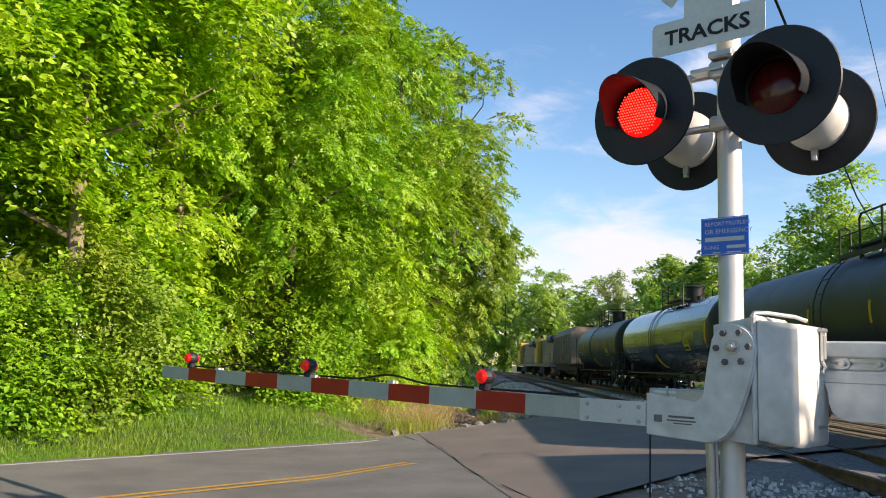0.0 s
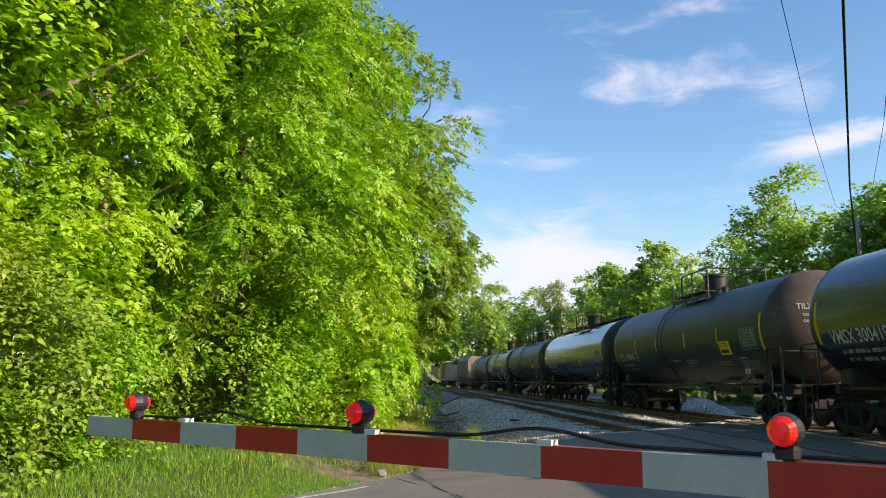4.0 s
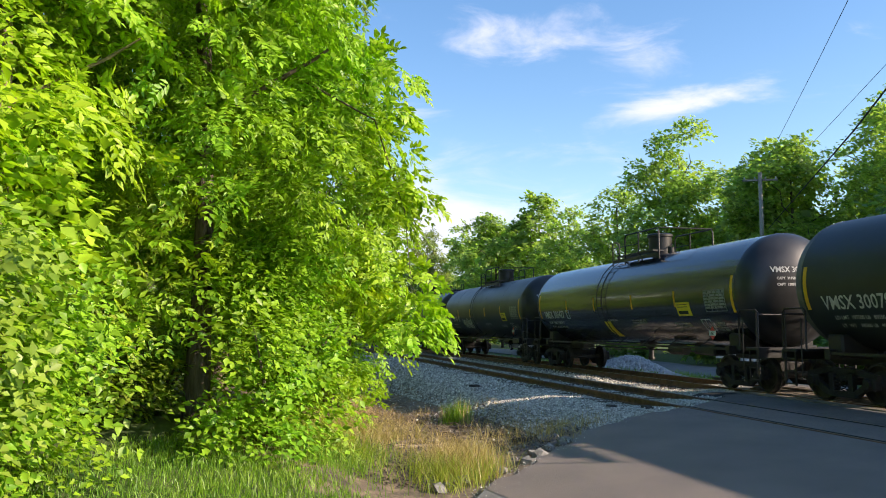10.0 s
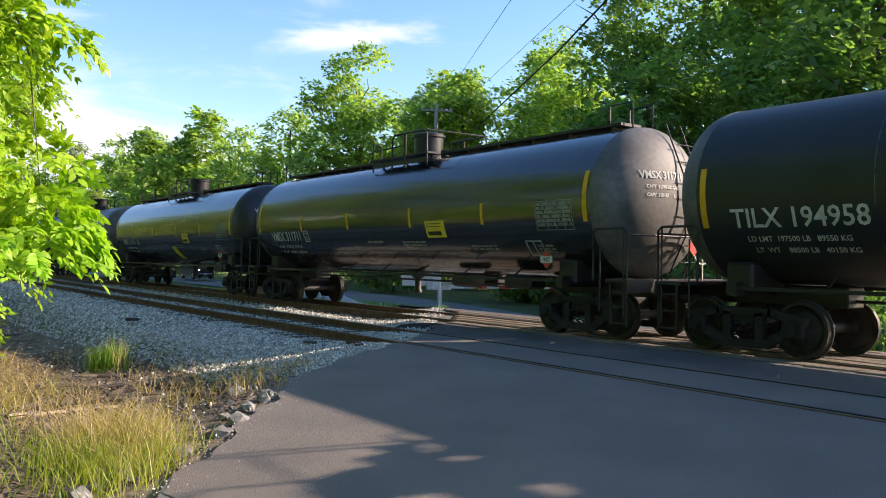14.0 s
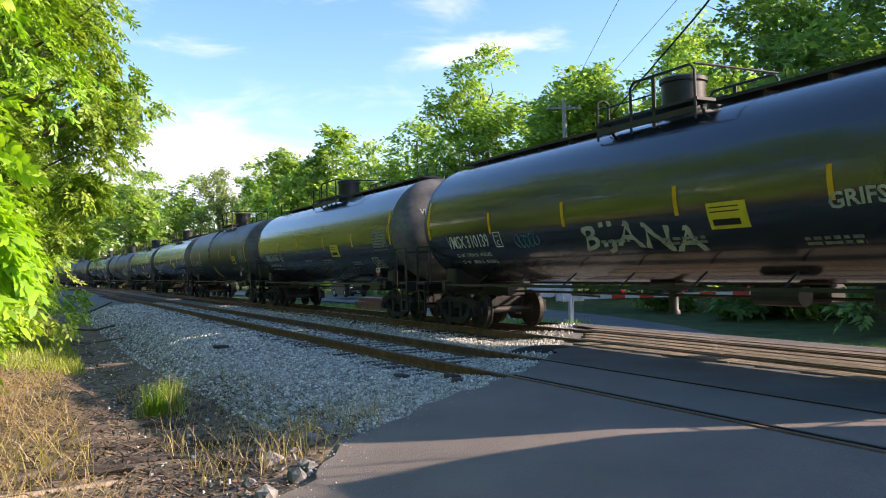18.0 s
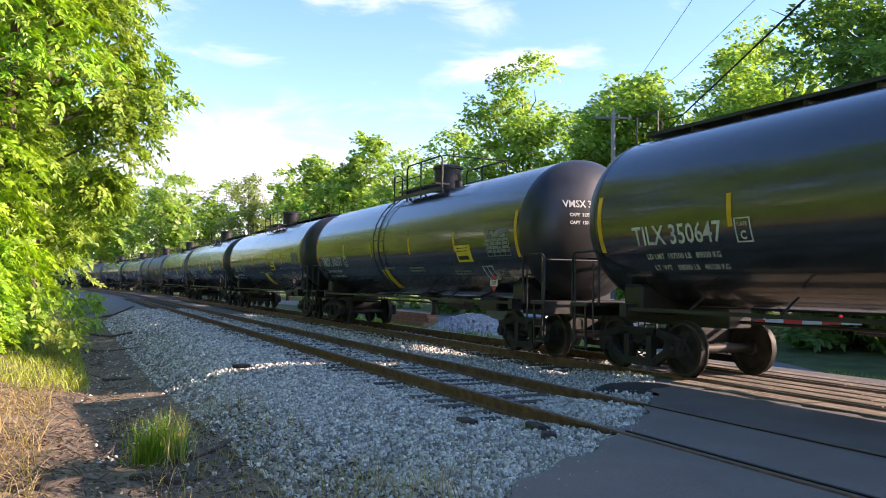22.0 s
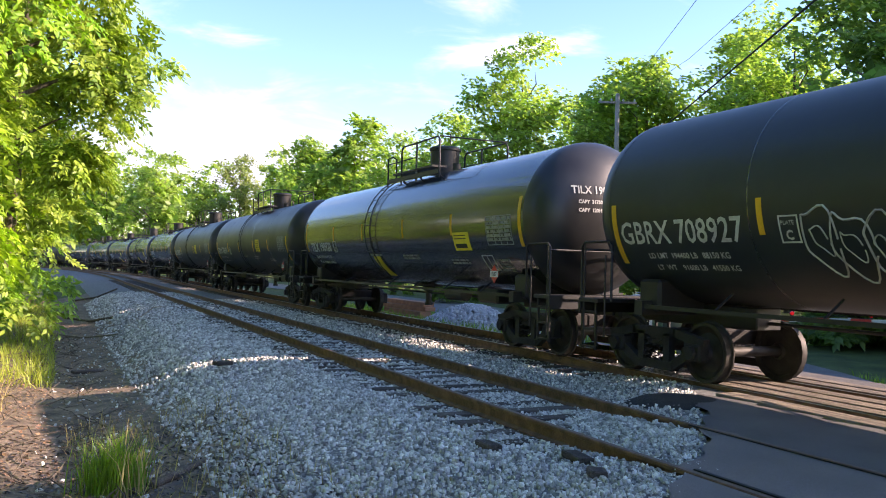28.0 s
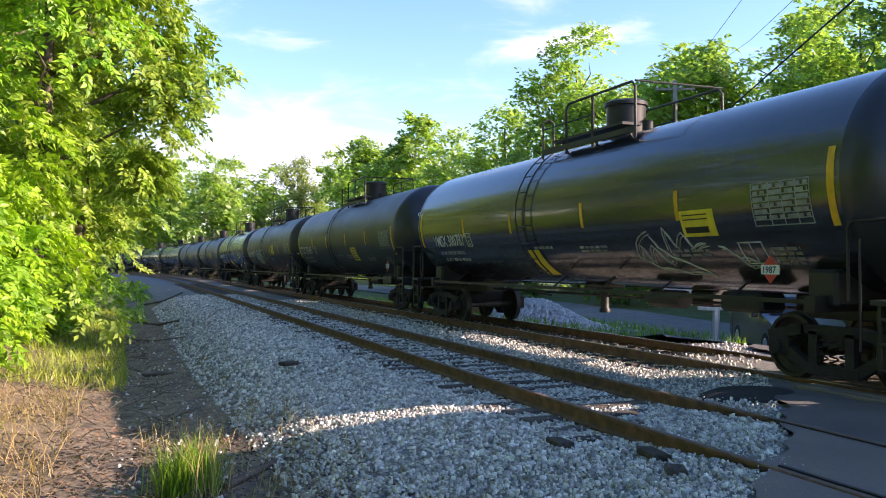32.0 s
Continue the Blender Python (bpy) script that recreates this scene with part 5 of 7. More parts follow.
    part("box_text", Geo().box((0.4665, 0.20, 1.315), (0.003, 0.16, 0.018)), GALV, mb)
    part("box_mount", Geo().box((0.28, 0.05, 1.205), (0.12, 0.12, 0.045), None, 0.015).tube([(-0.095, -0.10, 1.26), (-0.085, -0.08, 0.75), (-0.06, -0.05, 0.2)], 0.034, 12).tube([(-0.055, -0.11, 1.24), (-0.045, -0.10, 0.75), (-0.04, -0.07, 0.2)], 0.007, 6), GALV, t, smooth=60)
    # arm bracket: a plate with a round head, cut to an L
    L_ = []
    for k in range(15):
        a = math.radians(160 - 13.0 * k)
        L_.append((0.085 + 0.132 * math.cos(a), 1.762 + 0.132 * math.sin(a)))
    L_ += [(0.203, 1.64), (0.180, 1.555), (0.148, 1.455), (0.115, 1.365), (0.082, 1.300), (0.045, 1.250), (-0.005, 1.215), (-0.06, 1.199), (-0.12, 1.198), (-0.47, 1.216), (-0.47, 1.468), (-0.455, 1.468)]
    for k in range(7):
        a = math.radians(-95 + 14.0 * k)
        L_.append((-0.168 + 0.078 * math.cos(a), 1.508 + 0.078 * math.sin(a)))
    L_ += [(-0.083, 1.56), (-0.066, 1.67), (-0.050, 1.75)]
    br = part("arm_bracket", Geo().prism(L_, "y", -0.20, -0.165), BOX_PAINT, t, "thick grey-white curved arm bracket", 30)
    part("bracket_rim", Geo().tube([(x, -0.168, z) for x, z in L_[5:26]], 0.010, 6), BOX_PAINT, br, smooth=60)
    for k in range(6):
        a = k * math.pi / 3 + 0.06
        part("bolt", Geo().lathe([(0.017, -0.218), (0.021, -0.212), (0.021, -0.20)], "y", 6, (0.087 + 0.098 * math.cos(a), 0, 1.764 + 0.098 * math.sin(a))), HEAD_GREY, br)
    part("hub_washer", Geo().lathe([(0.045, -0.206), (0.045, -0.20)], "y", 24, (0.087, 0, 1.764)), GALV, br)
    part("hub_bolt", Geo().lathe([(0.0, -0.246), (0.016, -0.244), (0.018, -0.232), (0.030, -0.228), (0.030, -0.206)], "y", 6, (0.087, 0, 1.764)), GALV, br)
    mp = part("maker_plate", Geo().box((-0.275, -0.2025, 1.316), (0.305, 0.004, 0.072), (0, 1.5, 0)), SIGN_W, br)
    for bx, bz_, bw, bh in ((-0.39, 1.316, 0.055, 0.044), (-0.235, 1.333, 0.17, 0.013), (-0.235, 1.310, 0.19, 0.009), (-0.225, 1.293, 0.12, 0.007)):
        part("plate_bar", Geo().box((bx, -0.2052, bz_ - 0.002 * (bx + 0.275)), (bw, 0.002, bh)), HEAD_GREY, mp)
    part("arm_clamp", Geo().box((-0.29, -0.10, 1.462), (0.37, 0.13, 0.075), None, 0.008).box((-0.345, -0.172, 1.485), (0.012, 0.012, 0.06)), GALV, br)
    part("clamp_ring", Geo().box((-0.36, -0.168, 1.480), (0.15, 0.008, 0.014)).box((-0.36, -0.168, 1.446), (0.15, 0.008, 0.014)), SIGN_W, br)
    part("counterweight", Geo().box((0.95, 0.27, 1.775), (1.0, 0.07, 0.10), None, 0.012).box((0.95, 0.29, 1.69), (1.0, 0.03, 0.09)).box((0.95, 0.27, 1.61), (1.0, 0.07, 0.08), None, 0.012).prism([(0.47, 1.575), (1.40, 1.575), (1.40, 1.36), (0.60, 1.36), (0.545, 1.375), (0.51, 1.41), (0.495, 1.46), (0.49, 1.52)], "y", 0.22, 0.32), BOX_PAINT, t, "grey counterweight arm behind the box", 30)
    part("slot_rail", Geo().box((0.95, 0.268, 1.712), (0.98, 0.012, 0.022)).box((0.95, 0.268, 1.670), (0.98, 0.012, 0.022)), GALV, t)
    for k in (0.575, 0.77, 1.0, 1.2):
        part("counterweight_bolt", Geo().lathe([(0.034, 0.252), (0.036, 0.262)], "y", 18, (k, 0, 1.692)).lathe([(0.0, 0.226), (0.015, 0.228), (0.017, 0.252)], "y", 6, (k, 0, 1.692)), GALV, t)
    # the striped arm
    z1, slope = 1.337, 0.010
    arm = part("gate_arm", Geo().box((-0.715, -0.185, z1 - 0.002), (0.485, 0.055, 0.148)), SIGN_W, t, "striped gate arm lowered across the lane")
    edges = [-0.955, -1.41, -1.865, -2.34, -2.80, -3.29, -3.80, -4.305, -4.82, -5.35, -5.87, -6.42]
    for k in range(11):
        xa, xb = edges[k], edges[k + 1]
        L1, xc = xa - xb, (xa + xb) / 2
        red = k % 2 == 1
        hh = 0.140 - k * 0.0012
        zm = z1 - slope * (xc + 0.9)
        part("stripe", Geo().box((xc, -0.185, zm), (L1, 0.05, hh), (0, math.degrees(slope), 0)), ARM_RED if red else ARM_WHITE, arm, "dark red band" if red else "pale grey band")
        zc = zm + hh / 2
        if k in (1, 5, 9):
            xl = (-1.80, -3.87, -5.865)[k // 4]
            lp = part("arm_lamp", Geo().box((xl, -0.185, zc + 0.025), (0.09, 0.07, 0.06), None, 0.015).lathe([(0.055, -0.045), (0.065, 0.0), (0.055, 0.045)], "y", 18, (xl, -0.185, zc + 0.105)), BLACK_M, arm, "small black arm lamp")
            part("arm_lens", Geo().lathe([(0.0, -0.08), (0.035, -0.074), (0.054, -0.046)], "y", 18, (xl, -0.185, zc + 0.105)).lathe([(0.0, 0.08), (0.035, 0.074), (0.054, 0.046)], "y", 18, (xl, -0.185, zc + 0.105)), LENS_ARM, lp, "red lens")
        if k in (1, 3, 5, 8):
            part("cable_clip", Geo().box((xb + 0.02, -0.185, zc + 0.012), (0.07, 0.06, 0.025)), SIGN_W, arm)
    for bx in (-0.52, -0.66, -0.90):
        for bz_ in (1.287, 1.376):
            part("arm_bolt", Geo().lathe([(0.0, -0.226), (0.012, -0.224), (0.016, -0.212)], "y", 8, (bx, 0, bz_)), GALV, arm)
    cpts = []
    for xx in np.linspace(-1.0, -5.8, 90):
        zc = z1 - slope * (xx + 0.9) + 0.072
        cpts.append((xx, -0.17, zc + 0.012 + 0.05 * max(0, math.sin((xx + 1.2) * 2.9)) ** 3))
    part("arm_cable", Geo().tube(cpts, 0.009, 6), CABLE, arm, "black cable clipped along the arm")
    part("hanging_cable", Geo().tube([(-0.45, -0.19, 1.21), (-0.45, -0.19, 0.1)], 0.006, 5), CABLE, t)
    return t


sig = crossing_signal(-3.41, -14.75, -0.41, -40.5, True)
sig_far = crossing_signal(10.7, 18.1, -0.9, 139.5, True)
tagged(sig_far, "grey crossing mast with lowered striped arm beyond the tracks", "crossing signal", "crossing signals")


# ---- trees ----
def limbs(g, base, h, spread, rng, n=7, r=0.18, lean=(0, 0)):
    """A tapered trunk with forking limbs."""
    bx, by, bz = base
    tip = (bx + lean[0], by + lean[1], bz + h)
    pts = [(bx + lean[0] * t + 0.12 * math.sin(t * 5 + bx), by + lean[1] * t + 0.12 * math.cos(t * 4 + by), bz + h * t - 0.3 * (t == 0)) for t in np.linspace(0, 1, 8)]
    g.tube(pts, [r * (1.35 if i == 0 else 1) * (1 - 0.8 * i / 7) + 0.01 for i in range(8)], 8)
    for k in range(n):
        t0 = 0.25 + 0.65 * (k + 0.5) / n
        a = rng.uniform(0, 2 * math.pi)
        p = Vector((bx + lean[0] * t0, by + lean[1] * t0, bz + h * t0))
        L_ = spread * rng.uniform(0.6, 1.0)
        q = [p, p + Vector((math.cos(a) * L_ * 0.4, math.sin(a) * L_ * 0.4, 0.18 * L_)), p + Vector((math.cos(a + 0.2) * L_ * 0.75, math.sin(a + 0.2) * L_ * 0.75, 0.42 * L_)), p + Vector((math.cos(a + 0.1) * L_, math.sin(a + 0.1) * L_, 0.55 * L_))]
        g.tube(q, [r * 0.45 * (1 - 0.6 * t0), r * 0.3 * (1 - 0.5 * t0), r * 0.18, 0.012], 5)
    return g


def crown_points(lumps, count, rng, inner=0.62, gap=-1.05):
    """Places and outward ways spread over a heap of lumps, leaving gaps between clumps."""
    vol = np.array([(l[3] * l[4] + l[3] * l[5] + l[4] * l[5]) for l in lumps])
    pick = rng.choice(len(lumps), count, p=vol / vol.sum())
    L_ = np.array(lumps)[pick]
    d = unit(rng.normal(size=(count, 3)))
    k = rng.uniform(inner, 1.0, count) ** 0.6
    d[:, 2] = np.where(d[:, 2] < -0.35, -d[:, 2], d[:, 2])
    p = L_[:, :3] + d * L_[:, 3:6] * k[:, None]
    w = np.sin(p[:, 0] * 2.1 + 1.3 * np.sin(p[:, 2] * 1.7)) + np.sin(p[:, 1] * 2.3 + 1.1 * np.sin(p[:, 0] * 1.4)) + np.sin(p[:, 2] * 2.6 + p[:, 1])
    ok = w + rng.normal(0, 0.35, count) > gap
    return p[ok], d[ok]


def sprays(lumps, count, per, size, rng, reach, width=0.46, droop=0.5, gap=-1.05, feather=True, fine=False):
    """Boughs spread over the crown, each a tilted, drooping plate of twigs. A feathered twig carries leaflets in pairs, the others loose leaves. Dark gaps stay between the boughs."""
    on = 20 if feather else 9
    p, d = crown_points(lumps, max(count // on, 4), rng, 0.45, gap)
    nb = len(p)
    flat = np.stack([d[:, 0], d[:, 1], 0 * d[:, 2]], -1)
    face = unit(0.55 * d + np.array([0.12, -0.07, 0.60]) + 0.22 * rng.normal(size=(nb, 3)))
    big = reach * rng.uniform(0.75, 1.45, (nb, 1))
    a = unit(np.cross(face, rng.normal(size=(nb, 3))))
    b = np.cross(face, a)
    th, rr = rng.uniform(0, 2 * math.pi, (nb, on)), np.sqrt(rng.uniform(0.02, 1, (nb, on)))
    rad = a[:, None] * np.cos(th)[..., None] + b[:, None] * np.sin(th)[..., None]
    q = p[:, None] + rad * (rr * big)[..., None] + face[:, None] * (rng.normal(0, 0.10, (nb, on)) * big)[..., None]
    q[..., 2] -= 0.42 * rr**2 * big
    axis = unit(0.75 * rad + 0.65 * unit(flat)[:, None] + 0.30 * rng.normal(size=(nb, on, 3)) - np.array([0, 0, 0.35]) * rr[..., None])
    up = face[:, None] + 0.32 * rng.normal(size=(nb, on, 3)) + 0.35 * rad * rr[..., None]
    up = unit(up - axis * (up * axis).sum(-1, keepdims=True))
    q, axis, up = q.reshape(-1, 3), axis.reshape(-1, 3), up.reshape(-1, 3)
    side = np.cross(up, axis)
    n = len(q)
    if not feather:
        t = rng.uniform(-0.2, 1.0, (n, per)) * reach * 0.8
        w = rng.normal(0, 0.34, (n, per)) * reach * 0.8
        c = rng.normal(0, 0.12, (n, per)) * reach
        pos = q[:, None] + axis[:, None] * t[..., None] + side[:, None] * w[..., None] + up[:, None] * c[..., None]
        return leaves(pos.reshape(-1, 3), np.repeat(up[:, None], per, 1).reshape(-1, 3), size, rng, 0.66, droop, 0.40)
    k = np.arange(per)
    along = ((k // 2 + 0.7) / ((per + 1) // 2))[None] * (reach * 0.62 * rng.uniform(0.7, 1.25, (n, 1)))
    sg = np.where(k % 2 == 0, 1.0, -1.0)[None, :, None]
    fwd = np.where(k == per - 1, 1.0, 0.52)[None, :, None]
    lat = np.where(k == per - 1, 0.0, 0.80)[None, :, None]
    pos = q[:, None] + axis[:, None] * along[..., None]
    pos[..., 2] -= 0.55 * along**2 / reach
    way = unit(axis[:, None] * fwd + side[:, None] * sg * lat + 0.16 * rng.normal(size=(n, per, 3)) - np.array([0, 0, 0.22]))
    nrm = up[:, None] + 0.25 * rng.normal(size=(n, per, 3))
    nrm = unit(nrm - way * (nrm * way).sum(-1, keepdims=True))
    lat_v = np.cross(nrm, way)
    s = size * rng.uniform(0.7, 1.25, (n, per, 1))
    if fine:
        v = np.stack([pos] + [pos + s * (f * way + sd * width * 0.5 * h * lat_v + 0.06 * nrm - b * 0.05 * nrm) for f, sd, h, b in ((0.28, 1, 0.85, 0), (0.62, 1, 0.80, 1), (1.0, 0, 0, 3), (0.62, -1, 0.80, 1), (0.28, -1, 0.85, 0))], 2)
        i = (np.arange(n * per) * 6)[:, None]
        return v.reshape(-1, 3), np.concatenate([i + [0, 1, 5], i + [1, 2, 4], i + [1, 4, 5], i + [2, 3, 4]])
    v = np.stack([pos, pos + s * (0.42 * way + width * 0.5 * lat_v + 0.06 * nrm), pos + s * (way - 0.08 * nrm), pos + s * (0.42 * way - width * 0.5 * lat_v + 0.06 * nrm)], 2)
    i = (np.arange(n * per) * 4)[:, None]
    return v.reshape(-1, 3), np.concatenate([i + [0, 1, 2], i + [0, 2, 3]])


def heap(cx, cy, z0, z1, rx, ry, rng, n):
    """Lumps that fill an upright egg of uneven outline, some boughs standing out of it."""
    out = []
    for k in range(n):
        t = (k + 0.5) / n
        z = z0 + (z1 - z0) * t
        w = math.sin(math.pi * (0.12 + 0.78 * t)) ** 0.6
        a = rng.uniform(0, 2 * math.pi)
        rr = rng.uniform(0.25, 0.85) * w
        s = rng.uniform(0.27, 0.52)
        out.append((cx + rx * rr * math.cos(a), cy + ry * rr * math.sin(a), z + rng.uniform(-0.4, 0.4), rx * s * max(w, 0.55), ry * s * max(w, 0.55), (z1 - z0) * rng.uniform(0.09, 0.15) + 0.5))
    return out


def tree(x, y, h, r, seed, leaf, lsize, count, per=12, low=0.15, label="", bark=BARK, trunk=0.2, lean=(0, 0), lumps_n=16, reach=0.55, group="trees along the railway", droop=0.4, ry=None, gap=-1.05, feather=True):
    rng = random.Random(seed)
    nrng = np.random.default_rng(seed)
    z = float(ground_z(x, y))
    t = thing("tree", label, "tree", group, at=pose(x, y, z))
    part("trunk", limbs(Geo(), (0, 0, 0), h * 0.86, r * 0.9, rng, 8, trunk, lean), bark, t, smooth=60)
    v, f = sprays(heap(lean[0] * 0.6, lean[1] * 0.6, h * low, h * 0.95, r, ry or r, rng, lumps_n), count, per, lsize, nrng, reach, droop=droop, gap=gap, feather=feather)
    if not feather and lsize > 0.25:
        # a few large leaves deep inside close the crown
        core = [(l[0], l[1], l[2], l[3] * 0.62, l[4] * 0.62, l[5] * 0.62) for l in heap(lean[0] * 0.6, lean[1] * 0.6, h * low, h * 0.80, r * 0.80, (ry or r) * 0.80, random.Random(seed), lumps_n)]
        cp, cd = crown_points(core, 800, nrng, 0.1, -9)
        v2, f2 = leaves(cp, cd, lsize * 1.9, nrng, 0.75, droop, 0.6)
        f, v = np.concatenate([f, f2 + len(v)]), np.concatenate([v, v2])
    part("crown", fast_mesh("crown", v, f, leaf), None, t)
    return t


G1 = "bright green leafy tree at the edge of the woods"
# the near tree and shrubs by the road
near_tree = tree(-9.8, 1.5, 14.0, 3.4, 11, LEAF_NEAR, 0.12, 13000, 12, 0.08, G1, BARK, 0.16, (-0.2, -0.2), 36, 0.50)
# a yellow-green bough that hangs out over the bank
bough = part("bough", Geo().tube([(0, 0, 5.0), (1.4, -0.2, 5.3), (2.6, -0.5, 4.6), (3.1, -0.4, 3.2), (3.25, -0.3, 1.9)], [0.04, 0.026, 0.014, 0.009, 0.004], 5), BARK, near_tree)
v, f = sprays([(3.15, -0.3, 1.55, 0.45, 0.7, 0.45), (3.25, 0.1, 2.2, 0.4, 0.6, 0.4), (3.1, -0.4, 3.3, 0.5, 0.6, 0.6), (2.6, -0.5, 4.3, 0.6, 0.7, 0.7), (2.2, -0.4, 5.4, 0.8, 0.8, 0.8), (2.5, 0.9, 1.6, 0.6, 0.8, 0.6)], 640, 13, 0.125, np.random.default_rng(77), 0.4, 0.5, fine=True)
part("bough_leaves", fast_mesh("bough_leaves", v, f, LEAF_YEL), None, bough)
tree(-13.2, -3.6, 13.5, 3.9, 12, LEAF_YEL, 0.17, 7200, 9, 0.20, "yellow-green maple by the road", BARK_PALE, 0.20, (0.3, -0.6), 26, 0.6, feather=False)
tree(-12.2, -0.6, 12.5, 2.7, 17, LEAF_YEL, 0.14, 5000, 11, 0.10, "yellow-green maple by the road", BARK_PALE, 0.13, (0.2, -0.3), 24, 0.55)
tree(-9.8, 8.5, 14.5, 3.2, 13, LEAF_NEAR, 0.145, 8000, 12, 0.03, G1, BARK, 0.18, (0.6, -0.2), 28, 0.6)
tree(-9.0, 17.0, 19.0, 4.3, 14, LEAF_NEAR, 0.19, 5600, 11, 0.10, G1, BARK, 0.2, (0.8, 0), 28, 0.7)
leaning = tree(-7.4, 27.0, 20.0, 4.9, 15, LEAF_MID, 0.235, 4800, 11, 0.10, "tall green tree leaning over the railway", BARK, 0.24, (0.8, 0), 28, 0.8)
bough = part("bough", Geo().tube([(0.2, 0, 6.0), (2.0, -0.3, 7.2), (3.8, -0.5, 8.0), (5.0, -0.4, 7.6)], [0.10, 0.08, 0.05, 0.02], 5), BARK, leaning)
v, f = sprays([(3.7, -0.4, 6.0, 0.9, 1.2, 0.9), (4.0, -0.6, 7.4, 1.0, 1.3, 0.9), (3.6, 0.2, 8.8, 1.1, 1.4, 1.0), (3.0, -0.4, 4.9, 0.8, 1.0, 0.8)], 900, 11, 0.21, np.random.default_rng(78), 0.7)
part("bough_leaves", fast_mesh("bough_leaves", v, f, LEAF_MID), None, bough)
tree(-6.8, 38.5, 24.0, 5.3, 16, LEAF_MID, 0.28, 4300, 11, 0.10, "tall green tree leaning over the railway", BARK, 0.26, (1.0, 0), 28, 0.95)
for k, (x, y, h, r) in enumerate(((-9, 50, 19, 5.2), (-10, 63, 18, 5.2), (-12, 78, 18, 5.5), (-14, 95, 18, 6), (-18, 114, 19, 6.5), (-25, 135, 20, 7), (-34, 158, 20, 8))):
    tree(x, y, h, r, 30 + k, LEAF_MID, 0.46, 1400, 8, 0.03, "green tree in the woods beside the line", BARK, 0.22, (0.5, 0), 24, 1.2, feather=False)
for k, (x, y, h, r, lm) in enumerate(((-17.5, 2.2, 18, 4.6, LEAF_YEL), (-15, 8, 19, 4.8, LEAF_MID), (-16, 18, 20, 5, LEAF_MID), (-17, 30, 21, 5.5, LEAF_MID), (-18.5, -8.0, 15, 4.4, LEAF_NEAR), (-23, -13, 15, 4.6, LEAF_NEAR), (-24, -4, 18, 5, LEAF_MID), (-28, -20, 15, 5, LEAF_MID), (-26, 8, 19, 6, LEAF_MID), (-20, 45, 21, 6.5, LEAF_MID), (-34, -28, 15, 5.5, LEAF_MID))):
    tree(x, y, h, r, 50 + k, lm, 0.38, 1050, 8, 0.06, "green tree deeper in the roadside woods", BARK_PALE if k == 0 else BARK, 0.2, (0.2, 0), 24, 0.9, feather=False)


def bush(x, y, h, r, seed, leaf, lsize, count, label, ry=None, group="roadside shrubs", low=0.0, feather=True, fine=False):
    rng = random.Random(seed)
    nrng = np.random.default_rng(seed)
    z = float(ground_z(x, y))
    t = thing("bush", label, "bush", group, at=pose(x, y, z))
    for k in range(4):
        g = Geo()
        a = rng.uniform(0, 6.28)
        g.tube([(0.1 * k - 0.2, 0, -0.2), (0.3 * math.cos(a), 0.3 * math.sin(a), h * 0.4), (0.7 * r * math.cos(a), 0.7 * r * math.sin(a), h * 0.8)], [0.035, 0.025, 0.008], 5)
        part("stem", g, BARK, t)
    v, f = sprays(heap(0, 0, low * h, 0.95 * h, r, ry or r, rng, 11), int(count * 1.3), 9, lsize, nrng, 0.40 + 0.35 * lsize, feather=feather, fine=fine)
    part("foliage", fast_mesh("foliage", v, f, leaf), None, t)
    return t


for k, (x, y, h, r, lm, c) in enumerate(((-7.5, 4.2, 3.6, 1.3, LEAF_YEL, 600), (-8.5, 9.2, 2.6, 1.3, LEAF_YEL, 800), (-8.4, 13.0, 3.2, 1.4, LEAF_YEL, 800), (-8.2, 17.0, 3.6, 1.6, LEAF_NEAR, 650), (-8.1, 20.5, 4.2, 1.7, LEAF_YEL, 650), (-8.2, 24.5, 4.0, 1.8, LEAF_NEAR, 600), (-8.0, 28.5, 4.6, 2.0, LEAF_YEL, 600), (-7.8, 33, 4.6, 2.2, LEAF_NEAR, 550), (-7.2, 38, 4.8, 2.3, LEAF_YEL, 500), (-6.6, 44, 4.4, 2.4, LEAF_NEAR, 420), (-7.0, 51, 4.6, 2.6, LEAF_YEL, 350), (-8.5, 60, 4.6, 3, LEAF_MID, 300), (-9.5, 72, 5, 3.2, LEAF_NEAR, 260))):
    bush(x, y, h, r, 70 + k, lm, 0.105 if k == 0 else 0.14 if y < 16 else 0.19, 1500 if k == 0 else int(c * 1.25), "bright green shrub at the foot of the trees", low=0.10 if k == 0 else 0.03, fine=k == 0)
for k in range(11):
    rr = random.Random(950 + k)
    bush(-7.35 + min(0.6, 0.06 * k) + rr.uniform(-0.35, 0.25), 12.0 + 3.0 * k + rr.uniform(-0.6, 0.6), rr.uniform(1.1, 1.9), rr.uniform(0.8, 1.2), 260 + k, (LEAF_YEL, LEAF_NEAR)[k % 2], 0.16, 220, "low bright shrub on the sunlit bank")
for k in (0, 3, 4, 5, 6, 7, 8, 9, 10, 11, 12, 13, 14, 15):
    rr = random.Random(900 + k)
    x, y = xy(-5.6 - 1.4 * k, (-6.85 if k < 2 else -6.15) + rr.uniform(-0.45, 0.2))
    bush(x, y, rr.uniform(1.7, 3.1), rr.uniform(1.1, 1.5), 200 + k, (LEAF_NEAR, LEAF_MID, LEAF_NEAR)[k % 3], 0.105, 800 if k < 9 else 450, "bright green shrub along the road verge", low=0.0, feather=False)

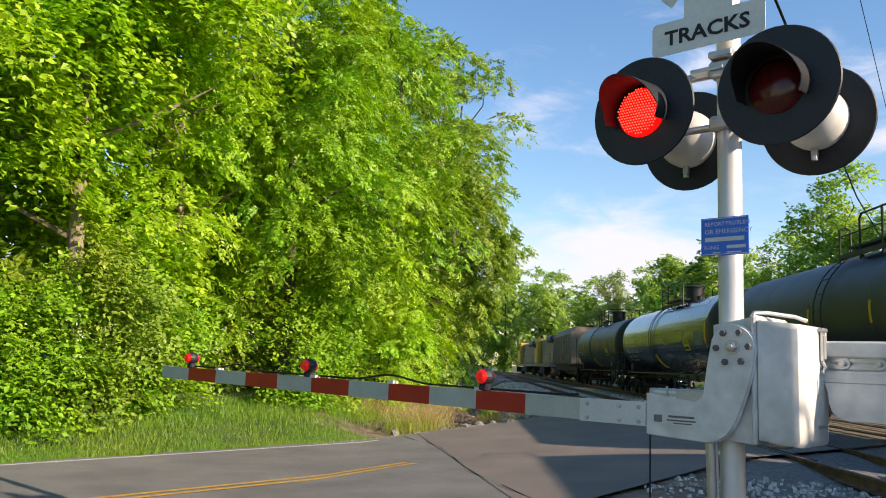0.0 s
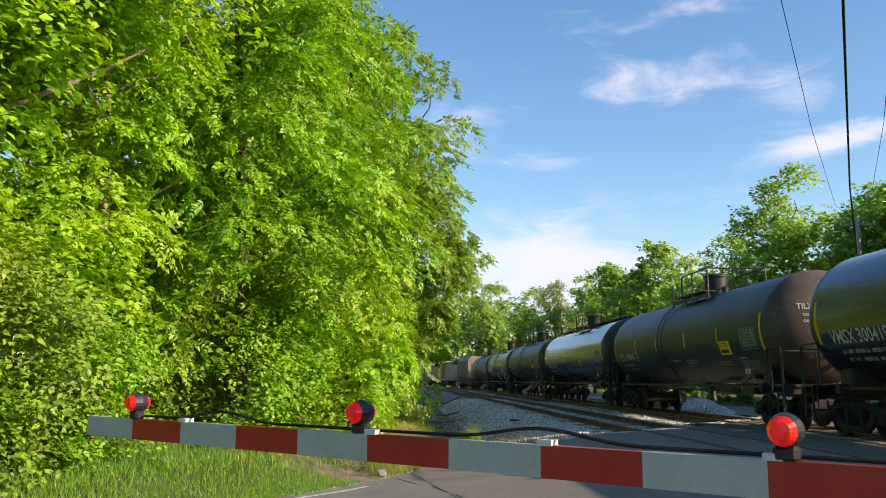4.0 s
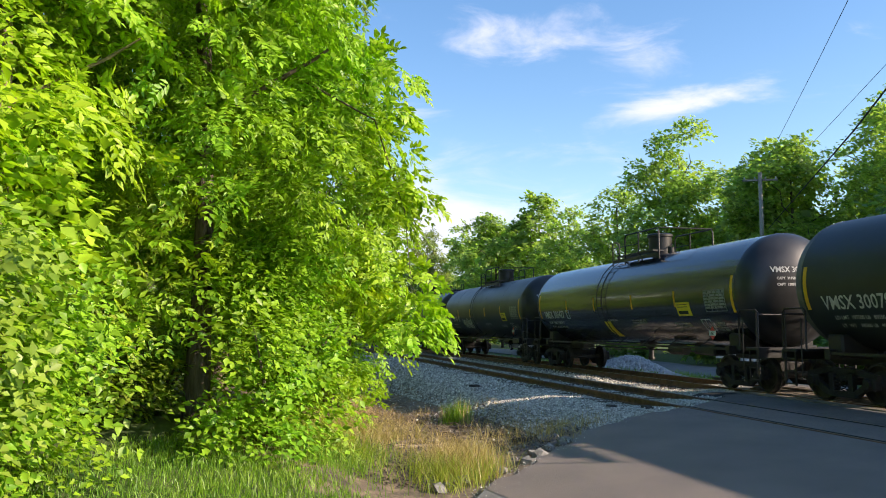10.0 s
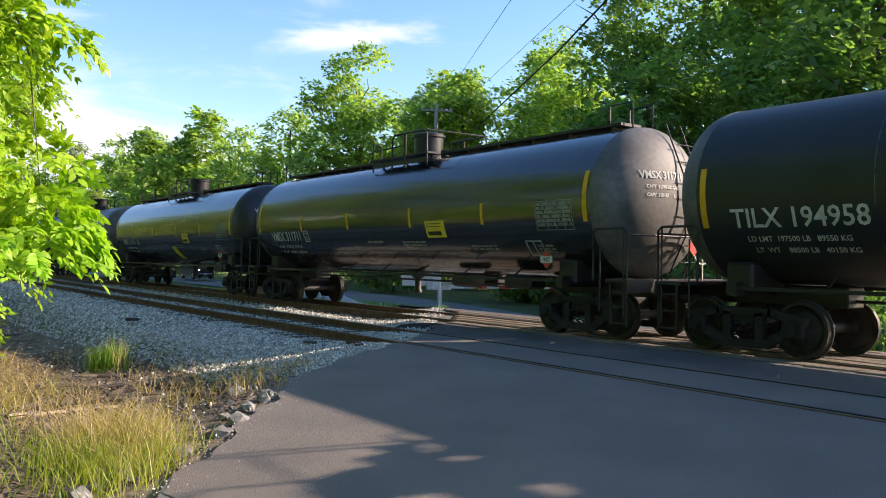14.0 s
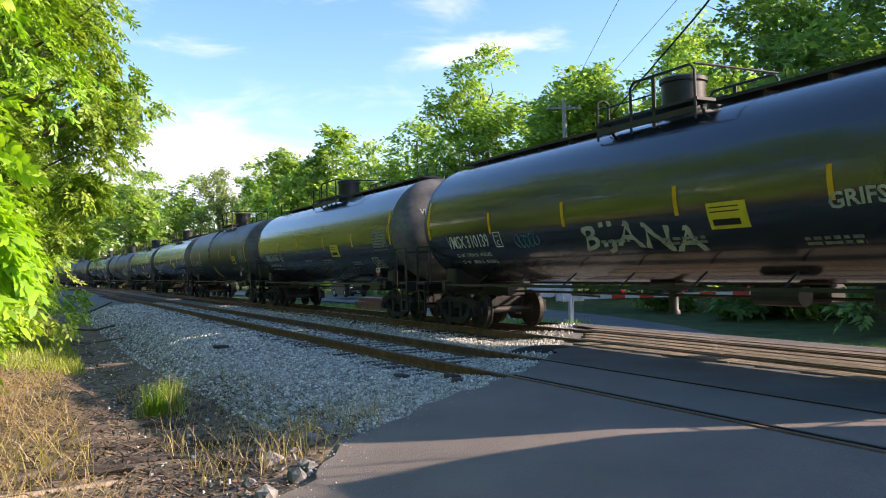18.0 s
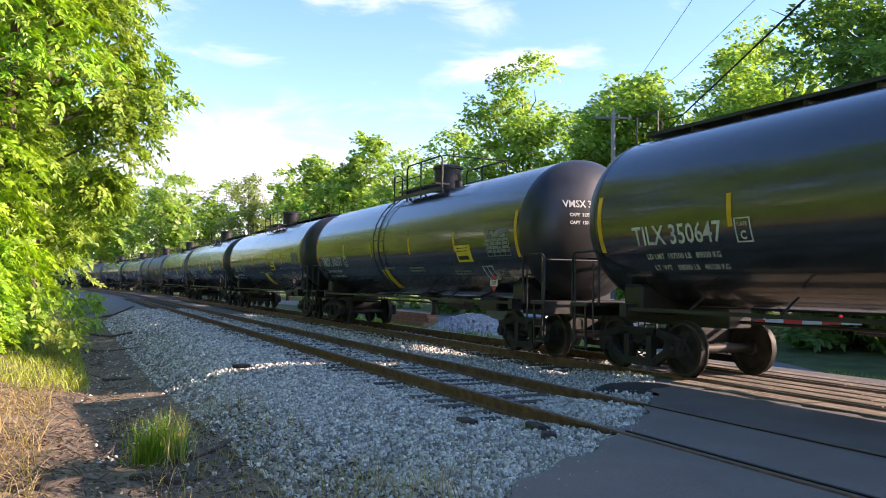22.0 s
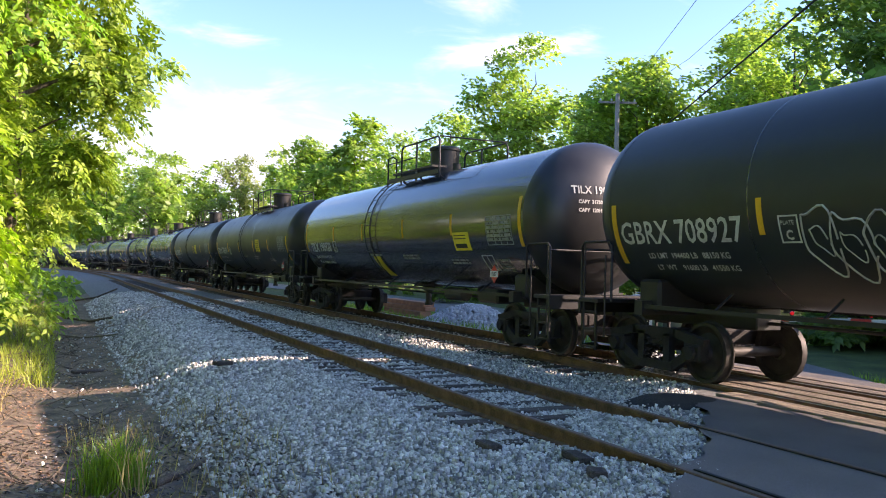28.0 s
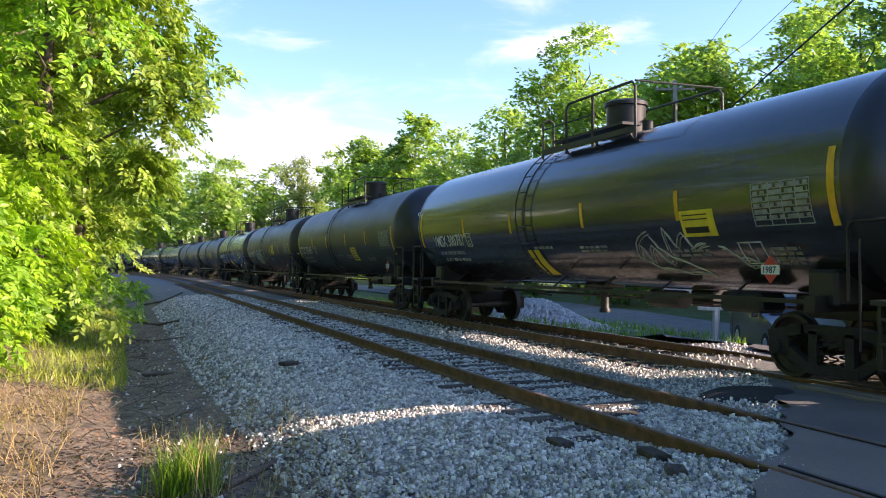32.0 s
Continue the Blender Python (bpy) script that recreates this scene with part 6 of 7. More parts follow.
for k, (x, y, h, r) in enumerate(((-14, 3, 4.5, 2.8), (-17, -2.5, 4.5, 3), (-19, 5, 5, 3.2), (-23, -3, 5, 3.4), (-27, -10, 5, 3.6), (-13, 9, 5, 3), (-22, -9, 4.5, 3), (-30, -2, 6, 4), (-14, 16, 5, 3.2), (-14, 26, 6, 3.6), (-36, -16, 6, 4.5), (-15.5, -5.5, 3.6, 2.2), (-18.5, -10.5, 3.6, 2.4), (-21.5, -16, 4, 2.6))):
    bush(x, y, h, r, 170 + k, LEAF_MID, 0.34, 420, "shady undergrowth inside the woods", group="undergrowth inside the woods")

for k, (q_s, q_n, h, r) in enumerate(((-4.6, -9.8, 1.4, 1.1), (-6.4, -9.1, 1.3, 1.0), (-8.2, -8.6, 1.5, 1.1))):
    x, y = xy(q_s, q_n)
    bush(x, y, h, r, 240 + k, LEAF_MID, 0.13, 260, "low undergrowth in the shade of the trees", group="undergrowth inside the woods", feather=False)

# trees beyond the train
FAR = [(33.5, 64, 23.5, 6.0, LEAF_HAZE), (38, 56, 20, 6.2, LEAF_HAZE), (34, 47, 17.5, 5.2, LEAF_HAZE), (41, 40, 21, 6.5, LEAF_HAZE), (36, 30, 22.5, 6.2, LEAF_DARK), (40, 22, 26, 6.8, LEAF_DARK), (33, 16, 21.5, 6.0, LEAF_DARK), (38, 6, 23, 6.8, LEAF_DARK), (26.5, 9, 19.5, 5.4, LEAF_DARK), (48, -34, 18, 7, LEAF_DARK),
       (47, 50, 22, 7, LEAF_HAZE), (48, 30, 23, 7, LEAF_DARK), (47, 12, 22, 7, LEAF_DARK), (43, 70, 21, 7, LEAF_HAZE),
       (34, 80, 20, 6.2, LEAF_HAZE), (33, 93, 18.5, 5.6, LEAF_HAZE), (32, 105, 20, 6.0, LEAF_HAZE), (30, 118, 19, 5.8, LEAF_HAZE), (31, 132, 20, 6.0, LEAF_HAZE), (13, 164, 17, 7, LEAF_HAZE), (14, 180, 21, 8, LEAF_DARK), (5, 192, 21, 8, LEAF_DARK), (0, 212, 22, 9, LEAF_DARK), (24, 168, 18, 6.5, LEAF_HAZE), (-30, 190, 20, 8, LEAF_DARK), (20, 195, 22, 9, LEAF_DARK), (-14, 205, 23, 9, LEAF_HAZE), (-6, 178, 19, 7, LEAF_HAZE), (8, 215, 25, 9, LEAF_HAZE), (-22, 222, 24, 10, LEAF_HAZE), (24, 19, 12.5, 4.6, LEAF_DARK), (-4, 235, 22, 10, LEAF_DARK), (36, 160, 20, 8, LEAF_HAZE)]
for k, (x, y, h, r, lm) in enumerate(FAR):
    # crowns past 75 m all take the leaf colour with haze mixed in
    lm = LEAF_HAZE if y > 75 else lm
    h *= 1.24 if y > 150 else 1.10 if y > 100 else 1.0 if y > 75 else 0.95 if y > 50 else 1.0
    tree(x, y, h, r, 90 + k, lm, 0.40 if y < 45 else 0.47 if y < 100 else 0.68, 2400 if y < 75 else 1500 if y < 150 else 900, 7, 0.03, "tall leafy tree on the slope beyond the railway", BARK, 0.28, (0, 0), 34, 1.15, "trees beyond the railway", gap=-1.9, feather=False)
tree(24.5, 146, 22, 5.5, 131, LEAF_PALE, 0.42, 1300, 9, 0.20, "thin pale tree with sparse leaves", BARK_PALE, 0.3, (0, 0), 18, 1.1, "trees beyond the railway", feather=False)
for k, (x, y, h, r) in enumerate(((10.6, -6.5, 1.1, 1.5), (10.9, -3, 1.3, 1.6), (10.5, 0.5, 1.2, 1.5), (11.0, 4, 1.3, 1.5), (14, -9, 1.6, 2.2), (13.5, -4, 1.8, 2.2), (14.2, 1, 1.7, 2.3), (15, 6, 2.0, 2.2), (21, 12, 3.0, 3.0), (24, 20, 3.5, 3.2), (25, 30, 4, 4), (24, 42, 4.5, 4.5), (22, 56, 5, 5), (22, 72, 5, 5))):
    bush(x, y, h, r, 140 + k, LEAF_DARK, 0.16 if k < 4 else 0.20 if k < 8 else 0.4, 500, "green undergrowth beyond the railway", group="undergrowth beyond the railway")

# the bare dead tree and hanging branches in the distance
dead = thing("dead_tree", "bare dead tree among the far woods", "tree", at=pose(12, 170, -1))
dg = limbs(Geo(), (0, 0, 0), 17, 6, random.Random(5), 12, 0.35)
for k in range(26):
    rr = random.Random(k)
    a, z = rr.uniform(0, 6.28), rr.uniform(9, 17)
    dg.tube([(0, 0, z - 1), (1.5 * math.cos(a), 1.5 * math.sin(a), z + 0.6), (3 * math.cos(a + 0.3), 3 * math.sin(a + 0.3), z + 2.2)], [0.12, 0.07, 0.03], 4)
part("trunk", dg, BARK_PALE, dead)

# ---- utility pole and overhead wires ----
pole = thing("utility_pole", "weathered wooden utility pole with a crossarm", "utility pole", at=pose(29.2, 44.2, -0.6))
part("pole", Geo().lathe([(0.20, 0), (0.14, 14.3), (0.12, 14.35)], "z", 12), POLE_W, pole, smooth=40)
part("crossarm", Geo().box((0, 0, 13.75), (2.6, 0.12, 0.14), (0, 0, -25), 0.01), POLE_W, pole)
for k in (-1.15, -0.4, 0.4, 1.15):
    part("insulator", Geo().lathe([(0.05, 13.82), (0.07, 13.9), (0.04, 14.0)], "z", 8, (k * math.cos(radians(25)), -k * math.sin(radians(25)), 0)), GALV, pole)

for nm, lab, r, pts in (("power_wire", "thick black overhead power cable", 0.028, [(29.6, 44, 9.3), (19, 27, 8.2), (9.1, 10, 7.8), (-2.2, -10, 8.3), (-13.5, -30, 9.6)]),
                        ("power_wire", "thin dark overhead power wire", 0.010, [(28.9, 43.9, 13.5), (18, 27, 10.9), (7.9, 10, 9.9), (-3.7, -10, 9.4), (-15.0, -30, 10.2)]),
                        ("power_wire", "thin dark overhead power wire", 0.010, [(30.2, 44.3, 13.5), (20, 27, 11.1), (10.5, 10, 10.1), (-1.0, -10, 9.8), (-12.5, -30, 10.6)])):
    solid(nm, Geo().tube(pts, r, 6), CABLE, lab, "wire", "overhead wires", smooth=60)



# ---- far side of the crossing: waiting car, gravel heap, lumber ----
def waiting_car(x, y, z, yaw):
    t = thing("car", "grey crossover car waiting with headlights on", "car", at=pose(x, y, z, 0, 0, yaw))
    # profile in (length, height), nose at +y
    side = [(-2.35, 0.45), (-2.38, 0.85), (-2.28, 1.10), (-2.15, 1.20), (-1.75, 1.66), (-1.2, 1.72), (-0.2, 1.72), (0.35, 1.64), (1.05, 1.15), (1.9, 1.02), (2.28, 0.90), (2.36, 0.62), (2.32, 0.35), (1.95, 0.26), (-2.0, 0.26)]
    g = Geo()
    n = len(side)
    for x0, k in ((-0.93, 0.94), (-0.80, 1.0), (0.80, 1.0), (0.93, 0.94)):
        for (yy, zz) in side:
            top = max(0, (zz - 1.0) / 0.72)
            g.v.append((x0 * (1 - 0.20 * top), yy * (k if abs(yy) > 2 else 1), 0.9 + (zz - 0.9) * (k if zz > 0.9 else 1)))
    for j in range(3):
        for i in range(n):
            a, b = j * n + i, j * n + (i + 1) % n
            g.f.append((a, b, b + n, a + n))
    g.f += [tuple(range(n)), tuple(range(3 * n, 4 * n))]
    body = part("body", g, CAR_GREY, t, "metallic grey body", 35)
    part("windscreen", Geo().prism([(0.42, 1.585), (1.02, 1.16), (1.06, 1.20), (0.46, 1.62)], "x", -0.66, 0.66), GLASS_D, t)
    for sx in (-1, 1):
        part("side_window", Geo().box((sx * 0.845, -0.65, 1.40), (0.03, 2.1, 0.36), (0, sx * -14, 0), 0.01), GLASS_D, t)
        part("headlight", Geo().box((sx * 0.68, 2.22, 0.86), (0.36, 0.16, 0.10), (0, 0, sx * -18), 0.02), HEADLIGHT, t, "lit white headlight")
        part("mirror", Geo().box((sx * 1.0, 0.75, 1.15), (0.18, 0.12, 0.14), None, 0.03), CAR_GREY, t)
        for yy in (-1.4, 1.42):
            w = part("wheel", Geo().lathe([(0.20, -0.11), (0.34, -0.11), (0.36, -0.06), (0.36, 0.06), (0.34, 0.11), (0.20, 0.11)], "x", 24, (sx * 0.82, yy, 0.36)), RUBBER, t, "black tyre", 40)
            part("rim", Geo().lathe([(0.0, -0.115), (0.19, -0.115), (0.23, -0.10), (0.23, 0.10), (0.19, 0.115), (0.0, 0.115)], "x", 10, (sx * 0.825, yy, 0.36)), GALV, w)
    part("grille", Geo().box((0, 2.33, 0.66), (1.15, 0.06, 0.30), None, 0.04), CAR_BLACK, t, "black grille")
    part("grille_bar", Geo().box((0, 2.355, 0.56), (1.2, 0.04, 0.04), None, 0.01).box((0, 2.34, 0.80), (0.16, 0.05, 0.10), None, 0.03), GALV, t)
    part("bumper", Geo().box((0, 2.28, 0.36), (1.7, 0.16, 0.18), None, 0.05), CAR_BLACK, t)
    part("number_plate", Geo().box((0, 2.38, 0.48), (0.30, 0.02, 0.15)), SIGN_W, t)
    part("plate_bar", Geo().box((0, 2.392, 0.48), (0.22, 0.004, 0.06)), CABLE, t)
    part("roof_rail", Geo().tube([(-0.62, -1.5, 1.74), (-0.62, 0.1, 1.76)], 0.02, 5).tube([(0.62, -1.5, 1.74), (0.62, 0.1, 1.76)], 0.02, 5), CAR_BLACK, t)
    return t


HEADLIGHT = mat("headlight_lit", (1, 1, 1), (0.9, 0.95, 1), 0.2, emit=1.0)
CAR = waiting_car(12.4, 17.1, -1.0, 150)


def stones(n, place, r0, r1, rng, fine=True):
    """Broken stones: rough convex lumps at the places given."""
    if fine:
        ph = (1 + 5**0.5) / 2
        base = unit(np.array([(-1, ph, 0), (1, ph, 0), (-1, -ph, 0), (1, -ph, 0), (0, -1, ph), (0, 1, ph), (0, -1, -ph), (0, 1, -ph), (ph, 0, -1), (ph, 0, 1), (-ph, 0, -1), (-ph, 0, 1)], float))
        tri = np.array([(0, 11, 5), (0, 5, 1), (0, 1, 7), (0, 7, 10), (0, 10, 11), (1, 5, 9), (5, 11, 4), (11, 10, 2), (10, 7, 6), (7, 1, 8), (3, 9, 4), (3, 4, 2), (3, 2, 6), (3, 6, 8), (3, 8, 9), (4, 9, 5), (2, 4, 11), (6, 2, 10), (8, 6, 7), (9, 8, 1)])
    else:
        base = 0.72 * np.array([(-1, -1, -1), (1, -1, -1), (1, 1, -1), (-1, 1, -1), (-0.8, -0.8, 0.9), (0.8, -0.8, 0.9), (0.8, 0.8, 0.9), (-0.8, 0.8, 0.9)], float)
        tri = np.array([(0, 1, 5), (0, 5, 4), (1, 2, 6), (1, 6, 5), (2, 3, 7), (2, 7, 6), (3, 0, 4), (3, 4, 7), (4, 5, 6), (4, 6, 7)])
    m = len(base)
    r = rng.uniform(r0, r1, (n, 1, 1)) * rng.uniform(0.55, 1.25, (n, 1, 3))
    v = base[None] * rng.uniform(0.62, 1.25, (n, m, 1)) * r
    a = rng.uniform(0, 2 * math.pi, n)
    b = rng.uniform(-0.6, 0.6, n)
    x, y, z = v[..., 0], v[..., 1], v[..., 2]
    y, z = y * np.cos(b)[:, None] - z * np.sin(b)[:, None], y * np.sin(b)[:, None] + z * np.cos(b)[:, None]
    x, y = x * np.cos(a)[:, None] - y * np.sin(a)[:, None], x * np.sin(a)[:, None] + y * np.cos(a)[:, None]
    v = np.stack([x, y, z], -1) + place[:, None]
    return v.reshape(-1, 3), (np.arange(n)[:, None, None] * m + tri[None]).reshape(-1, 3)


def off_road(x, y, gap=0.0):
    s, n = sn(x, y)
    return (n < road_left(s) - gap) | (n > road_right(s) + gap)


def scatter(n, x0, x1, y0, y1, rng):
    x, y = rng.uniform(x0, x1, n), rng.uniform(y0, y1, n)
    ok = off_road(x, y) & (np.abs(x) > 0.055) & (np.abs(x - 1.505) > 0.055) & (np.abs(x - 4.1) > 0.06) & (np.abs(x - 5.6) > 0.06)
    return x[ok], y[ok]


vv, ff, o = [], [], 0
srng = np.random.default_rng(17)
for n, x0, x1, y0, y1, r0, r1, fine in ((19000, -3.3, 1.5, 1.2, 6, 0.011, 0.030, False), (27000, -3.3, 1.5, 6, 13, 0.014, 0.036, False), (14000, -3.3, 1.5, 13, 26, 0.024, 0.050, False), (8000, -3.3, 1.5, 26, 48, 0.04, 0.072, False), (8000, 1.5, 4.1, 5, 16, 0.014, 0.030, False), (5500, 1.5, 4.1, 16, 40, 0.028, 0.050, False), (3000, 4.1, 7.2, 9, 30, 0.022, 0.042, False), (5000, -3.0, 1.6, -22, -9, 0.02, 0.045, False), (4200, -4.9, -3.0, 1.5, 30, 0.012, 0.04, False)):
    x, y = scatter(n, x0, x1, y0, y1, srng)
    keep = srng.random(len(x)) < np.clip((x + 3.6) / 1.1, 0.15, 1) if x0 < -2 else np.ones(len(x), bool)
    x, y = x[keep], y[keep]
    z = ground_z(x, y) + srng.uniform(-0.005, 0.03, len(x))
    v, f = stones(len(x), np.stack([x, y, z], -1), r0, r1, srng, fine)
    vv.append(v); ff.append(f + o); o += len(v)
tagged(new("ballast", fast_mesh("ballast", np.concatenate(vv), np.concatenate(ff), STONE)), "broken grey stone ballast round the tracks", "ballast", kind="stuff")
# crumbs of stone along the asphalt's edge
s_ = srng.uniform(-8, 4, 700)
n_ = road_left(s_) + np.abs(srng.normal(0, 0.22, 700)) - 0.15
x, y = xy(s_, n_)
v, f = stones(len(x), np.stack([x, y, road_z(x) + 0.004], -1), 0.004, 0.010, srng, False)
tagged(new("grit", fast_mesh("grit", v, f, STONE)), "loose grit along the edge of the asphalt", "grit", kind="stuff")
# pale broken rocks along the asphalt's edge
for k in range(28):
    rr = random.Random(400 + k)
    s_k = -5.0 + 5.6 * (k + rr.random()) / 28
    r = rr.uniform(0.05, 0.09) if k % 3 else rr.uniform(0.10, 0.16)
    x, y = xy(s_k, float(road_left(s_k)) - 0.10 - rr.random() ** 1.5 * 0.75)
    bm = bmesh.new()
    bmesh.ops.create_icosphere(bm, subdivisions=1, radius=r)
    for vt in bm.verts:
        vt.co *= 1 + 0.5 * noise.noise(vt.co * (1.1 / r) + Vector((k * 3.1, 0, 0)))
        vt.co.z = max(vt.co.z, -0.4 * r) * 0.75
    me = bpy.data.meshes.new("rock")
    bm.to_mesh(me); bm.free()
    me.materials.append(ROCK_M)
    ob = new("rock", me)
    ob.matrix_basis = pose(x, y, float(ground_z(x, y)) + r * 0.22, rr.uniform(-15, 15), rr.uniform(-15, 15), k * 47)
    tagged(ob, "pale angular rock at the edge of the asphalt" if r > 0.1 else "small grey broken rock at the asphalt's edge", "rock", "rocks by the road")
# heap of white gravel beyond the train
hx = srng.normal(0, 1.5, 2600); hy = srng.normal(0, 2.1, 2600)
hz = 1.15 * np.exp(-(hx**2) / 3.2 - hy**2 / 6.5) - 0.9
v, f = stones(2600, np.stack([9.6 + hx, 27.0 + hy, hz], -1), 0.05, 0.11, srng, False)
gp = thing("gravel_heap", "heap of pale gravel beyond the tracks", "gravel heap")
part("heap_core", Geo().lathe([(2.9, -0.95), (1.6, -0.35), (0.6, 0.08), (0.0, 0.2)], "z", 20, (9.6, 27.0, 0)), GRAVEL_W, gp, smooth=60)
tagged(part("gravel", fast_mesh("gravel", v, f, GRAVEL_W), None, gp), kind="stuff")
lum = thing("lumber_stack", "stack of orange-brown timbers beyond the tracks", "lumber")
for k in range(5):
    part("timber", Geo().box((9.3 + 0.1 * k, 33.0 + 0.06 * k, -0.75 + 0.2 * k), (0.5, 4.2, 0.18), (0, 0, 4 * (k % 2)), 0.01), BRICK_O, lum)


# ---- grass, weeds, litter ----
def blades(x, y, z, h, w, rng, lean=0.35):
    n = len(x)
    a = rng.uniform(0, 2 * math.pi, n)
    hh = h * rng.uniform(0.5, 1.2, n)
    lx, ly = lean * hh * rng.normal(size=n), lean * hh * rng.normal(size=n)
    dx, dy = np.cos(a) * w / 2, np.sin(a) * w / 2
    v = np.stack([np.stack([x - dx, y - dy, z], -1), np.stack([x + dx, y + dy, z], -1), np.stack([x + lx * 0.35 + dx * 0.7, y + ly * 0.35 + dy * 0.7, z + hh * 0.6], -1), np.stack([x + lx * 0.35 - dx * 0.7, y + ly * 0.35 - dy * 0.7, z + hh * 0.6], -1), np.stack([x + lx, y + ly, z + hh * 0.98], -1)], 1)
    i = (np.arange(n) * 5)[:, None]
    return v.reshape(-1, 3), np.concatenate([i + [0, 1, 2], i + [0, 2, 3], i + [3, 2, 4]])


grng = np.random.default_rng(5)


def grass(name, label, n, place, h, w, material, kind="stuff", lean=0.35):
    x, y = place(n)
    clear = off_road(x, y, 0.08)
    x, y = x[clear], y[clear]
    v, f = blades(x, y, ground_z(x, y) - 0.01, h, w, grng, lean)
    return tagged(new(name, fast_mesh(name, v, f, material)), label, "grass", kind=kind)


def verge(n, s0, s1, n0, n1):
    s = grng.uniform(s0, s1, n)
    q = grng.uniform(0, 1, n) ** 1.3
    return xy(s, road_left(s) - n0 - q * (n1 - n0))


def blob(n, cx, cy, rx, ry):
    return cx + rx * grng.normal(size=n), cy + ry * grng.normal(size=n)


grass("verge_grass", "sunlit green grass on the road verge", 44000, lambda n: verge(n, -20, -6.1, 0.10, 3.9), 0.11, 0.011, GRASS_G)
grass("verge_grass_tall", "taller seeding grass under the trees", 4200, lambda n: verge(n, -18, -6.4, 1.4, 4.0), 0.20, 0.011, GRASS_G)
grass("verge_grass_far", "rough grass on the verge", 9000, lambda n: verge(n, -48, -20, 0.2, 5), 0.4, 0.03, GRASS_G)
grass("bank_grass", "sunlit yellow-green grass along the foot of the bank", 5200, lambda n: (grng.uniform(-7.0, -4.7, n), grng.uniform(17, 46, n)), 0.34, 0.022, GRASS_STALK, lean=0.5)
grass("verge_tufts", "green grass under the hanging bough", 2600, lambda n: blob(n, -8.0, 0.5, 0.45, 0.9), 0.22, 0.010, GRASS_G, lean=0.5)
grass("dry_grass", "tall straw-coloured grass by the asphalt", 1500, lambda n: blob(n, -5.98, 0.30, 0.28, 0.46), 0.52, 0.007, GRASS_DRY, lean=0.5)
grass("green_stalks", "long yellow-green grass among the dry stalks", 1100, lambda n: blob(n, -6.20, -0.25, 0.34, 0.42), 0.36, 0.008, GRASS_STALK, lean=0.5)
grass("green_stalks_bank", "yellow-green grass at the foot of the trees", 2200, lambda n: blob(n, -8.1, 1.2, 0.5, 0.8), 0.32, 0.009, GRASS_STALK, lean=0.5)
grass("dry_grass_edge", "dry brush at the foot of the bank", 900, lambda n: blob(n, -7.1, 3.4, 0.5, 0.9), 0.42, 0.008, GRASS_DRY, lean=0.9)
grass("dry_weeds", "scattered dry weeds on the bare earth", 700, lambda n: (grng.uniform(-4.6, -2.4, n), grng.uniform(2.2, 12, n)), 0.28, 0.009, GRASS_DRY, lean=0.6)
grass("dry_weeds_bank", "matted dry stalks on the bank", 1700, lambda n: (grng.uniform(-7.5, -5.4, n), grng.uniform(3, 16, n)), 0.38, 0.011, GRASS_DRY, lean=1.1)
for k, (cx, cy, hh, m_) in enumerate(((-4.10, 7.75, 0.62, GRASS_G), (-4.30, 7.9, 0.5, GRASS_G), (-4.02, 7.7, 0.72, GRASS_DRY))):
    nb = 200 if m_ is GRASS_G else 40
    x, y = blob(nb, 0, 0, 0.10, 0.12)
    v, f = blades(x, y, 0 * x, hh, 0.012, grng, 0.22)
    ob = tagged(new("grass_tuft", fast_mesh("grass_tuft", v, f, m_)), "tuft of long grass on the bare earth", "grass tuft", "grass tufts by the track")
    ob.matrix_basis = pose(cx, cy, float(ground_z(cx, cy)) - 0.02)
# far-side grass
grass("far_grass", "sunlit grass strip beyond the tracks", 12000, lambda n: (grng.uniform(7.5, 14.5, n), grng.uniform(-16, 15, n)), 0.24, 0.022, GRASS_G)
grass("far_grass_north", "grass beyond the far road edge", 5000, lambda n: (grng.uniform(7.6, 14, n), grng.uniform(20, 45, n)), 0.4, 0.035, GRASS_G)
# dead leaves and twigs on the bare ground
lx, ly = grng.uniform(-8.2, -3.2, 8500), grng.uniform(1.5, 36, 8500)
keep = off_road(lx, ly, 0.2)
lx, ly = lx[keep], ly[keep]
v, f = leaves(np.stack([lx, ly, ground_z(lx, ly) + 0.012], -1), np.tile(np.array([0.0, 0, 1.0]), (len(lx), 1)), 0.07, grng, 0.6, 0.0, 0.35)
LITTER = leaf_mat("dead_leaves", (0.28, 0.17, 0.09), (0.12, 0.075, 0.045), 0.1)
tagged(new("leaf_litter", fast_mesh("leaf_litter", v, f, LITTER)), "brown dead leaves on the bare earth", "leaf litter", kind="stuff")
tv, tf, o = [], [], 0
for k in range(650):
    rr = random.Random(k)
    x, y, a, L_ = rr.uniform(-7.2, -4.0), rr.uniform(1.8, 30), rr.uniform(0, 3.14), rr.uniform(0.15, 0.7)
    if not off_road(x, y, 0.3):
        continue
    z = float(ground_z(x, y)) + 0.01
    g = Geo().tube([(x, y, z), (x + L_ * 0.5 * math.cos(a), y + L_ * 0.5 * math.sin(a), z + rr.uniform(0.02, 0.12)), (x + L_ * math.cos(a + 0.2), y + L_ * math.sin(a + 0.2), z + rr.uniform(0, 0.16))], [0.010, 0.008, 0.003], 4)
    tv += g.v; tf += [[i + o for i in q] for q in g.f]; o = len(tv)
tw = Geo(); tw.v, tw.f = tv, [tuple(q) for q in tf]
solid("twigs", tw, BARK, "fallen dry twigs on the bare earth", "twigs", kind="stuff")
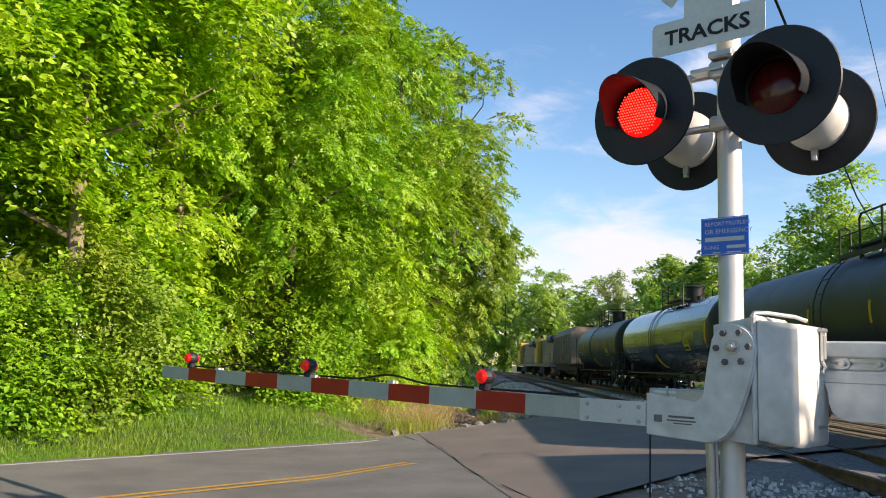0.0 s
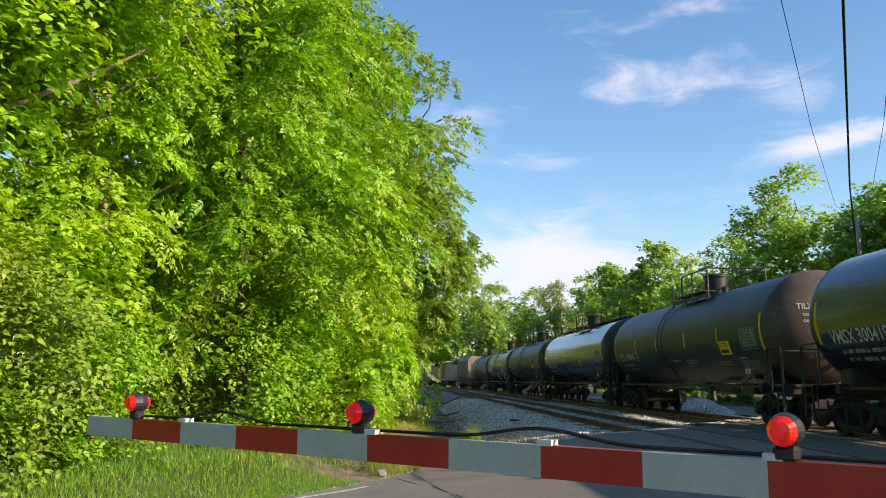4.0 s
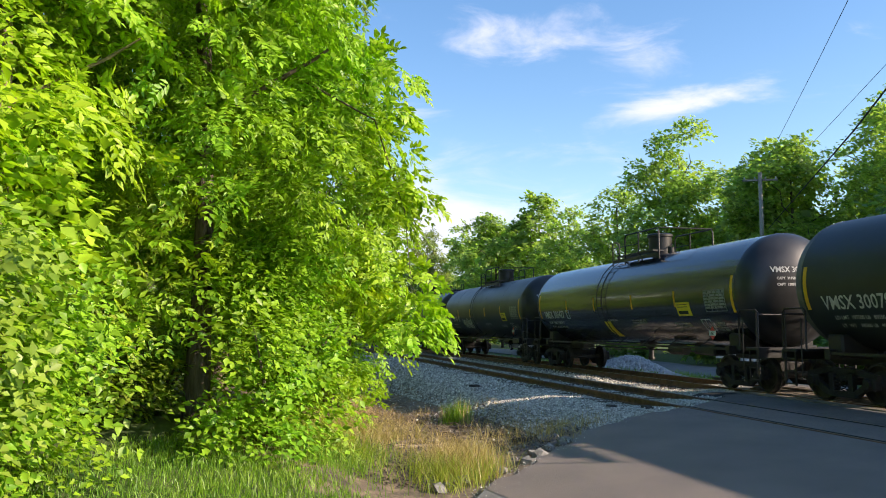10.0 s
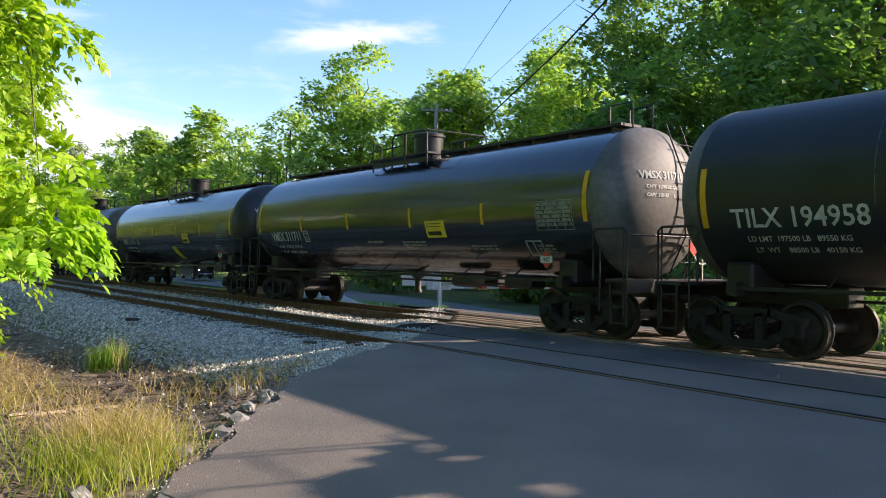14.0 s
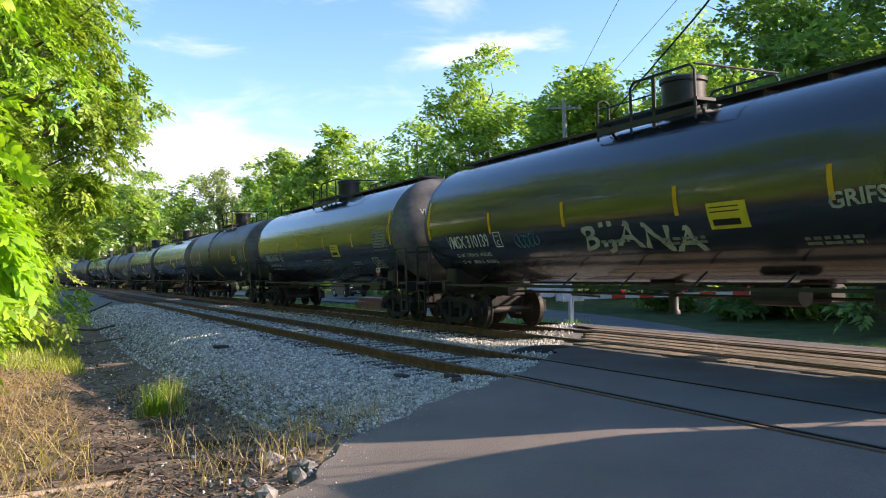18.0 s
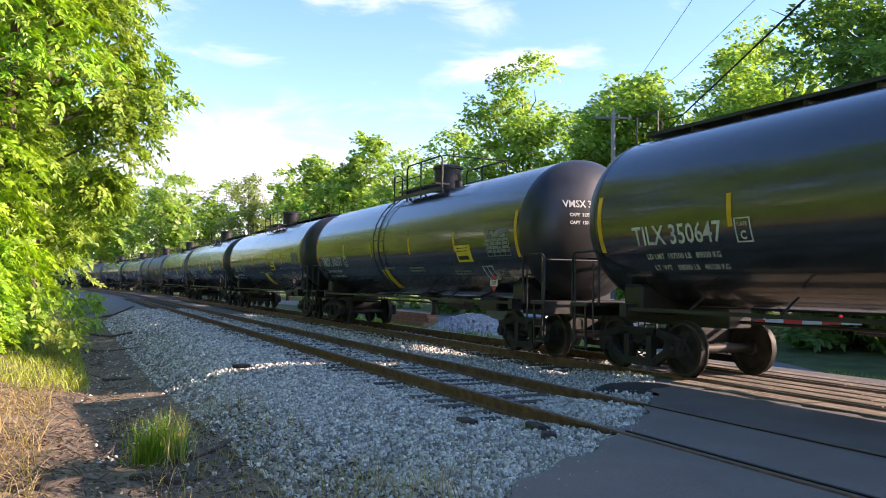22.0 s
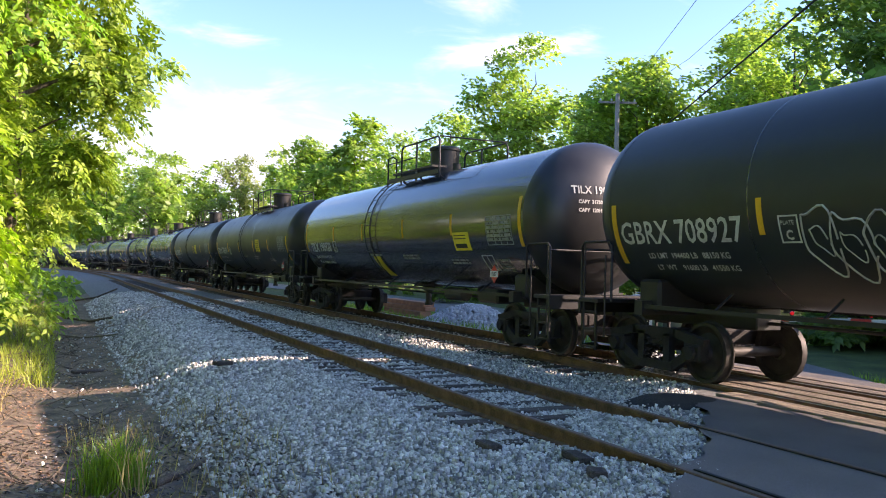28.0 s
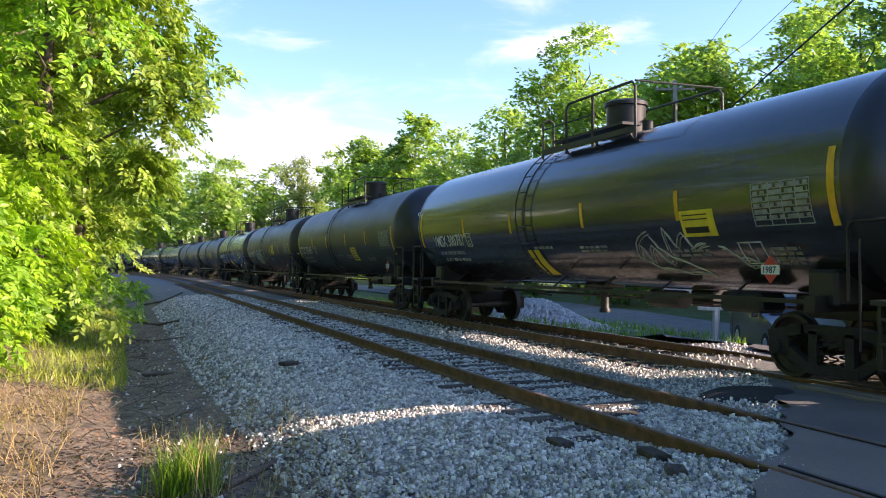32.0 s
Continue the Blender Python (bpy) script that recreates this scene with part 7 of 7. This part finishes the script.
for pts, r, m_, lab in (([(-4.9, 31.2), (-3.9, 28.6), (-2.9, 27.0), (-1.6, 29.5), (0.0 - 0.9, 33.0)], 0.035, BARK_PALE, "pale fallen branch on the ballast shoulder"),
                        ([(-4.3, 38.5), (-3.4, 35.0), (-2.7, 33.0)], 0.06, BARK, "dark fallen branch beside the ditch"),
                        ([(-3.7, 52.0), (-2.6, 49.0), (-1.6, 48.0)], 0.06, BARK, "dark fallen branch beside the ditch"),
                        ([(-3.85, 7.75), (-3.5, 8.15), (-3.2, 8.55)], 0.05, BARK, "short weathered log on the ballast edge"),
                        ([(-6.4, 3.2), (-5.9, 3.9), (-5.5, 4.9)], 0.045, BARK, "fallen branch at the foot of the bank"),
                        ([(-6.6, 2.6), (-6.0, 2.9), (-5.2, 3.1)], 0.04, BARK_PALE, "fallen branch at the foot of the bank")):
    g = Geo().tube([(x, y, float(ground_z(x, y)) + r * 0.7) for x, y in pts], [r * (1 - 0.12 * i) for i in range(len(pts))], 7)
    solid("fallen_branch", g, m_, lab, "branch", "fallen branches", smooth=60)
# bark, chips and rotten wood on the bare ground beside the ballast
dx_, dy_ = grng.uniform(-7.8, -2.4, 11000), -0.8 + 12 * grng.uniform(0, 1, 11000) ** 1.2
keep = off_road(dx_, dy_, 0.12)
dx_, dy_ = dx_[keep], dy_[keep]
v, f = leaves(np.stack([dx_, dy_, ground_z(dx_, dy_) + 0.02], -1), np.tile(np.array([0.0, 0, 1.0]), (len(dx_), 1)), 0.075, grng, 0.40, 0.0, 0.5)
CHIPS = leaf_mat("rotten_bark", (0.085, 0.065, 0.05), (0.025, 0.02, 0.017), 0.02)
tagged(new("bark_chips", fast_mesh("bark_chips", v, f, CHIPS)), "dark rotten bark and chips on the bare earth", "wood debris", kind="stuff")
for k in range(16):
    rr = random.Random(700 + k)
    x, y = rr.uniform(-5.6, -3.6), rr.uniform(3.0, 7.5)
    if off_road(x, y, 0.4):
        solid("wood_piece", Geo().box((0, 0, 0.03), (rr.uniform(0.3, 0.8), rr.uniform(0.06, 0.14), 0.06), None, 0.01), TIE, "rotten grey piece of timber half buried in the earth", "wood piece", "rotten timber pieces", at=pose(x, y, float(ground_z(x, y)) - 0.005, rr.uniform(-5, 5), rr.uniform(-5, 5), rr.uniform(-30, 30)))
grass("grey_weeds", "thin grey-brown dead weeds between earth and ballast", 380, lambda n: (grng.uniform(-4.6, -2.2, n), 1.8 + 3.5 * grng.uniform(0, 1, n)), 0.34, 0.010, GRASS_DRY, lean=0.5)
# loose pieces of old ties on the ballast
for x, y, a, L_, lab in ((-0.35, 5.62, 78, 0.42, 0), (-0.62, 4.95, 60, 0.22, 0), (-3.95, 19.9, 20, 0.8, 0), (-2.0, 14.2, 40, 0.4, 0), (-0.75, 6.6, 85, 0.35, 0)):
    solid("tie_fragment", Geo().box((0, 0, 0.03), (L_, 0.16, 0.07), None, 0.012), TIE, "broken grey piece of an old tie", "tie fragment", "tie fragments", at=pose(x, y, float(ground_z(x, y)) + 0.01, 3, 2, a))
# black heap of spilled asphalt beside the far rail
SPILL = mat("black_asphalt", (0.035, 0.035, 0.036), (0.02, 0.02, 0.02), 0.9, scale=6, bump=0.8, bscale=60)
spill = solid("asphalt_spill", Geo().lathe([(1.10, -0.26), (0.92, -0.13), (0.62, -0.01), (0.3, 0.03), (0.0, 0.035)], "z", 16), SPILL, "black ramp of spilled asphalt at the end of the crossing", "asphalt spill", kind="structure", smooth=60)
spill.matrix_basis = pose(2.82, 7.70, -0.03, 0, 0, 40)


# ---- what moves ----
def motions():
    times = [k * 1.0 for k in range(33)]
    for ob, off in TRAIN:
        walk(ob, [(t, vehicle_pose(train_at(t) + off)) for t in times])
    # the grey car comes up the far road and stops at the gate
    way = [(0, 19.5, 75.0, 181), (19.0, 19.4, 62.0, 180), (20.5, 17.6, 45.0, 170), (21.5, 15.4, 36.0, 168), (22.5, 13.9, 28.0, 168), (23.3, 13.0, 22.8, 169), (24.0, 12.46, 19.35, 167), (24.6, 12.4, 18.0, 160), (25.3, 12.46, 17.35, 154), (32, 12.46, 17.35, 153)]
    walk(CAR, [(t, pose(x, y, -0.93 + 0.004 * (y - 17), 0, 0, a)) for t, x, y, a in way])
    # wheels roll: all alike turn by the train's way, so that they share their keys
    rolled = {}
    for ob, off in TRAIN:
        for w in ob.children_recursive:
            if not w.name.startswith("wheelset"):
                continue
            key = round(w.location.y, 2)
            if key not in rolled:
                rows = [(k / 30, pose(0, key, 0.457, -math.degrees((train_at(k / 30) - train_at(0)) / 0.457))) for k in range(0, 961)]
                walk(w, rows)
                rolled[key] = w.animation_data.action
            else:
                w.rotation_mode = "QUATERNION"
                w.animation_data_create()
                w.animation_data.action = rolled[key]
                w.animation_data.action_slot = rolled[key].slots[0]


motions()
